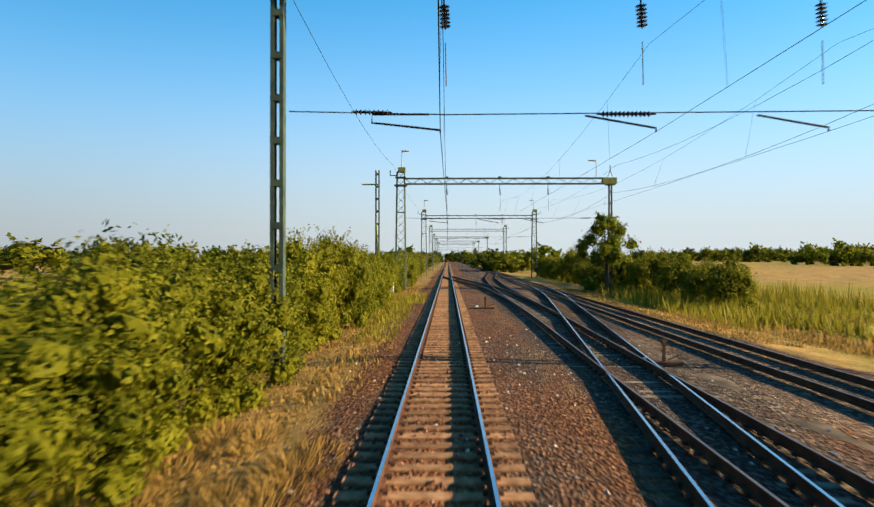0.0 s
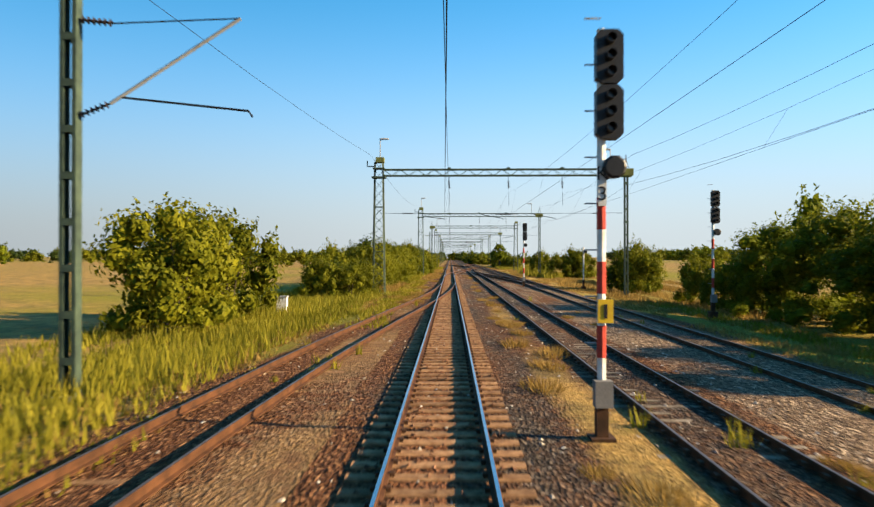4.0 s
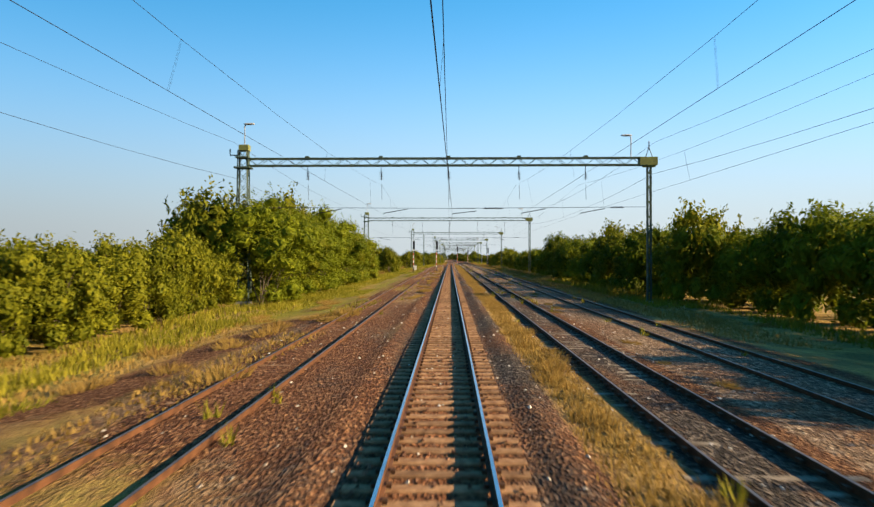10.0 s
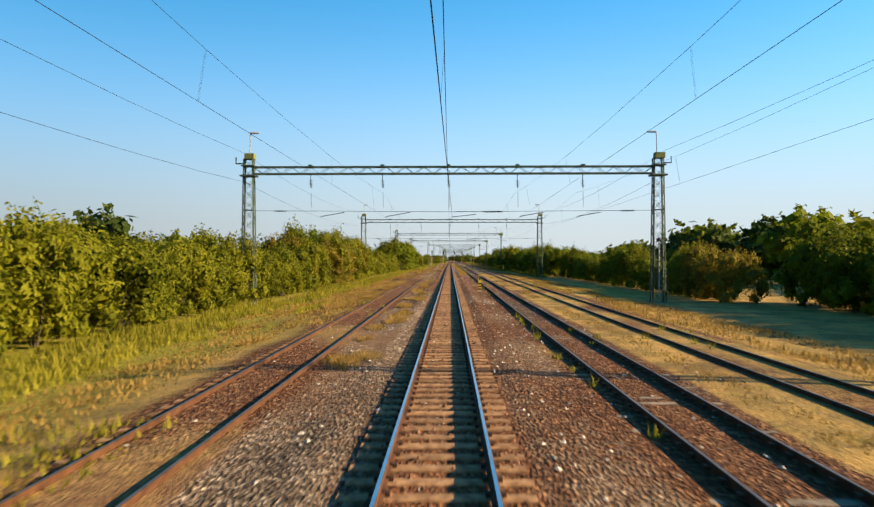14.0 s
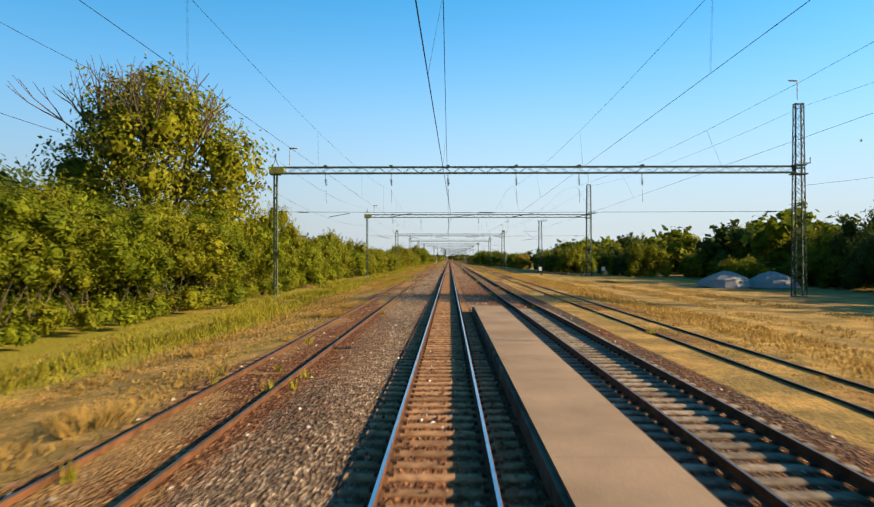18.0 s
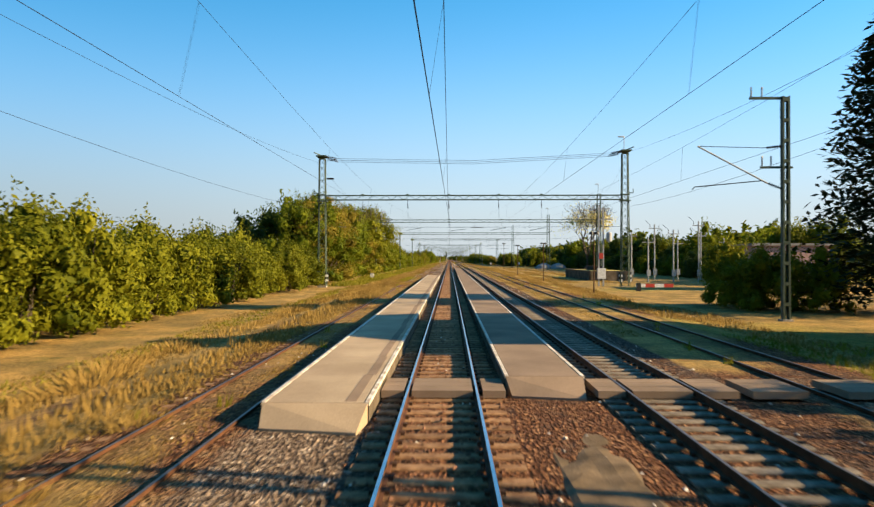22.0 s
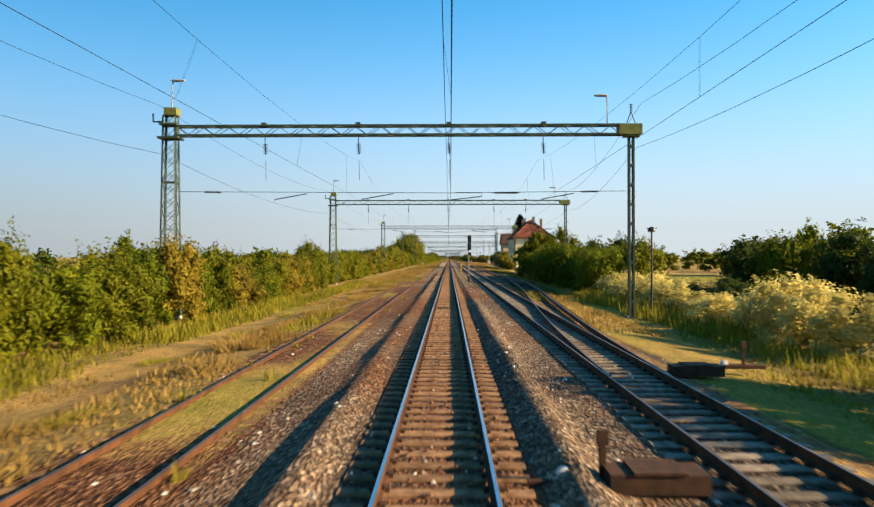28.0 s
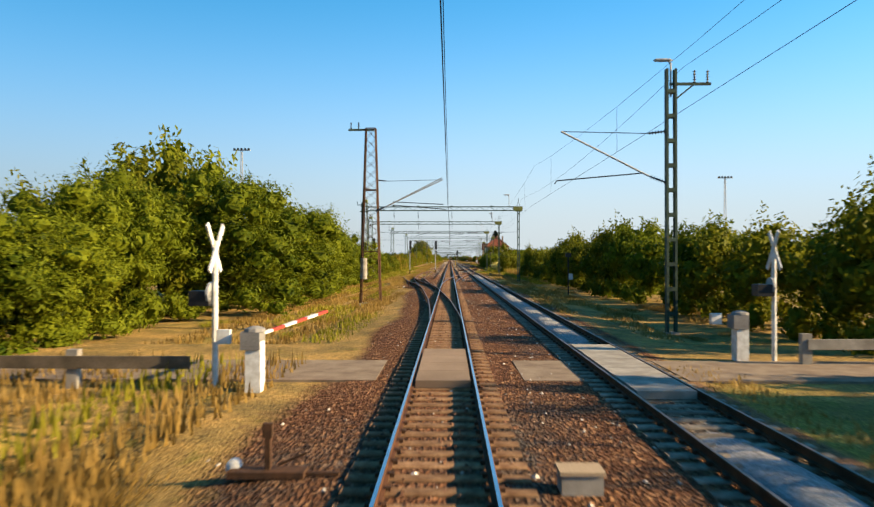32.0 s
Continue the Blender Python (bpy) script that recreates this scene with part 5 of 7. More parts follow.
def station_house():
    x0, x1, y0, y1, ze, zr = 20.3, 34.0, -29.3, -18.0, 8.5, 12.4
    t = thing("station_house", "two-storey ochre station house with brown tiled roof and stone plinth", "house")
    yc = (y0 + y1) / 2
    west = [(1.8, 1.6, 1.0, 2.2), (6.4, 1.6, 1.25, 2.3), (1.9, 5.4, 1.15, 1.9), (6.2, 5.4, 1.25, 1.9)]
    south = [(2.2, 5.4, 1.7, 2.0), (2.4, 1.6, 1.5, 2.0), (8.0, 5.4, 1.5, 1.9), (8.0, 1.6, 1.5, 2.0)]
    g = Geo()
    O, U = (x0, y1, -0.4), (0, -1, 0)
    wall_panel(g, O, U, y1 - y0, ze + 0.4, west)
    g.add([(x0, y1, ze), (x0, y0, ze), (x0, yc, zr - 0.1)], [(0, 1, 2)])
    part("wall", g, M_OCHRE, t)
    O2, U2 = (x0, y0, -0.4), (1, 0, 0)
    g = Geo()
    wall_panel(g, O2, U2, x1 - x0, ze + 0.4, south)
    part("wall", g, M_OCHRE, t)
    g = Geo()
    wall_panel(g, (x1, y0, -0.4), (0, 1, 0), y1 - y0, ze + 0.4, [])
    part("wall", g, M_OCHRE, t)
    g = Geo()
    wall_panel(g, (x1, y1, -0.4), (-1, 0, 0), x1 - x0, ze + 0.4, [])
    part("wall", g, M_OCHRE, t)
    part("floor_slab", Geo().box(((x0 + x1) / 2, yc, 4.4), (x1 - x0 - 0.7, y1 - y0 - 0.7, 0.3)), M_CONCRETE, t)
    for i, q in enumerate(west):
        if i == 0:
            d = part("door", Geo().box((x0 + 0.15, y1 - q[0] - q[2] / 2, q[1] - 0.4 + q[3] / 2), (0.06, q[2], q[3])), M_TIMBER, t, "dark brown wooden door")
            part("handle", Geo().box((x0 + 0.09, y1 - q[0] - 0.15, 2.2), (0.06, 0.12, 0.03)), M_GREY, d)
        else:
            window(t, O, U, *q, frame_mat=M_BLUE if i == 1 else M_TIMBER)
    for q in south:
        window(t, O2, U2, *q, frame_mat=M_TIMBER)
    part("plinth", Geo().box((x0 - 0.06, yc, 0.35), (0.12, y1 - y0 + 0.3, 1.5)).box(((x0 + x1) / 2, y0 - 0.06, 0.35), (x1 - x0, 0.12, 1.5)), M_PLINTH, t, "dark grey stone plinth")
    sgn = part("name_sign", Geo().box((x0 - 0.06, y1 - 5.0, 4.75), (0.07, 3.2, 0.85)), M_BLUE, t, "blue enamel sign with unreadable white lettering")
    part("lettering", Geo().box((x0 - 0.1, y1 - 5.0, 4.78), (0.02, 2.3, 0.34)), M_WHITE, sgn)
    part("attic_window", Geo().lathe([(0.45, -0.05), (0.45, 0.05)], (x0 - 0.02, yc, 10.4), 14, "X"), M_DARK, t)
    part("wall_lamp", Geo().tube([(x0, y0 + 1.6, 3.4), (x0 - 0.5, y0 + 1.6, 3.6), (x0 - 0.9, y0 + 1.6, 3.5)], 0.05, 6).box((x0 - 0.9, y0 + 1.6, 3.45), (0.4, 0.2, 0.14)), M_DARK, t)
    ov = 0.45
    a = (x0 - ov, y0 - ov, ze - 0.25)
    hipx = x1 - 2.2
    roof_face("roof_tiles", t, [a, (x1 + ov, y0 - ov, ze - 0.25), (hipx, yc, zr), (x0 - ov, yc, zr)], M_TILE_BROWN)
    roof_face("roof_tiles", t, [(x1 + ov, y1 + ov, ze - 0.25), (x0 - ov, y1 + ov, ze - 0.25), (x0 - ov, yc, zr), (hipx, yc, zr)], M_TILE_BROWN)
    roof_face("roof_tiles", t, [(x1 + ov, y0 - ov, ze - 0.25), (x1 + ov, y1 + ov, ze - 0.25), (hipx, yc + 0.01, zr), (hipx, yc, zr)], M_TILE_BROWN)
    part("gutter", Geo().tube([(x0 - ov, y0 - ov - 0.06, ze - 0.22), (x1 + ov, y0 - ov - 0.06, ze - 0.25)], 0.08, 6), M_DARK, t)
    part("downpipe", Geo().tube([(x1 - 0.2, y0 - ov, ze - 0.3), (x1 - 0.2, y0 - 0.1, ze - 0.9), (x1 - 0.2, y0 - 0.1, 0)], 0.06, 6), M_DARK, t)
    chimney(t, 25.2, yc, zr - 0.5, zr + 1.6, 0.6)
    chimney(t, 27.6, yc + 0.6, zr - 0.5, zr + 0.35, 0.5)
    chimney(t, 29.4, yc + 1.5, zr - 1.2, zr + 0.7)
    for k in range(2):
        part("barge_board", Geo().bar((x0 - ov, (y0 - ov, y1 + ov)[k], ze - 0.3), (x0 - ov, yc, zr - 0.06), 0.06, 0.24), M_TIMBER, t)
    bin_ = thing("rubbish_bin", "blue plastic bin standing at the house wall", "bin", (19.4, -22.6, 0))
    part("tub", Geo().lathe([(0.28, -0.1), (0.36, 0.95)], n=10), M_BLUE, bin_)
    part("lid", Geo().lathe([(0.39, 0.95), (0.3, 1.06), (0.05, 1.1)], n=10), M_BLUE, bin_)


def cream_house():
    x0, x1, y0, y1, ze, zr = 20.0, 31.4, -77.0, -56.0, 9.45, 14.9
    t = thing("apartment_house", "two-storey cream rendered house with a red hipped tile roof", "house")
    yc, xc = (y0 + y1) / 2, (x0 + x1) / 2
    west = [(3.3, 1.85, 1.4, 2.2), (3.3, 6.15, 1.4, 2.3), (9.6, 1.85, 1.4, 2.2), (9.6, 6.15, 1.4, 2.3), (16.0, 6.15, 1.4, 2.3)]
    O, U = (x0, y1, -0.5), (0, -1, 0)
    for o, u, w, holes in ((O, U, y1 - y0, west), ((x0, y0, -0.5), (1, 0, 0), x1 - x0, []), ((x1, y0, -0.5), (0, 1, 0), y1 - y0, []), ((x1, y1, -0.5), (-1, 0, 0), x1 - x0, [])):
        g = Geo()
        wall_panel(g, o, u, w, ze + 0.5, holes)
        part("wall", g, M_CREAM, t)
    part("floor_slab", Geo().box((xc, yc, 4.9), (x1 - x0 - 0.7, y1 - y0 - 0.7, 0.3)), M_CONCRETE, t)
    for i, q in enumerate(west):
        window(t, O, U, *q, frame_mat=M_WHITE if i % 2 == 0 else M_TIMBER, blind=(i == 0))
    part("plinth", Geo().box((x0 - 0.05, yc, 0.25), (0.1, y1 - y0 + 0.2, 1.5)).box((xc, y0 - 0.05, -0.2), (x1 - x0, 0.1, 0.6)), M_GREY, t, "pale grey plinth with cellar vents")
    for c in (3.6, 8.2, 13.2, 18.4):
        part("cellar_vent", Geo().box((x0 - 0.1, y1 - c, 0.3), (0.06, 0.7, 0.6)), M_DARK, t)
    ov, zl = 0.5, ze - 0.2
    A, B, C, D = (x0 - ov, y0 - ov, zl), (x1 + ov, y0 - ov, zl), (x1 + ov, y1 + ov, zl), (x0 - ov, y1 + ov, zl)
    r0, r1 = (xc, y0 + 6.4, zr), (xc, y1 - 6.4, zr)
    roof_face("roof_tiles", t, [D, A, r0, r1], M_TILE_RED)
    roof_face("roof_tiles", t, [A, B, (xc + 0.01, y0 + 6.4, zr), r0], M_TILE_RED)
    roof_face("roof_tiles", t, [B, C, r1, r0], M_TILE_RED)
    roof_face("roof_tiles", t, [C, D, r1, (xc + 0.01, y1 - 6.4, zr)], M_TILE_RED)
    for p, q in ((A, r0), (B, r0), (C, r1), (D, r1), (r0, r1)):
        part("ridge_tiles", Geo().tube([Vector(p) + Vector((0, 0, 0.12)), Vector(q) + Vector((0, 0, 0.12))], 0.14, 6), M_TILE_RED, t)
    part("soffit", Geo().box((xc, yc, zl - 0.18), (x1 - x0 + 1.5, y1 - y0 + 1.5, 0.1)), M_TIMBER, t)
    for p, q in ((D, A), (A, B)):
        part("gutter", Geo().tube([Vector(p) + Vector((-0.05, -0.05, 0)), Vector(q) + Vector((0.05, -0.05, 0))], 0.09, 6), M_DARK, t)
    part("downpipe", Geo().tube([(x0 - ov, y0 - ov, zl), (x0 - 0.1, y0 - 0.1, zl - 0.8), (x0 - 0.1, y0 - 0.1, 0)], 0.07, 6), M_DARK, t)
    for x, y, z in ((xc + 0.6, y0 + 5.0, 15.7), (xc + 2.9, y0 + 4.6, 15.1), (xc - 1.5, yc + 1, 15.7), (xc - 1.5, yc + 5, 15.5)):
        chimney(t, x, y, 12.0, z, 0.75)


def hut():
    t = thing("relay_hut", "small flat-roofed pink rendered hut", "hut", (37.2, 30, 0))
    part("wall", Geo().box((0, 0, 2.0), (8.2, 7, 5.0)), M_PINK, t)
    part("roof", Geo().box((0, 0, 4.6), (8.8, 7.6, 0.25)), M_PLINTH, t)
    part("door", Geo().box((-4.13, -1.5, 0.9), (0.06, 1.1, 2.1)), M_GREY, t)
    part("window", Geo().box((-2.0, -3.53, 2.2), (1.2, 0.06, 0.9)), M_GLASS, t)


station_house()
cream_house()
hut()


# ---- signals ----
def signal(x, y, h=6.3, heads=2, mast=M_WHITE, stripes=True, label="", plate=False, white_heads=False):
    """A colour-light signal: mast, lamp heads with hoods, ladder rungs and a small route lamp."""
    t = thing("railway_signal", label, "railway signal", (x, y, 0), "signals")
    part("foundation", Geo().box((0, 0, -0.25), (0.42, 0.42, 0.5)), M_RUST, t)
    part("post_base", Geo().box((0, 0, 0.35), (0.2, 0.2, 0.7)), M_RUST, t)
    part("post", Geo().tube([(0, 0, 0), (0, 0, h)], 0.075, 8), mast, t)
    if stripes:
        for z in (1.35, 2.45, 3.55):
            part("red_band", Geo().lathe([(0.08, z), (0.08, z + 0.55)], n=8), M_RED, t, "red band on the post")
    z = h
    for k in range(heads):
        zc = h - 0.5 - k * 0.95
        a, b, c = 0.23, 0.46, 0.09
        rim = [(-a, -b + c), (-a + c, -b), (a - c, -b), (a, -b + c), (a, b - c), (a - c, b), (-a + c, b), (-a, b - c)]
        shell = Geo().add([(u, d, w) for d in (-0.11, 0.11) for u, w in rim], [tuple(range(8)), tuple(range(15, 7, -1))] + [(i, i + 8, (i + 1) % 8 + 8, (i + 1) % 8) for i in range(8)])
        head = part("signal_head", shell, M_DARK, t, "black signal head with hooded lamps")
        head.matrix_basis = Matrix.Translation((0.12, -0.05, zc))
        for s in (-0.28, 0.0, 0.28):
            hood = Geo().lathe([(0.085, 0.0), (0.09, -0.2), (0.078, -0.2), (0.072, -0.02)], (0.12, -0.14, zc + s), 10, "Y")
            part("hood", hood, M_DARK, t)
            part("lens", Geo().lathe([(0.08, -0.01), (0.08, 0.0)], (0.12, -0.17, zc + s), 10, "Y"), M_LENS, t)
    zl = h - heads * 0.95 - 0.5
    lampp = part("route_lamp", Geo().lathe([(0.05, 0.12), (0.18, 0.05), (0.2, -0.25), (0.16, -0.28)], (0.18, 0, zl), 10, "Y"), M_DARK, t)
    part("arm", Geo().bar((0, 0, zl), (0.2, 0, zl), 0.05), M_DARK, t)
    for k in range(int(h / 0.4) - 2):
        part("rung", Geo().bar((-0.28, 0.03, 1.6 + 0.4 * k), (0, 0.03, 1.6 + 0.4 * k), 0.025), M_GREY, t) if k % 2 == 0 else None
    if stripes:
        part("junction_box", Geo().box((0, -0.12, 0.75), (0.3, 0.22, 0.45)), M_PLINTH, t)
    if plate:
        pl = part("number_plate", Geo().box((0.05, -0.09, 2.15), (0.26, 0.03, 0.4)), M_YELLOW, t, "yellow plate with a black figure")
        part("digit_bar", Geo().box((0.05, -0.11, 2.15), (0.06, 0.01, 0.24)), M_DARK, pl)
        part("plate_text", Geo().box((0, -0.085, 4.3), (0.14, 0.02, 0.7)), M_WHITE, t)
    return t


def text_part(body, parent, at, size, mat, name="lettering", rx=90, rz=0):
    cu = bpy.data.curves.new(name, "FONT")
    cu.body, cu.size, cu.align_x, cu.align_y, cu.extrude = body, size, "CENTER", "CENTER", 0.004
    tmp = bpy.data.objects.new(name, cu)
    scene.collection.objects.link(tmp)
    me = bpy.data.meshes.new_from_object(tmp.evaluated_get(bpy.context.evaluated_depsgraph_get()))
    bpy.data.objects.remove(tmp)
    me.materials.clear()
    me.materials.append(mat)
    ob = new(name, me)
    ob.parent = parent
    ob.matrix_basis = pose(*at, rx, 0, rz)
    return ob


s = signal(2.6, 659.3, 7.0, label="tall colour-light signal with two black heads and red-white post", plate=True)
text_part("K", s, (0, -0.1, 4.5), 0.34, M_DARK)
text_part("3", s, (0, -0.1, 4.15), 0.34, M_DARK)
signal(14.9, 686.5, 6.9, label="tall colour-light signal standing beside the outer track")
signal(7.9, 721.0, 6.8, label="colour-light signal with red-white post between the tracks")
signal(-8.1, 569.5, 6.8, label="tall colour-light signal with red-white post in the grass")
signal(-3.0, 570.8, 6.8, label="colour-light signal with red-white post beside the running line")
signal(-3.05, -297.5, 6.9, mast=M_GREY, stripes=False, label="grey-posted colour-light signal beside the running line")
signal(-8.2, -302.6, 6.8, mast=M_GREY, stripes=False, label="grey-posted colour-light signal beyond the side track")
signal(-14.1, -317.0, 6.8, mast=M_GREY, stripes=False, label="grey-posted colour-light signal before the hedge")
signal(2.5, -198.0, 6.0, mast=M_PLINTH, stripes=False, label="dark grey colour-light signal near the station")
signal(14.2, 720.5, 4.2, heads=0, stripes=False, label="short white post with a small lamp and box")


# ---- small lineside things ----
def marker_post(x, y, h=1.35, label="", letter=True):
    t = thing("marker_post", label, "marker post", (x, y, 0), "marker posts")
    part("foot", Geo().lathe([(0.2, -0.2), (0.17, 0.12)], n=10), M_CONCRETE, t)
    part("post", Geo().lathe([(0.11, 0.1), (0.11, h), (0.06, h + 0.06)], n=10), M_YELLOW, t)
    n = 5
    for k in range(n):
        z = 0.28 + k * (h - 0.4) / n
        part("black_band", Geo().lathe([(0.118, z), (0.118, z + (h - 0.4) / n * 0.45)], n=10), M_DARK, t)
    return t


marker_post(2.4, -150.8, 1.85, "tall yellow post with black bands on the old platform")
t = thing("marker_post", "square yellow post with black bands and a white letter on black", "marker post", (2.85, 328.6, 0), "marker posts")
part("foot", Geo().box((0, 0, -0.1), (0.42, 0.42, 0.3)), M_CONCRETE, t)
part("post", Geo().box((0, 0, 0.72), (0.26, 0.26, 1.5)), M_YELLOW, t)
part("roof_plate", Geo().box((0, -0.02, 1.5), (0.34, 0.34, 0.06)), M_YELLOW, t)
part("letter_field", Geo().box((0.03, -0.134, 1.25), (0.22, 0.012, 0.3)), M_DARK, t, "black field")
text_part("T", t, (0.03, -0.145, 1.25), 0.28, M_WHITE, "letter")
for z in (0.2, 0.46, 0.72):
    part("black_band", Geo().box((0, 0, z), (0.268, 0.268, 0.12)), M_DARK, t)


def lamp_pole(x, y, h, label, twin=True, mat=None):
    t = thing("platform_lamp", label, "lamp post", (x, y, 0), "lamp posts")
    part("post", Geo().tube([(0, 0, -0.3), (0, 0, h)], 0.07, 8, 0.05), mat or M_RUST, t)
    for s in (-1, 1) if twin else (0,):
        part("lamp_head", Geo().lathe([(0.05, 0.1), (0.2, 0.0), (0.24, -0.16), (0.2, -0.2)], (s * 0.26, 0, h), 10), M_DARK, t)
    part("arm", Geo().bar((-0.3, 0, h), (0.3, 0, h), 0.05), M_DARK, t)
    return t


lamp_pole(14.1, 128.9, 7.0, "dark slim platform lamp on a rusty pole")
lamp_pole(14.0, 92.0, 5.8, "twin-headed platform lamp on a rusty pole")
lamp_pole(14.2, 55.0, 5.4, "twin-headed platform lamp on a rusty pole")
lamp_pole(14.0, 18.0, 5.6, "twin-headed platform lamp on a rusty pole")
lamp_pole(17.6, -45.5, 4.9, "twin-headed platform lamp on a rusty pole")
lamp_pole(18.2, -77.8, 5.0, "grey pole with a lamp by the cream house", mat=M_GREY)
lamp_pole(17.8, 322.0, 4.8, "slim grey lamp pole beside bushes", False, M_GREY)
lamp_pole(21.0, 811.0, 4.2, "slim pole with twin lamps in the field", mat=M_GREY)
lamp_pole(11.8, -245.0, 4.8, "bare dark post beside a mast", False, M_DARK)
sgp = thing("equipment_post", "slim post with a white cabinet and small lamps beside the track", "equipment post", (11.0, -379.2, 0), "equipment posts")
part("post", Geo().tube([(0, 0, -0.3), (0, 0, 3.4)], 0.06, 8), M_DARK, sgp)
part("cabinet", Geo().box((0.2, -0.1, 1.4), (0.35, 0.25, 0.55)), M_WHITE, sgp)
part("lamp_head", Geo().box((0, 0, 3.4), (0.5, 0.25, 0.4)), M_DARK, sgp)
for x, y, h in ((-4.9, 858.0, 1.1), (-9.2, 600.0, 1.0), (-10.5, 690.0, 0.7), (-13.9, 74.0, 0.5)):
    t = thing("trackside_cabinet", "small weathered pale cabinet standing in the grass", "cabinet", (x, y, 0), "trackside cabinets")
    part("body", Geo().box((0, 0, h / 2 - 0.2), (0.6, 0.45, h + 0.2)), M_WHITE, t)
    part("lid", Geo().box((0, 0, h - 0.08), (0.68, 0.53, 0.08)), M_GREY, t)


def point_lever(x, y, side):
    """A hand point machine: sleeper ends, weighted lever and lantern."""
    t = thing("point_lever", "rusty hand-thrown point lever with a white counterweight and lantern", "point lever", (x, y, 0), "point levers")
    part("base", Geo().box((0, 0, 0.02), (1.6, 0.5, 0.14)).box((-side * 0.9, 0, 0.0), (1.2, 0.12, 0.08)), M_RUST, t)
    part("stand", Geo().bar((0, 0, 0.05), (0, 0, 0.85), 0.12).box((0, 0, 0.9), (0.2, 0.16, 0.3)), M_RUST, t)
    part("lever", Geo().tube([(0.2, 0.1, 0.15), (0.8, 0.1, 0.4)], 0.03, 6), M_RUST, t)
    part("counterweight", Geo().lathe([(0.05, -0.09), (0.16, -0.07), (0.16, 0.07), (0.05, 0.09)], (-0.75, 0.1, 0.12), 12, "Y"), M_WHITE, t)
    t.scale = (0.68, 0.68, 0.68)
    return t


point_lever(-2.6, -433.0, -1)
point_lever(-4.3, -371.5, -1)
point_lever(2.1, -275.5, 1)
point_lever(8.3, -265.5, 1)
point_lever(12.2, -57.5, 1)
point_lever(2.3, 842.0, 1)
point_lever(6.3, 820.0, 1)
for x, y in ((2.75, -275.7), (6.5, -266.8)):
    t = thing("point_machine_cover", "flat rusty cover box of a point machine beside the rail", "point machine", (x, y, 0), "point machines")
    part("cover", Geo().box((0, 0, 0.12), (1.3, 0.6, 0.26)), M_RUST, t)
    part("lid", Geo().box((0, 0, 0.27), (0.7, 0.64, 0.04)), M_RUST, t)


for k, (dx, turn) in enumerate(((0.0, 4), (0.24, -3), (0.1, 7))):
    t = part("old_sleeper", sleeper_geo(Geo(), 0, 0, 1.0), M_TIMBER, None)
    t.matrix_basis = pose(8.1 + dx, -305.4 + 0.2 * k, 0.0 + 0.15 * (k == 2), 0, 0, 84 + turn)
    tagged(t, "dark discarded timber sleeper lying in the grass", "sleeper", "discarded sleepers")


t = thing("cable_box", "small pale concrete cable box in the ballast", "cable box", (1.75, -433.5, 0))
part("body", Geo().box((0, 0, 0.05), (0.55, 0.4, 0.34)), M_CONCRETE, t)
part("lid", Geo().box((0, 0, 0.235), (0.6, 0.45, 0.05)), M_ASPHALT_L, t)


# ---- level crossing ----
road = thing("crossing_road", "narrow worn asphalt road that crosses the tracks", "road", kind="structure")
for a, b in ((-60, -1.9), (1.9, 3.4), (6.1, 60)):
    part("surface", Geo().box(((a + b) / 2, -423.6, -0.115), (b - a, 3.4, 0.16)), M_ROAD, road)
deck = thing("crossing_deck", "level crossing deck of rusty panels between the running rails", "crossing deck", kind="structure")
for k in range(4):
    part("panel", Geo().box((-0.16, -425.9 + 1.42 * k, 0.1), (1.3, 1.4, 0.18)), M_ASPHALT, deck)
deck = thing("crossing_deck", "level crossing deck of pale concrete panels on the second track", "crossing deck", kind="structure")
for k in range(5):
    part("panel", Geo().box((4.72, -427.0 + 1.62 * k, 0.1), (1.3, 1.6, 0.18)), M_CONCRETE, deck)


def barrier(x, y, side, tilt):
    t = thing("level_crossing_barrier", "white barrier machine with a red and white raised arm", "barrier", (x, y, 0), "crossing barriers")
    part("pedestal", Geo().box((0, 0, 0.45), (0.36, 0.42, 1.3)), M_WHITE, t)
    part("housing", Geo().box((-0.06, 0, 1.12), (0.46, 0.5, 0.42)), M_PLINTH, t, "dark grey steel housing")
    part("cover", Geo().lathe([(0.27, 1.33), (0.25, 1.4), (0.08, 1.46)], n=10), M_PLINTH, t)
    part("counterweight", Geo().box((-side * 0.75, 0, 1.2), (0.32, 0.16, 0.34)), M_WHITE, t)
    d = Vector((0.35 * side, 1.0, math.tan(radians(tilt)))).normalized()
    for k in range(6):
        part("arm", Geo().bar(Vector((0, 0.3, 1.22)) + d * 0.55 * k, Vector((0, 0.3, 1.22)) + d * 0.55 * (k + 1), 0.1, 0.07), M_RED if k % 2 else M_WHITE, t)
    return t


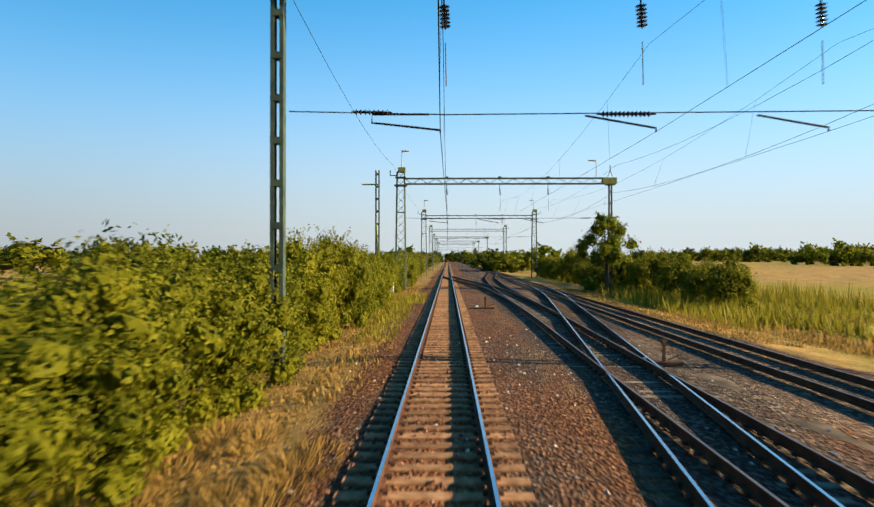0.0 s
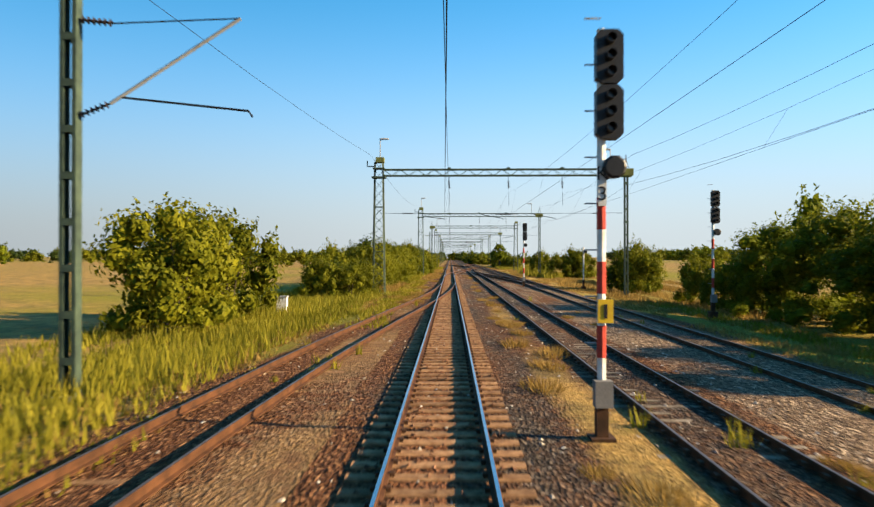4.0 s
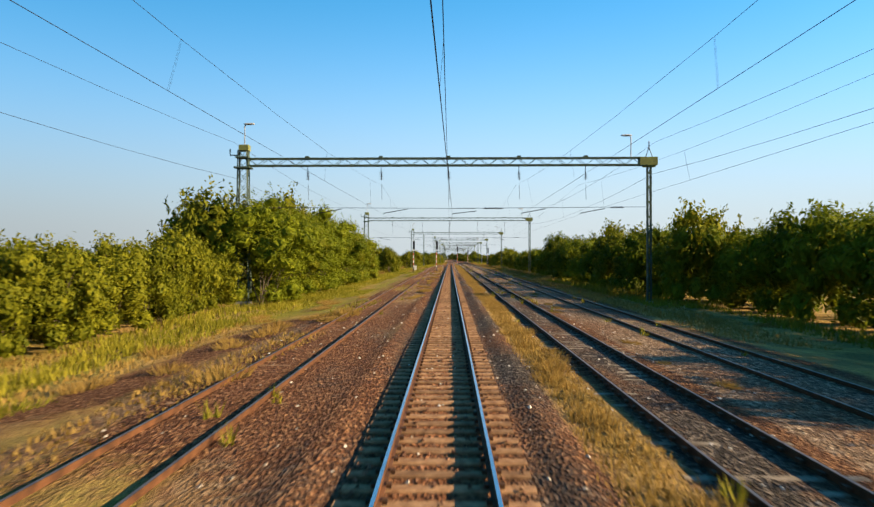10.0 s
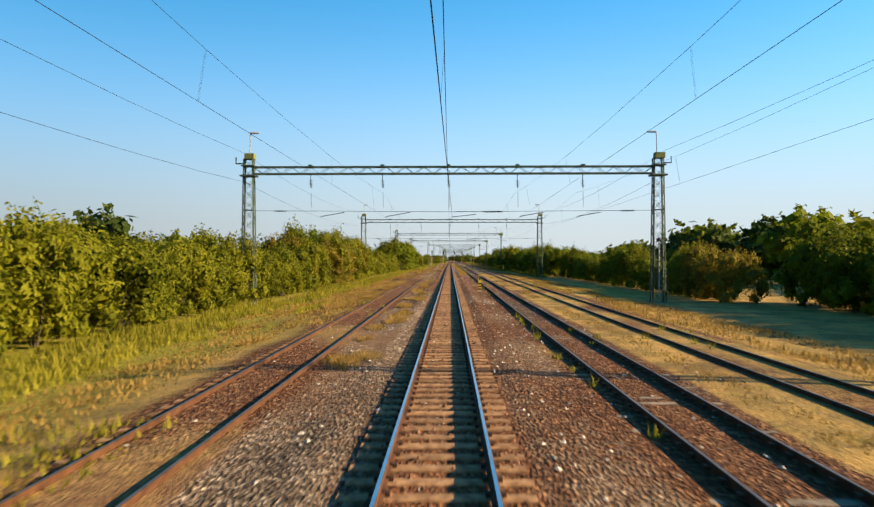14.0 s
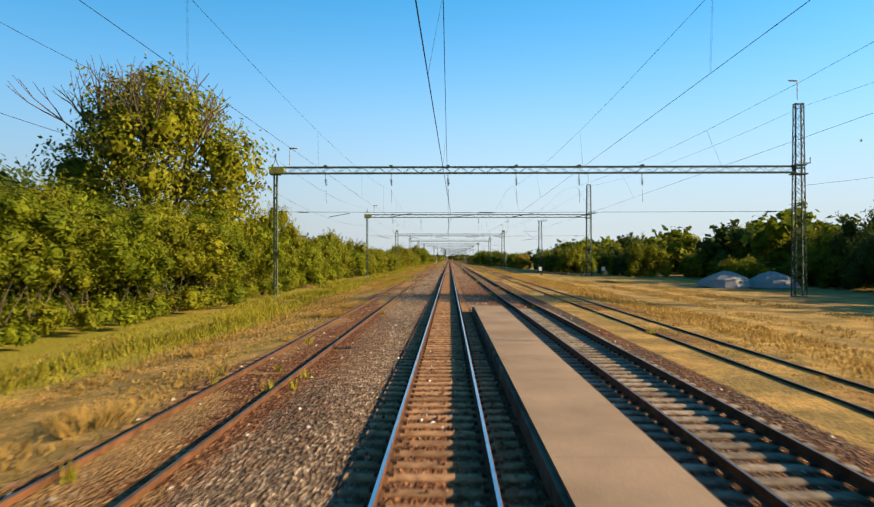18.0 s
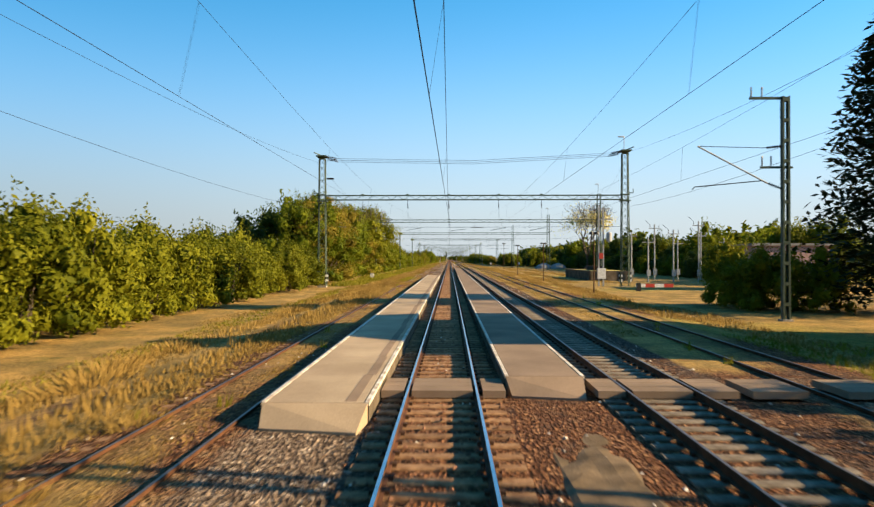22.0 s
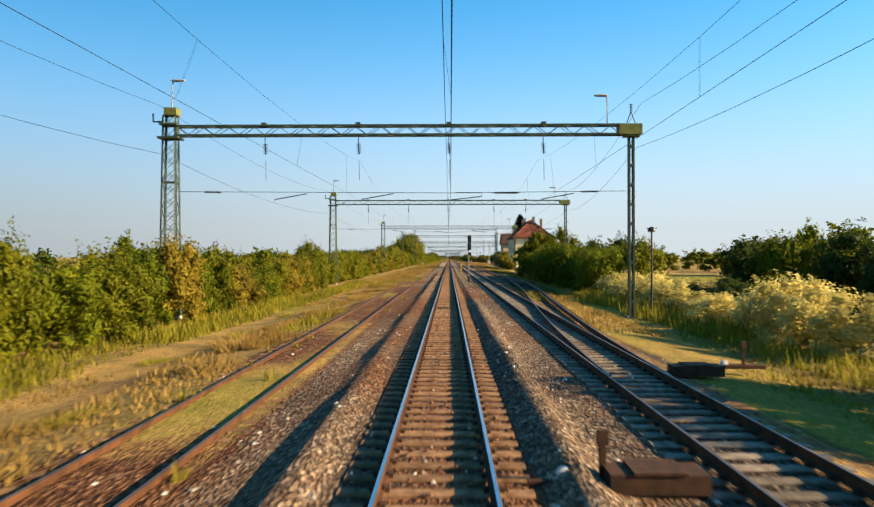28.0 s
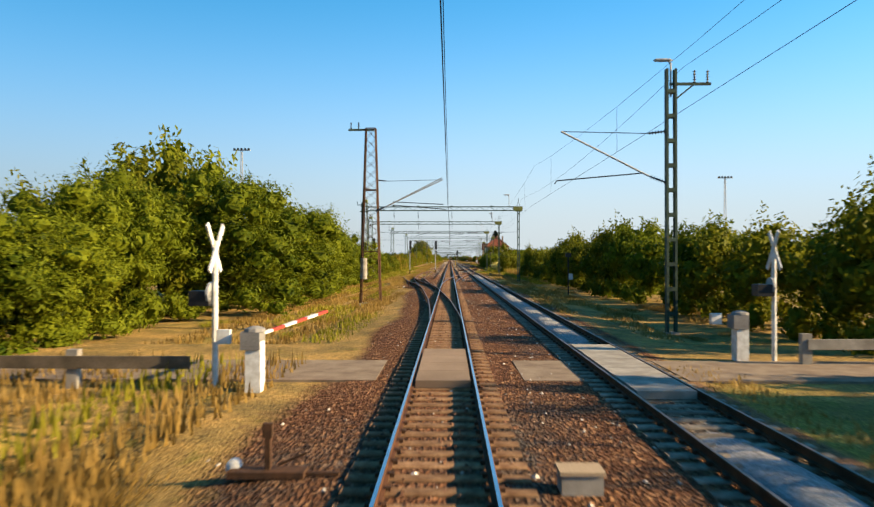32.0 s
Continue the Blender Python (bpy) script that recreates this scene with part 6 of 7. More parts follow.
def crossing_sign(x, y):
    t = thing("crossing_signal", "white post with a cross sign and a hooded warning lamp", "crossing signal", (x, y, 0), "crossing signals", turn=-3)
    part("post", Geo().tube([(0, 0, -0.3), (0, 0, 3.5)], 0.075, 8), M_WHITE, t)
    for s in (-1, 1):
        part("cross_blade", Geo().bar((-0.03 * s, s * 0.42, 2.75), (-0.03 * s, -s * 0.42, 3.9), 0.04, 0.15), M_WHITE, t)
    part("lamp_plate", Geo().lathe([(0.3, -0.03), (0.3, 0.03)], (-0.1, 0, 2.2), 12, "X"), M_GREY, t)
    part("hood", Geo().box((-0.32, 0, 2.1), (0.5, 0.5, 0.36)), M_DARK, t)
    return t


barrier(-4.65, -426.5, 1, 6)
barrier(9.0, -421.4, 1, -8)
crossing_sign(-5.75, -426.1)
crossing_sign(9.95, -421.6)
for x0, x1, y in ((-17.9, -6.3, -426.3), (10.5, 22.1, -422.5)):
    t = thing("road_guard_rail", "low weathered guard rail on concrete posts beside the road", "guard rail", (0, y, 0), "guard rails")
    part("rail", Geo().box(((x0 + x1) / 2, 0, 0.55), (x1 - x0, 0.1, 0.3)), M_STAINED if x0 < 0 else M_CONCRETE, t)
    k = x0
    while k <= x1:
        part("post", Geo().box((k, 0.12, 0.3), (0.28, 0.22, 1.1)), M_CONCRETE, t)
        k += 2.9
for x, y, z in ((54.4, -307.0, 19.0), (-34.6, -330.0, 21.1)):
    t = thing("floodlight_mast", "slender floodlight mast rising behind the trees", "floodlight mast", (x, y, 0), "floodlight masts")
    for s in (-0.35, 0.35):
        part("pole", Geo().tube([(s, 0, -0.4), (s * 0.3, 0, z)], 0.07, 6), M_GREY, t)
    part("crosshead", Geo().box((0, 0, z), (2.9, 0.2, 0.16)), M_GREY, t)
    for k in range(5):
        part("lamp_head", Geo().box((-1.2 + 0.6 * k, -0.1, z + 0.18), (0.3, 0.25, 0.25)), M_DARK, t)

# ---- switch yard beside the station ----
for i in range(8):
    x, y = 28.5 + (i % 4) * 3.6, 50 + (i // 4) * 9
    t = thing("switchgear_pole", "slim pole with angled switch horns and insulators", "switchgear pole", (x, y, 0), "switchgear poles")
    hh = 6.0 + (i % 3) * 1.2
    part("pole", Geo().tube([(0, 0, -0.3), (0, 0, hh)], 0.11, 6), M_GREY, t)
    part("crossarm", Geo().box((0, 0, hh - 0.6), (1.7, 0.12, 0.12)), M_GREY, t)
    for s in (-0.7, 0, 0.7):
        insulator("insulator", t, (s, 0, hh - 0.5), (s, 0, hh), 0.08, 4)
    part("horn", Geo().bar((-0.7, 0, hh), (-1.5, 0, hh + 0.7), 0.04), M_WIRE, t)
    part("cabinet", Geo().box((0, -0.25, 1.0), (0.5, 0.35, 0.9)), M_GREY, t)
t = thing("transformer_mast", "twin-post mast with a transformer, warning plate and white cabinet", "transformer mast", (19.0, 37.5, 0))
for s in (-0.28, 0.28):
    part("post", Geo().box((s, 0, 4.6), (0.16, 0.2, 10.0)), M_GREY, t)
part("crossarm", Geo().box((0.6, 0, 8.0), (1.6, 0.14, 0.14)).box((0.5, 0, 9.3), (1.2, 0.14, 0.14)), M_GREY, t)
part("transformer", Geo().lathe([(0.3, 5.2), (0.34, 5.3), (0.34, 6.2), (0.2, 6.4)], (1.0, 0, 0), 12), M_GREY, t)
part("warning_plate", Geo().box((0, -0.13, 3.4), (0.5, 0.03, 0.7)), M_RED, t, "red and white warning plate")
part("cabinet", Geo().box((0, -0.2, 1.2), (1.0, 0.5, 1.3)), M_WHITE, t)
t = thing("trackside_barrier", "low red and white barrier board in the grass", "barrier board", (18.5, 18.0, 0))
for k in range(4):
    part("board", Geo().box((k * 0.9, 0, 0.45), (0.9, 0.08, 0.35)), M_RED if k % 2 else M_WHITE, t)
part("post", Geo().box((-0.2, 0, 0.3), (0.4, 0.3, 0.8)), M_DARK, t)
for i, (x, y, r) in enumerate(((33.0, 190, 3.4), (37.5, 188, 3.0))):
    g = Geo().lathe([(r, -0.3), (r * 0.8, 0.5), (r * 0.45, 1.1), (r * 0.1, 1.45)], n=16)
    g.v = [(v[0] + 0.25 * noise.noise(Vector(v) * 1.3 + Vector((i, 0, 0))), v[1], v[2] + 0.2 * noise.noise(Vector(v) * 1.7)) for v in g.v]
    tagged(part("gravel_heap", g, M_GRAVEL), "heap of grey gravel lying in the grass", "gravel heap").location = (x, y, 0)
for x, y in ((1.9, 806.5), (2.4, 806.8), (2.6, 655.0), (1.95, -345.5), (-1.9, -318.0), (-2.2, 640.0)):
    g = Geo().lathe([(0.25, -0.1), (0.3, 0.05), (0.15, 0.17)], n=7)
    tagged(part("stone_block", g, M_CONCRETE), "pale broken concrete block lying in the ballast", "stone", "loose blocks").location = (x, y, 0)

t = thing("ground_rail", "rusty pipe rail on low posts with white end boards", "barrier rail", (0, 238, 0))
part("pipe", Geo().tube([(17.5, 0, 0.3), (29, 0, 0.3)], 0.09, 6), M_RUST, t)
for x in (17.6, 21.4, 25.2, 28.8):
    part("post", Geo().box((x, 0.1, 0.1), (0.14, 0.14, 0.7)), M_RUST, t)
for x in (17.3, 29.2):
    part("end_board", Geo().box((x, -0.1, 1.0), (0.6, 0.05, 0.75)), M_WHITE, t, "white board")
    part("post", Geo().box((x, 0, 0.4), (0.1, 0.1, 1.3)), M_DARK, t)


# ---- plants ----
def leaf_quad(g, c, n, size, rng, long=1.0):
    """A bent leaf spray: one folded four-cornered face."""
    up = Vector((rng.uniform(-1, 1), rng.uniform(-1, 1), rng.uniform(-1.4, 0.3)))
    u = up - n * up.dot(n)
    if u.length < 0.05:
        u = n.cross(Vector((1, 0, 0.3)))
    u.normalize()
    w = n.cross(u)
    a, b = size * long * rng.uniform(0.75, 1.25), size * rng.uniform(0.45, 0.75) / long ** 0.5
    g.add([c - u * a, c - w * b - n * size * 0.12, c + u * a - n * size * 0.3, c + w * b - n * size * 0.12], [(0, 1, 2, 3)])


def ball_template():
    bm = bmesh.new()
    bmesh.ops.create_icosphere(bm, subdivisions=2, radius=1.0)
    out = [v.co.copy() for v in bm.verts], [tuple(v.index for v in f.verts) for f in bm.faces]
    bm.free()
    return out


BALL_V, BALL_F = ball_template()


def leafage(seed, lobes, leaves, size, long=1.0, shoots=0, inner=0.47, floor=0.05, ragged=0.5):
    """Boughs of leaves: every bough (centre, radius) is a rough mass of shaded inner leaves under a coat of leaf sprays."""
    rng = random.Random(seed)
    g = Geo()
    total = sum(r * r for c, r in lobes)
    for c, r in lobes:
        off = Vector((rng.uniform(0, 50), rng.uniform(0, 50), 0))
        vs = [c + v * r * inner * (0.9 + 0.55 * noise.noise(v * 1.8 + off)) for v in BALL_V]
        g.add([(v.x, v.y, max(v.z, floor)) for v in vs], BALL_F)
        for _ in range(30):
            e = Vector((rng.gauss(0, 1), rng.gauss(0, 1), rng.gauss(0.1, 1))).normalized()
            p = c + e * r * rng.uniform(0.4, 0.68)
            if p.z > floor:
                leaf_quad(g, p, (e + Vector((rng.uniform(-1, 1), rng.uniform(-1, 1), rng.uniform(-1, 1))) * 0.6).normalized(), min(size * 2.0, r * 0.3), rng, long)
        others = [(o, q) for o, q in lobes if o is not c and (o - c).length < q + r]
        want, tries = leaves * r * r / total, 0
        made = 0
        while made < want and tries < want * 3:
            tries += 1
            e = Vector((rng.gauss(0, 1), rng.gauss(0, 1), rng.gauss(0.25, 1))).normalized()
            lump = 0.86 + 0.5 * noise.noise(e * 2.3 + off)
            p = c + e * r * lump * (1.0 - 0.35 * rng.random() ** 1.6 + (0.3 * rng.random() if rng.random() < ragged * 0.3 else 0))
            if p.z < floor or any((p - o).length < q * 0.72 for o, q in others):
                continue
            n = (e + Vector((rng.uniform(-1, 1), rng.uniform(-1, 1), rng.uniform(-0.5, 0.9))) * 0.62).normalized()
            leaf_quad(g, p, n, size * rng.uniform(0.65, 1.35), rng, long)
            made += 1
    tops = sorted(lobes, key=lambda q: -(q[0].z + q[1]))[:max(3, len(lobes) // 2)]
    for k in range(shoots):
        c, r = tops[k % len(tops)]
        d = Vector((rng.uniform(-0.8, 0.8), rng.uniform(-0.8, 0.8), 1)).normalized()
        length = r * rng.uniform(0.25, 0.6)
        for j in range(11):
            p = c + d * (r * 0.85 + length * j / 10) + Vector((rng.uniform(-1, 1), rng.uniform(-1, 1), rng.uniform(-1, 1))) * (0.16 - 0.009 * j) * (0.6 + r * 0.5)
            leaf_quad(g, p, Vector((rng.uniform(-1, 1), rng.uniform(-1, 1), 0.6)).normalized(), size * rng.uniform(0.7, 1.1), rng, long)
    return g


def boughs(seed, rx, ry, rz, zc, count, skirt=0, low=0.3, high=0.46, tight=0.6):
    """Centres and radii of boughs that fill an uneven ellipsoid, with some that hang to the ground."""
    rng = random.Random(seed * 13 + 5)
    out = [(Vector((0, 0, zc)), min(rx, rz) * 0.55)]
    off = Vector((seed * 3.1, seed * 1.7, 0))
    for k in range(count):
        z = 1 - 1.6 * (k + 0.5) / count
        a = 2.4 * k + rng.uniform(-0.5, 0.5)
        q = math.sqrt(max(0.0, 1 - z * z))
        d = Vector((math.cos(a) * q, math.sin(a) * q, z))
        f = tight * (1.0 + 0.55 * noise.noise(d * 1.6 + off)) * rng.uniform(0.85, 1.15)
        out.append((Vector((d.x * rx * f, d.y * ry * f, zc + d.z * rz * f)), rx * rng.uniform(low, high)))
    for k in range(skirt):
        a = 6.28 * k / skirt + rng.uniform(-0.4, 0.4)
        r = rx * rng.uniform(0.2, 0.34)
        out.append((Vector((math.cos(a) * rx * 0.7, math.sin(a) * ry * 0.7, r * rng.uniform(0.4, 1.2))), r))
    return out


def stems(seed, h, spread, count, r):
    rng = random.Random(seed + 50)
    g = Geo()
    for _ in range(count):
        a, s = rng.uniform(0, 6.28), rng.uniform(0.2, 1.0) * spread
        tip = Vector((math.cos(a) * s, math.sin(a) * s, h * rng.uniform(0.7, 1.0)))
        mid = tip * 0.45 + Vector((rng.uniform(-0.2, 0.2), rng.uniform(-0.2, 0.2), 0))
        g.tube([(0, 0, -0.5), mid, tip], r, 5, r * 0.25)
    return g


def limbs(g, p, d, length, r, depth, rng):
    """A limb that forks, thinner at every fork."""
    q = p + d * length
    mid = (p + q) / 2 + Vector((rng.uniform(-1, 1), rng.uniform(-1, 1), 0)) * length * 0.06
    g.tube([p, mid, q], r, 6 if depth > 2 else 4, r * 0.62)
    ends = [q]
    if depth:
        for _ in range(3 if depth > 1 else 2):
            nd = (d + Vector((rng.uniform(-1, 1), rng.uniform(-1, 1), rng.uniform(-0.25, 0.7))) * 0.62).normalized()
            ends += limbs(g, q, nd, length * rng.uniform(0.6, 0.82), r * 0.6, depth - 1, rng)
    return ends


SHRUB_LEAF = (L_SHRUB, L_ROBINIA, L_SHRUB, L_ROBINIA, L_AUTUMN, L_SHRUB, L_PALE)
SHRUB_MESH = []
for k in range(7):
    cm = leafage(k + 1, boughs(k + 1, 2.5, 2.6, 2.45, 2.1, 15, 7), 3500, 0.092, 1.5 if k in (1, 3) else 1.1, 9).mesh("foliage", SHRUB_LEAF[k])
    sm = stems(k, 3.4, 1.6, 6, 0.05).mesh("stem", M_BARK)
    SHRUB_MESH.append((cm, sm))
FINE_MESH = {k: leafage(k + 1, boughs(k + 1, 2.5, 2.6, 2.45, 2.1, 17, 9), 4800, 0.068, 1.5 if k == 1 else 1.1, 12).mesh("foliage", SHRUB_LEAF[k]) for k in (0, 1, 2, 4, 5)}
BACK_MESH = [leafage(20 + k, boughs(20 + k, 2.9, 3.1, 2.7, 2.2, 15, 6), 2300, 0.1, 1.3, 6).mesh("foliage", (L_SHRUB, L_ROBINIA, L_DARK, L_SHRUB)[k]) for k in range(4)]
HIGH_MESH = [leafage(40 + k, boughs(40 + k, 3.3, 3.4, 4.1, 4.1, 26, 9, 0.24, 0.42, 0.66), 6200, 0.08, (1.6, 1.5, 1.1, 1.2)[k], 18).mesh("foliage", (L_ROBINIA, L_ROBINIA, L_SHRUB, L_AUTUMN)[k]) for k in range(4)]
HIGH_KIND = (2, 0, 2, 1, 3, 2, 2)
WOOD_MESH = [leafage(30 + k, boughs(30 + k, 2.9, 3.1, 2.7, 2.3, 8, 3), 360, 0.24, 1.0, 3).mesh("foliage", (L_SHRUB, L_ROBINIA, L_DARK)[k]) for k in range(3)]


def shrub(kind, x, y, s, sz, turn, label, high=False):
    t = thing("shrub", label, "shrub", (x, y, -0.35), "lineside shrubs")
    t.matrix_basis = pose(x, y, -0.35, 0, 0, turn) @ Matrix.Diagonal((s, s, sz, 1))
    cm, sm = SHRUB_MESH[kind]
    if high:
        cm = HIGH_MESH[HIGH_KIND[kind]]
    elif abs(x) < 9.5 and kind in FINE_MESH:
        cm = FINE_MESH[kind]
    part("stem", sm, None, t)
    part("foliage", cm, None, t)
    return t


LABELS = ("dense olive-green shrub in the lineside hedge", "feathery green robinia shrub beside the line", "bushy yellow-green shrub with uneven outline", "young robinia thicket with bright green leaves", "shrub turning brown and yellow", "broad olive-green bush at the edge of the grass", "low bush covered with pale creamy flowers")
RNG = random.Random(11)
thicket = thing("thicket", "dense belt of bushes and young trees behind the hedge", "thicket", kind="stuff")
# side, inner edge, y from, y to, height, rows, kinds
BELTS = [
    (-1, 4.9, 771, 806, 5.0, 2, (0, 1, 2)), (-1, 4.9, 806, 902, 3.6, 2, (0, 2, 1, 5)), (-1, 6.6, 905, 1010, 4.2, 1, (0, 1)), (-1, 6.3, 736, 770, 4.6, 2, (0, 2, 5)), (-1, 7.4, 706, 718, 3.3, 2, (0, 2, 5)), (-1, 6.7, 718, 737, 4.5, 2, (0, 2, 5)),
    (-1, 12.0, 678, 690, 5.8, 1, (0, 5)), (-1, 12.5, 640, 652, 4.6, 1, (2,)), (-1, 12.8, 574, 581, 5.2, 1, (5,)), (-1, 15.5, 588, 640, 2.6, 1, (0, 2)), (-1, 15.2, 545, 556, 5.5, 1, (1,)),
    (-1, 13.8, 470, 536, 8.6, 3, (1, 3, 0)), (-1, 15.6, 395, 424, 5.3, 3, (2, 0, 5)), (-1, 15.6, 424, 468, 4.0, 3, (0, 2, 5)), (-1, 15.7, 318, 354, 5.0, 3, (2, 0, 4)), (-1, 15.6, 354, 386, 7.2, 3, (4, 2, 0)), (-1, 15.7, 386, 395, 5.0, 2, (2, 0)), (-1, 16.2, 240, 318, 4.8, 2, (0, 5, 2)),
    (-1, 17.4, 182, 240, 6.0, 2, (1, 0)), (-1, 17.4, 120, 182, 7.4, 3, (1, 3, 0)), (-1, 17.6, 44, 120, 12.0, 4, (3, 4, 1, 0)), (-1, 17.2, -10, 42, 5.2, 3, (0, 5, 2)),
    (-1, 16.8, -52, -10, 5.6, 2, (0, 2)), (-1, 16.6, -84, -52, 7.0, 2, (4, 0, 2)), (-1, 16.6, -110, -84, 5.0, 2, (0, 4, 2)), (-1, 16.5, -165, -110, 4.4, 3, (4, 0, 5)), (-1, 15.6, -205, -165, 4.0, 2, (0, 2)),
    (-1, 14.4, -265, -205, 3.5, 2, (2, 1, 4, 0)), (-1, 14.8, -320, -265, 3.1, 2, (2, 3, 5)), (-1, 15.6, -325, -320, 3.6, 2, (1, 0)), (-1, 13.0, -368, -325, 6.4, 2, (1, 3)), (-1, 12.5, -402, -368, 9.6, 3, (1, 3)), (-1, 15.5, -470, -400, 6.9, 3, (1, 3)),
    (1, 17.5, 845, 930, 3.6, 1, (0, 2)), (1, 16.2, 784, 789, 4.8, 1, (2,)), (1, 16.8, 763, 768, 4.9, 2, (0, 5)), (1, 20.5, 763, 768, 4.9, 1, (5,)), (1, 17.6, 714, 724, 4.6, 1, (2,)), (1, 22.0, 728, 748, 2.6, 1, (0, 2)), (1, 17.6, 690, 702, 3.4, 1, (0,)), (1, 17.6, 662, 692, 6.8, 2, (1, 0)),
    (1, 19.5, 612, 660, 4.0, 1, (2, 0)), (1, 18.6, 555, 610, 5.4, 1, (1, 3, 0)), (1, 17.4, 470, 555, 6.2, 2, (3, 1, 0)), (1, 19.4, 400, 470, 6.0, 1, (2, 3)), (1, 22.0, 330, 400, 4.2, 1, (2, 0, 1)),
    (1, 21.5, 318, 332, 4.0, 1, (2, 4)), (1, 26.0, 262, 318, 5.0, 2, (2, 0)), (1, 34.0, 236, 262, 5.2, 2, (0, 2)), (1, 44.0, 40, 240, 8.0, 2, (1, 3)),
    (1, 36.0, 190, 200, 3.0, 1, (2,)), (1, 19.4, -3.5, 4, 4.3, 2, (0,)), (1, 19.4, -50, -34, 5.6, 1, (0, 4)), (1, 23.5, -52, -36, 6.2, 1, (5, 0)), (1, 18.0, -140, -120, 8.8, 2, (3, 0)), (1, 17.6, -128, -118, 5.0, 1, (3, 0)), (1, 18.0, -165, -140, 4.6, 2, (3, 0)), (1, 13.2, -222, -165, 5.0, 2, (1, 3)), (1, 13.4, -262, -224, 2.1, 2, (6,)),
    (1, 25.0, -300, -225, 4.6, 2, (2, 3)), (1, 13.2, -275, -265, 5.6, 1, (5,)), (1, 15.0, -345, -300, 4.2, 2, (1, 0, 2)), (1, 15.0, -420, -345, 6.1, 1, (3, 2)), (1, 18.0, -470, -425, 5.2, 1, (0, 3)),
]
COUNT = 0
FAR_BELTS = {(1, 44.0), (1, 34.0), (1, 36.0), (1, 26.0), (-1, 6.6), (1, 17.5), (1, 20.5), (1, 25.0)}
for side, edge, y0, y1, h, rows, kinds in BELTS:
    high = h > 6.3
    s = max(0.8, min(1.3, h / 8.2)) * 1.2 if high else max(0.75, min(1.75, h / 4.6))
    for row in range(min(rows, 2)):
        y = y0 + (1.2 * s if row == 0 else RNG.uniform(0, 3) * s)
        while y < y1 - 0.6 * s:
            k = kinds[RNG.randrange(len(kinds))]
            f = 0.97 + (0.7 if y < -200 else 0.42) * noise.noise(Vector((side * 7.0, y * 0.075, row * 2.0))) + RNG.uniform(-0.14, 0.14)
            sz = h / (8.2 if high and not row else 4.1) * f * (1.0 - 0.06 * row)
            x = side * (edge + s * (1.3 + 3.4 * row) + RNG.uniform(-0.5, 0.9) * s)
            if row == 0 and COUNT < 300 and (side, edge) not in FAR_BELTS:
                shrub(k, x, y, s * RNG.uniform(0.85, 1.12), sz, RNG.uniform(0, 360), LABELS[k], high)
                COUNT += 1
            else:
                near = HIGH_MESH[HIGH_KIND[k]] if high else SHRUB_MESH[k][0]
                ob = part("foliage", near if not row and abs(x) < 24 else BACK_MESH[RNG.randrange(4)], None, thicket)
                ob.matrix_basis = pose(x, y, -0.45, 0, 0, RNG.uniform(0, 360)) @ Matrix.Diagonal((s * 1.3, s * 1.3, sz * 0.98, 1) if high and row else (s, s, sz * 0.98, 1))
            gap = 1.45 if side > 0 and y > 470 else 1.35 if side < 0 and -320 < y < -205 else 1.3 if side > 0 and y < -225 else 1.0
            y += gap * ((2.9 if h < 6.3 else 3.2) if row == 0 else 6.2 if high else 5.6) * s * RNG.uniform(0.75, 1.2)


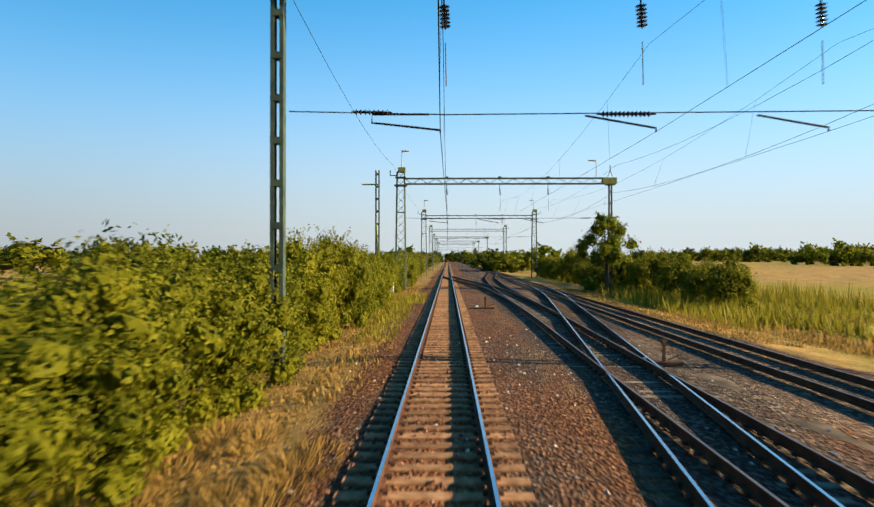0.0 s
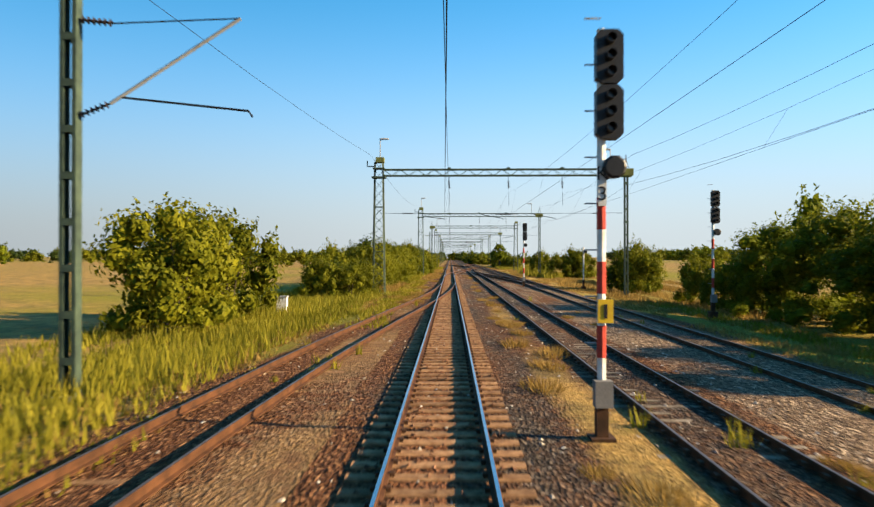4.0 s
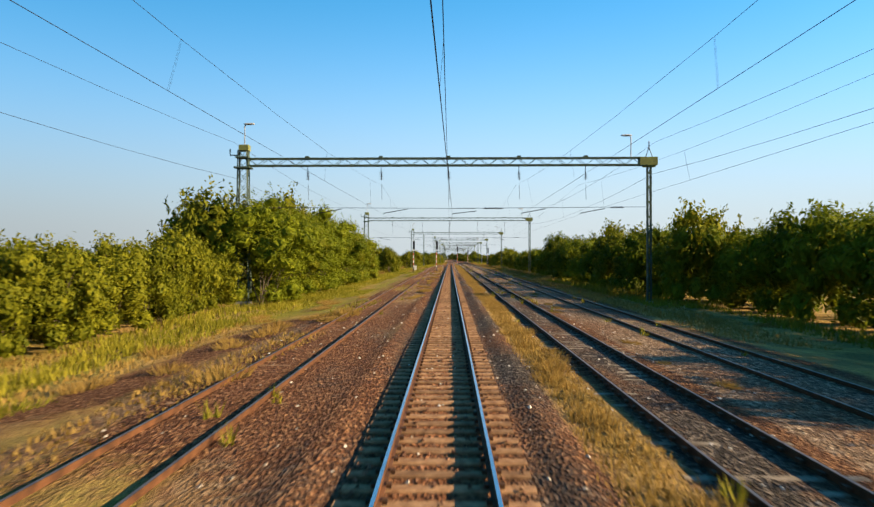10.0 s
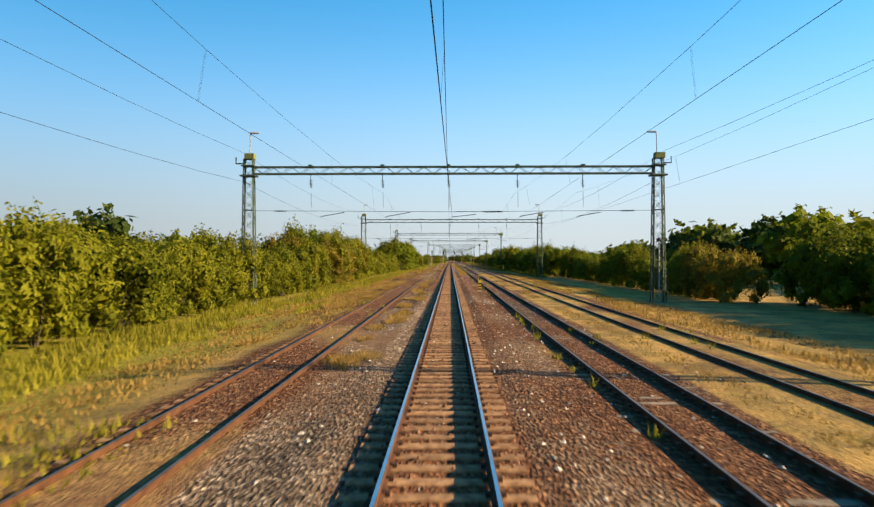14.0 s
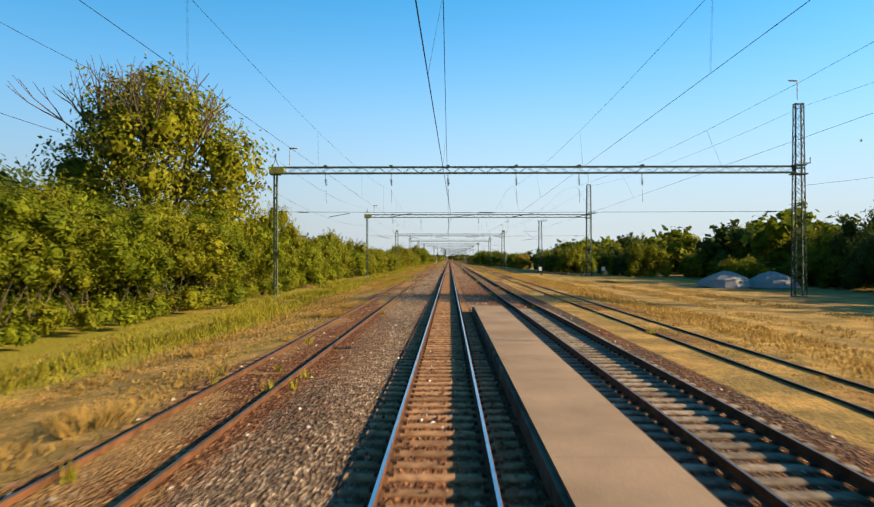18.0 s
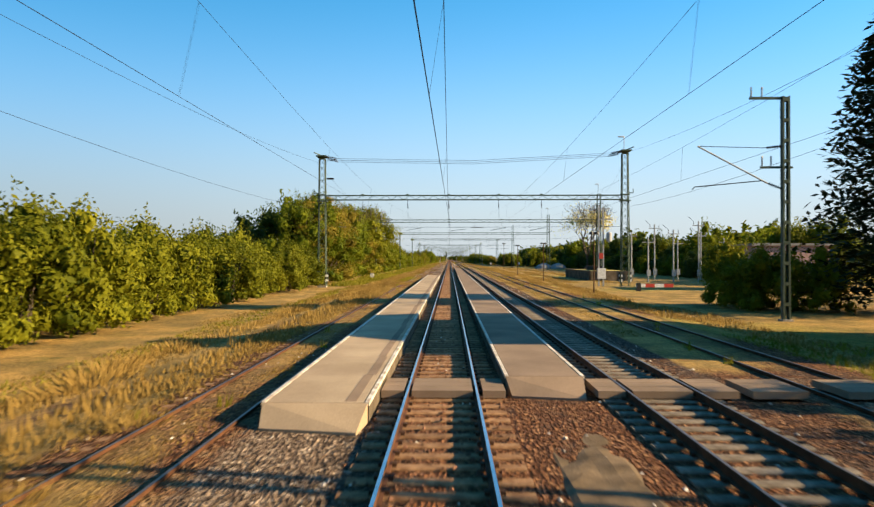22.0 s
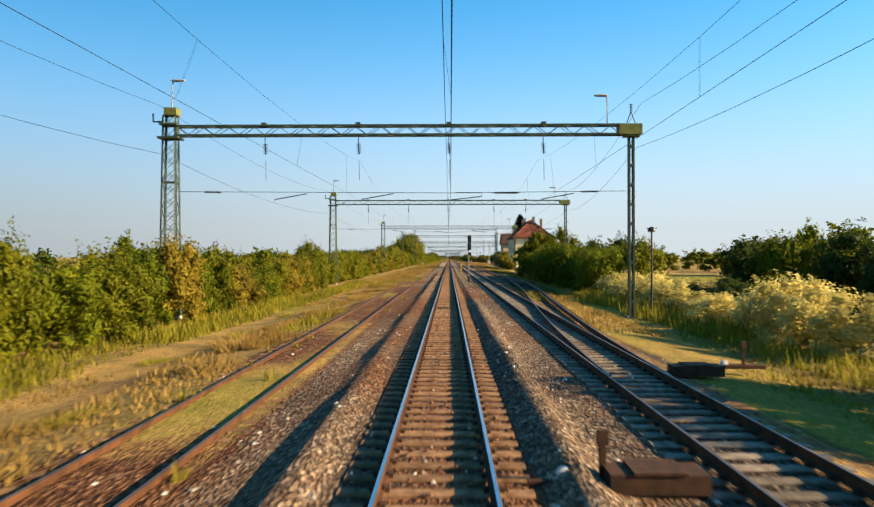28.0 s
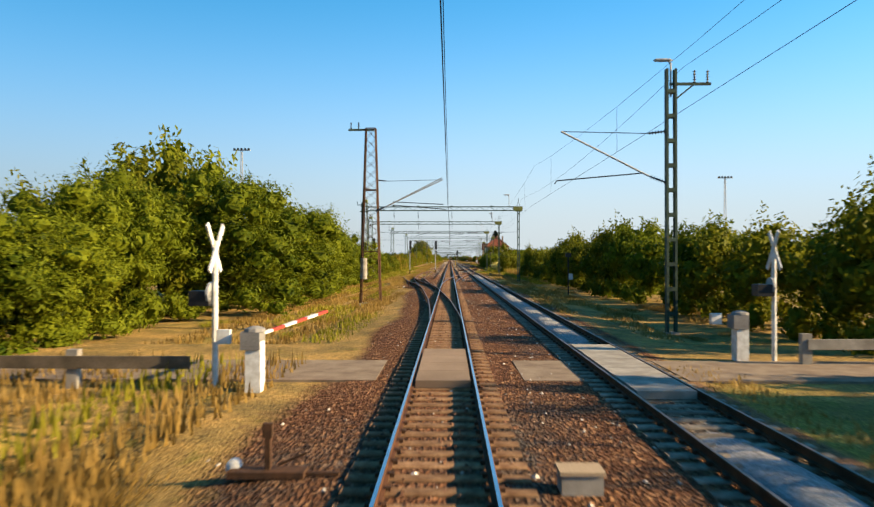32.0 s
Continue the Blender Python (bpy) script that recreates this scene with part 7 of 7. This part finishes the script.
def tree(name, label, x, y, h, r, mat, seed, trunk_r=0.28, depth=3, clump=22, size=0.28, bare=0.0, base=0.3, open_crown=False):
    """A tapered trunk with forking limbs; leaf clumps sit on the limb ends."""
    rng = random.Random(seed)
    t = thing(name, label, "tree", (x, y, -0.4))
    g = Geo()
    g.tube([(0, 0, 0), (0.1, 0.05, h * base * 0.6), (0, 0, h * base)], trunk_r, 8, trunk_r * 0.75)
    ends = []
    for k in range(5):
        a = 6.28 * k / 5 + rng.uniform(-0.4, 0.4)
        k2 = 0.75 if bare else 0.95
        d = Vector((math.cos(a) * r / h * k2, math.sin(a) * r / h * k2, rng.uniform(1.0, 2.4) if bare else rng.uniform(0.7, 1.0))).normalized()
        ends += limbs(g, Vector((0, 0, h * base * rng.uniform(0.85, 1.0))), d, h * (1 - base) * 0.36, trunk_r * 0.55, depth, rng)
    part("trunk", g, M_BARK, t)
    top = max(e.z for e in ends)
    ends = [Vector((e.x, e.y, e.z * min(1.0, h / top))) for e in ends]
    if bare:
        leaves = Geo()
        for e in ends:
            if rng.random() < bare:
                continue
            for _ in range(clump):
                o = Vector((rng.gauss(0, 0.5), rng.gauss(0, 0.5), rng.gauss(0, 0.4))) * h * 0.085
                n = Vector((rng.uniform(-1, 1), rng.uniform(-1, 1), rng.uniform(-0.2, 1))).normalized()
                leaf_quad(leaves, e + o, n, size * rng.uniform(0.7, 1.3), rng)
    else:
        lobes = []
        for k in range(24):
            a, u = 2.4 * k + rng.uniform(-0.4, 0.4), (k + 0.5) / 24
            q = r * 0.7 * math.sin(math.pi * (0.14 + 0.8 * u)) * rng.uniform(0.7, 1.1)
            lr = r * rng.uniform(0.25, 0.38)
            if open_crown:
                q, lr = r * (0.1 + 0.85 * u) * rng.uniform(0.5, 1.1), r * rng.uniform(0.16, 0.27)
            lobes.append((Vector((math.cos(a) * q, math.sin(a) * q, h * (base * 0.9 + (1 - base * 0.9) * (0.06 + 0.86 * u)) - lr * 0.4)), lr))
        leaves = leafage(seed, lobes, 210 * clump, size * 0.75, 1.0, 16, 0.42, 0.1, 0.9)
    part("crown", leaves, mat, t)
    return t


tree("poplar_tree", "tall spreading poplar with yellow-green leaves above the hedge", -25.4, 166.5, 19.6, 10.4, L_SHRUB, 3, 0.5, 4, 84, 0.27, 0, 0.22)
tree("bare_tree", "tall half-bare tree with thin upright branches and few leaves", 40.9, 155, 19.2, 10, L_PALE, 5, 0.34, 5, 4, 0.2, 0.5, 0.18)
t = thing("roadside_tree", "upright green tree beside the tracks", "tree", (15.8, 868, -0.4))
part("trunk", stems(8, 7.0, 0.9, 5, 0.14), M_BARK, t)
part("crown", leafage(48, boughs(48, 2.9, 2.9, 4.4, 4.4, 24, 5, 0.22, 0.36, 0.66), 5200, 0.12, 1.1, 14), L_ROBINIA, t)
tree("robinia_tree", "high robinia with ragged green crown", -22, 62, 14, 5.5, L_ROBINIA, 9, 0.3, 3, 40, 0.26)
tree("robinia_tree", "high robinia with ragged green crown", -21, 92, 14.5, 5.5, L_ROBINIA, 12, 0.3, 3, 40, 0.26)
tree("robinia_tree", "high robinia with brownish crown overgrown by ivy", -20.5, 48, 11.2, 4.5, L_AUTUMN, 13, 0.3, 3, 36, 0.26)
tree("field_tree", "solitary yellow-green tree in the meadow", -62, 640, 7, 3.4, L_SHRUB, 15, 0.2, 3, 30, 0.3)
tree("garden_bush", "young tree with bright yellow-green leaves in front of the house wall", 17.9, -86.0, 4.6, 3.9, L_GREEN, 17, 0.07, 3, 30, 0.13, 0, 0.12, True)
tree("oak_tree", "broad green tree behind the hedge", -19.5, 488, 7.3, 4.4, L_ROBINIA, 21, 0.3, 3, 40, 0.3)


def conifer(x, y, h, r, label):
    t = thing("conifer", label, "tree", (x, y, -0.4))
    part("trunk", Geo().tube([(0, 0, 0), (0, 0, h * 0.96)], 0.32, 8, 0.05), M_BARK, t)
    rng = random.Random(4)
    g = Geo()
    z = 0.8
    while z < h:
        rr = r * (1 - z / h) ** 0.6 + 0.3
        for k in range(24):
            a = rng.uniform(0, 6.28)
            tip = rr * rng.uniform(0.7, 1.1)
            for j in range(9):
                u = (j + 1) / 9
                c = Vector((math.cos(a) * tip * u, math.sin(a) * tip * u, z + 0.5 * u * (1 - u) - 0.3 * u + rng.uniform(-0.4, 0.4)))
                n = Vector((rng.uniform(-0.6, 0.6), rng.uniform(-0.6, 0.6), 1)).normalized()
                leaf_quad(g, c, n, 0.3, rng, 1.3)
        z += 0.32
    part("crown", g, L_CONIFER, t)


conifer(29.3, -4, 21.2, 6.4, "tall dark conifer behind the station house")

# far woods on both sides
woods = thing("far_woods", "distant belts of woodland along the fields", "woods", kind="stuff")
RW = random.Random(23)


def wood(x, y, s, sz, k):
    ob = part("foliage", WOOD_MESH[k], None, woods)
    ob.matrix_basis = pose(x, y, -0.8, 0, 0, RW.uniform(0, 360)) @ Matrix.Diagonal((s, s, sz, 1))


for x0, x1, y0, y1, n, h in ((48, 75, 60, 420, 120, 9.5), (56, 80, -480, 50, 60, 8.0), (55, 75, 430, 600, 40, 8), (230, 420, 1050, 1700, 130, 13), (150, 330, 700, 1150, 80, 9), (-330, -190, 560, 1500, 90, 10), (-90, -60, 560, 620, 8, 5), (-120, -50, 900, 1300, 40, 8), (-80, -40, -480, 40, 50, 6), (-70, -35, 60, 470, 40, 8), (-30, 40, 1320, 1600, 34, 9), (11, 40, 950, 1300, 50, 6), (-30, -8, 1010, 1320, 50, 6.5)):
    for _ in range(n):
        s = h / 4.6
        wood(RW.uniform(x0, x1), RW.uniform(y0, y1), s * RW.uniform(1.0, 1.6), s * RW.uniform(0.7, 1.15), RW.choice((0, 1, 0, 2)))


# ---- grass ----
def tuft_mesh(seed, w, length, blades, h, mat, name):
    rng = random.Random(seed)
    g = Geo()
    for _ in range(blades):
        x, y = rng.uniform(-w / 2, w / 2), rng.uniform(-length / 2, length / 2)
        hh = h * rng.uniform(0.4, 1.2) * (0.65 + 0.5 * noise.noise(Vector((x * 1.3, y * 0.6, seed))))
        a, l = rng.uniform(0, 6.28), rng.uniform(0.1, 0.55) * hh
        b = 0.016 + 0.03 * rng.random()
        dx, dy = math.cos(a), math.sin(a)
        g.add([(x - dy * b, y + dx * b, 0), (x + dy * b, y - dx * b, 0), (x + dx * l, y + dy * l, hh)], [(0, 1, 2)])
    return g.mesh(name, mat)


DRY = [tuft_mesh(60 + k, 1.6, 11.6, 760, 0.27, L_DRY, "blades") for k in range(2)]
LOWDRY = [tuft_mesh(63 + k, 1.0, 11.6, 649, 0.2, L_DRY, "blades") for k in range(2)]
GRN = [tuft_mesh(70 + k, 1.6, 11.6, 680, 0.3, L_GREEN, "blades") for k in range(2)]
TALL = [tuft_mesh(80 + k, 2.0, 11.6, 805, 0.85, L_GREEN, "blades") for k in range(2)]
REED = [tuft_mesh(90 + k, 2.4, 11.6, 1170, 1.7, L_AUTUMN if k else L_DRY, "blades") for k in range(2)]
grass = thing("grass", "dry yellow and green lineside grass", "grass", kind="stuff")
RG = random.Random(31)


def sow(meshes, x, y, s=1.0, z=None, sz=1.0):
    ob = part("blades", meshes[RG.randrange(len(meshes))], None, grass)
    zz = ground_cover(x, y)[3] - 0.03 if z is None else z
    ob.matrix_basis = pose(x, y, zz, 0, 0, RG.choice((0, 180)) + RG.uniform(-3, 3)) @ Matrix.Diagonal((s, s, s * sz, 1))


y = -440.0
while y < 880:
    lo = min(centre(WEST, y) if y < 700 else -1.2, -1.2)
    if y > -330:
        for x in (lo - 1.6, lo - 3.0, lo - 4.4, lo - 5.9, lo - 7.4):
            if x < -15.5 or (y > 690 and x < -7):
                continue
            n = noise.noise(Vector((x * 0.2, y * 0.03, 2)))
            if n > -0.25 or -160 < y < 300:
                green = (455 < y < 590 and x > -11) or n > 0.32 or x < -11.2
                if -10.4 < x < -7.8 and n < 0.2 and not 20 < y < 300:
                    continue
                if not green and ground_cover(x, y)[0] < 0.5:
                    continue
                sow(GRN if green else DRY, x + RG.uniform(-0.4, 0.4), y, 1.1, sz=(1.5 if -200 < y < 60 and not green else 0.8) + n)
        if RG.random() < 0.8 and y < 690:
            sow(TALL if y > 60 or y < -170 else DRY, (-13.0 if y < 640 else -8.6) + RG.uniform(-0.8, 0.9), y, 1.0, sz=0.75)
    else:
        for x in (-5.2, -7.2, -9.4, -11.5):
            if not (-428 < y < -418):
                sow(RG.choice((DRY, DRY, GRN)), x + RG.uniform(-0.4, 0.4) - (1.5 if y > -385 else 0), y, 1.2, sz=2.0 if y < -426 else 1.3)
    if -330 < y < 62 and y > -200:
        sow(LOWDRY if y > -150 or RG.random() < 0.6 else GRN, centre(WEST, y), y, 0.75, sz=0.8)
        sow(DRY, centre(WEST, y) - 1.75, y, 1.0, sz=0.9)
        sow(DRY, centre(WEST, y) - 1.3, y + 5, 0.7, sz=0.8)
    if y > 690:
        sow(DRY, -3.2 + RG.uniform(-0.2, 0.2), y, 1.0, sz=0.6)
        sow(DRY, -4.4 + RG.uniform(-0.3, 0.3), y, 1.0, sz=0.7)
    if 640 < y < 740:
        for x in (-6.4, -8.2, -10.2, -12.4, -15.5):
            sow(RG.choice((GRN, TALL, GRN, DRY)) if x > -13 else TALL, x + RG.uniform(-0.4, 0.4), y, 1.25, sz=0.8)
    if 740 < y < 812:
        sow(TALL, -5.6, y, 1.0, sz=1.4)
    if 20 < y < 200:
        for dx in (-0.1, 1.25):
            if RG.random() < 0.7:
                sow(LOWDRY, centre(THIRD, y) + dx, y, 0.8, sz=0.9)
    if 708 < y < 728:
        sow(REED, -6.2 + RG.uniform(-0.3, 0.3), y, 0.7, sz=0.9)
    if 662 < y < 706:
        for x in (-7.2, -9.4, -11.6):
            sow(TALL, x + RG.uniform(-0.5, 0.5), y, 1.1, sz=1.1)
    if -300 < y < -276:
        for x in (14.5, 17.0, 19.5):
            sow(REED, x + RG.uniform(-0.5, 0.5), y, 1.0)
    if 556 < y < 650:
        for x in (-15.5, -18.0, -20.5, -23.5):
            sow(REED, x + RG.uniform(-0.5, 0.5), y, 1.0, sz=RG.uniform(0.5, 0.8))
        sow(TALL, -12.4, y, 1.0, sz=0.9)
    if 318 < y < 470 and RG.random() < 0.85:
        sow(RG.choice((TALL, DRY)), -14.6 + RG.uniform(-0.5, 0.5), y, 1.1, sz=RG.uniform(0.6, 1.1))
    if 395 < y < 560:
        sow(RG.choice((TALL, GRN)), 17.6 + RG.uniform(-0.5, 0.5), y, 1.1, sz=RG.uniform(0.7, 1.2))
    if 40 < y < 318:
        for x in (-13.2, -15.0):
            sow(RG.choice((TALL, DRY, GRN)), x + RG.uniform(-0.6, 0.6), y, 1.2, sz=RG.uniform(0.5, 0.9))
    if 470 < y < 700:
        sow(RG.choice((REED, TALL)), 15.2 + RG.uniform(-0.6, 0.6), y, 1.0, sz=RG.uniform(0.5, 1.0))
    if 690 < y < 880:
        for x in (16.5, 20.0, 24.5, 30.0):
            sow(RG.choice((DRY, DRY, TALL)), x + RG.uniform(-1.5, 1.5), y, 1.6, sz=RG.uniform(0.8, 1.5))
    if -345 < y < -200:
        for x in (-12.6, -13.8):
            if RG.random() < 0.8:
                sow(RG.choice((TALL, TALL, GRN)), x + RG.uniform(-0.6, 0.6), y, 1.2, sz=RG.uniform(0.6, 1.2))
    if -264 < y < -222:
        sow(TALL, 12.4 + RG.uniform(-0.4, 0.4), y, 1.2, sz=RG.uniform(0.9, 1.3))
    if -345 < y < -265:
        sow(TALL, 12.6 + RG.uniform(-0.6, 0.6), y, 1.0, sz=RG.uniform(0.6, 1.1))
    hi = max(centre(THIRD, y) if y > -200 else 4.7, 4.7)
    for x in (hi + 2.3, hi + 4.0, hi + 5.8):
        if RG.random() < 0.75 and not (-428 < y < -414):
            sow(GRN if (-300 < y < -20 and RG.random() < 0.7) else DRY, x + RG.uniform(-0.4, 0.4), y, 1.1)
    if 395 < y < 640:
        for k in range(5):
            sow(LOWDRY, 2.72 + RG.uniform(-0.35, 0.35), y + 2.1 * k, 0.8, sz=RG.uniform(1.0, 1.7))
    if 200 < y < 410 and RG.random() < 0.75:
        sow(LOWDRY, 6.95, y, 1.0, sz=0.8)
    if -30 < y < 200 and RG.random() < 0.65:
        sow(LOWDRY, 7.55, y, 0.9, sz=0.9)
    if -210 < y < -40:
        for x in (1.5, 1.62, 2.92, 3.08):
            sow(LOWDRY, x, y + RG.uniform(-1, 1), RG.uniform(0.34, 0.46), z=0.0, sz=RG.uniform(0.7, 1.0))
    if 30 < y < 230 and RG.random() < 0.8:
        for x in (15, 19, 24):
            sow(DRY, x + RG.uniform(-1, 1), y, 1.5, sz=0.7)
    y += 10.6


def tussock(seed, mat, blades=260):
    """A round tuft of fine blades that lean outwards."""
    rng = random.Random(seed)
    g = Geo()
    for _ in range(blades):
        a, q = rng.uniform(0, 6.28), 0.42 * rng.random() ** 0.6
        x, y, b = q * math.cos(a), q * 1.3 * math.sin(a), rng.uniform(0.008, 0.015)
        h, l = 0.24 * (1.15 - q) * rng.uniform(0.6, 1.1), rng.uniform(0.05, 0.22)
        c = rng.uniform(0, 6.28)
        dx, dy = math.cos(c) * b, math.sin(c) * b
        g.add([(x - dx, y - dy, -0.03), (x + dx, y + dy, -0.03), (x + l * math.cos(a) + rng.uniform(-0.08, 0.08), y + l * math.sin(a), h)], [(0, 1, 2)])
    return g.mesh("tussock", mat)


TUSSOCK = [tussock(100 + k, L_DRY) for k in range(3)]
GREEN_TUSSOCK = [tussock(110 + k, L_GREEN) for k in range(2)]
# meshes, x from, x to, y from, y to, how many, size
for meshes, x0, x1, y0, y1, many, size in (
        (TUSSOCK, 2.1, 3.4, 395, 700, 240, 1.1), (TUSSOCK, -3.1, -2.0, 470, 640, 60, 1.1), (TUSSOCK, 2.2, 3.2, 690, 770, 22, 0.9), (TUSSOCK, 5.7, 7.4, 420, 690, 60, 0.7),
        (GREEN_TUSSOCK, -11.5, -5.9, 560, 742, 110, 1.6), (TUSSOCK, -12.0, -5.6, 290, 470, 120, 1.6), (TUSSOCK, -3.5, -2.2, 285, 360, 60, 1.2), (GREEN_TUSSOCK, -13.0, -9.5, 180, 560, 60, 1.6), (TUSSOCK, 11.0, 17.0, 330, 700, 80, 1.4),
        (TUSSOCK, -4.6, -1.9, 690, 815, 110, 1.6), (GREEN_TUSSOCK, -5.6, -3.4, 690, 745, 50, 1.8), (TUSSOCK, -12.0, -5.4, -190, 60, 130, 2.1), (TUSSOCK, -9.0, -5.6, 60, 290, 60, 1.5),
        (TUSSOCK, 1.5, 3.1, -215, -45, 50, 0.7), (TUSSOCK, 9.5, 16.0, -440, -280, 70, 1.5), (GREEN_TUSSOCK, -13.0, -7.0, -440, -200, 90, 1.4), (TUSSOCK, -9.0, -6.2, -330, -180, 90, 1.7), (TUSSOCK, -9.5, -4.0, -440, -330, 40, 1.2), (TUSSOCK, -12.0, -4.6, -441, -430.5, 70, 1.9)):
    for _ in range(int(many * 0.72)):
        x, y = RG.uniform(x0, x1), RG.uniform(y0, y1)
        y += 9 * noise.noise(Vector((0, y * 0.05, many)))
        if -430 < y < -417:
            continue
        ob = part("tussock", RG.choice(meshes), None, grass)
        s = size * RG.uniform(0.5, 1.0)
        ob.matrix_basis = pose(x, y, ground_cover(x, y)[3], 0, 0, RG.uniform(-20, 20)) @ Matrix.Diagonal((s, s * RG.uniform(0.9, 2.2), s * RG.uniform(0.75, 1.2), 1))


def weeds():
    """Small tufts growing between the rails of the side tracks and at the edges of the ballast."""
    rng = random.Random(41)
    g = Geo()
    for _ in range(1500):
        y = rng.uniform(-330, 700)
        line = rng.choice((WEST, EAST, EAST, THIRD))
        if (line is EAST and y < 150) or (line is THIRD and y < -180):
            continue
        x = centre(line, y) + rng.choice((rng.uniform(-0.6, 0.6), rng.uniform(0.85, 1.3), rng.uniform(-1.3, -0.85)))
        if noise.noise(Vector((x * 0.3, y * 0.06, 5))) < -0.05:
            continue
        h = rng.uniform(0.12, 0.36)
        for _ in range(12):
            a, l = rng.uniform(0, 6.28), rng.uniform(0.2, 0.7) * h
            dx, dy = math.cos(a), math.sin(a)
            px, py = x + rng.uniform(-0.12, 0.12), y + rng.uniform(-0.15, 0.15)
            g.add([(px - dy * 0.02, py + dx * 0.02, -0.06), (px + dy * 0.02, py - dx * 0.02, -0.06), (px + dx * l, py + dy * l, h * rng.uniform(0.6, 1.1))], [(0, 1, 2)])
    tagged(part("track_weeds", g, L_GREEN), "small yellow-green weeds growing between the rails", "weeds", kind="stuff")


weeds()
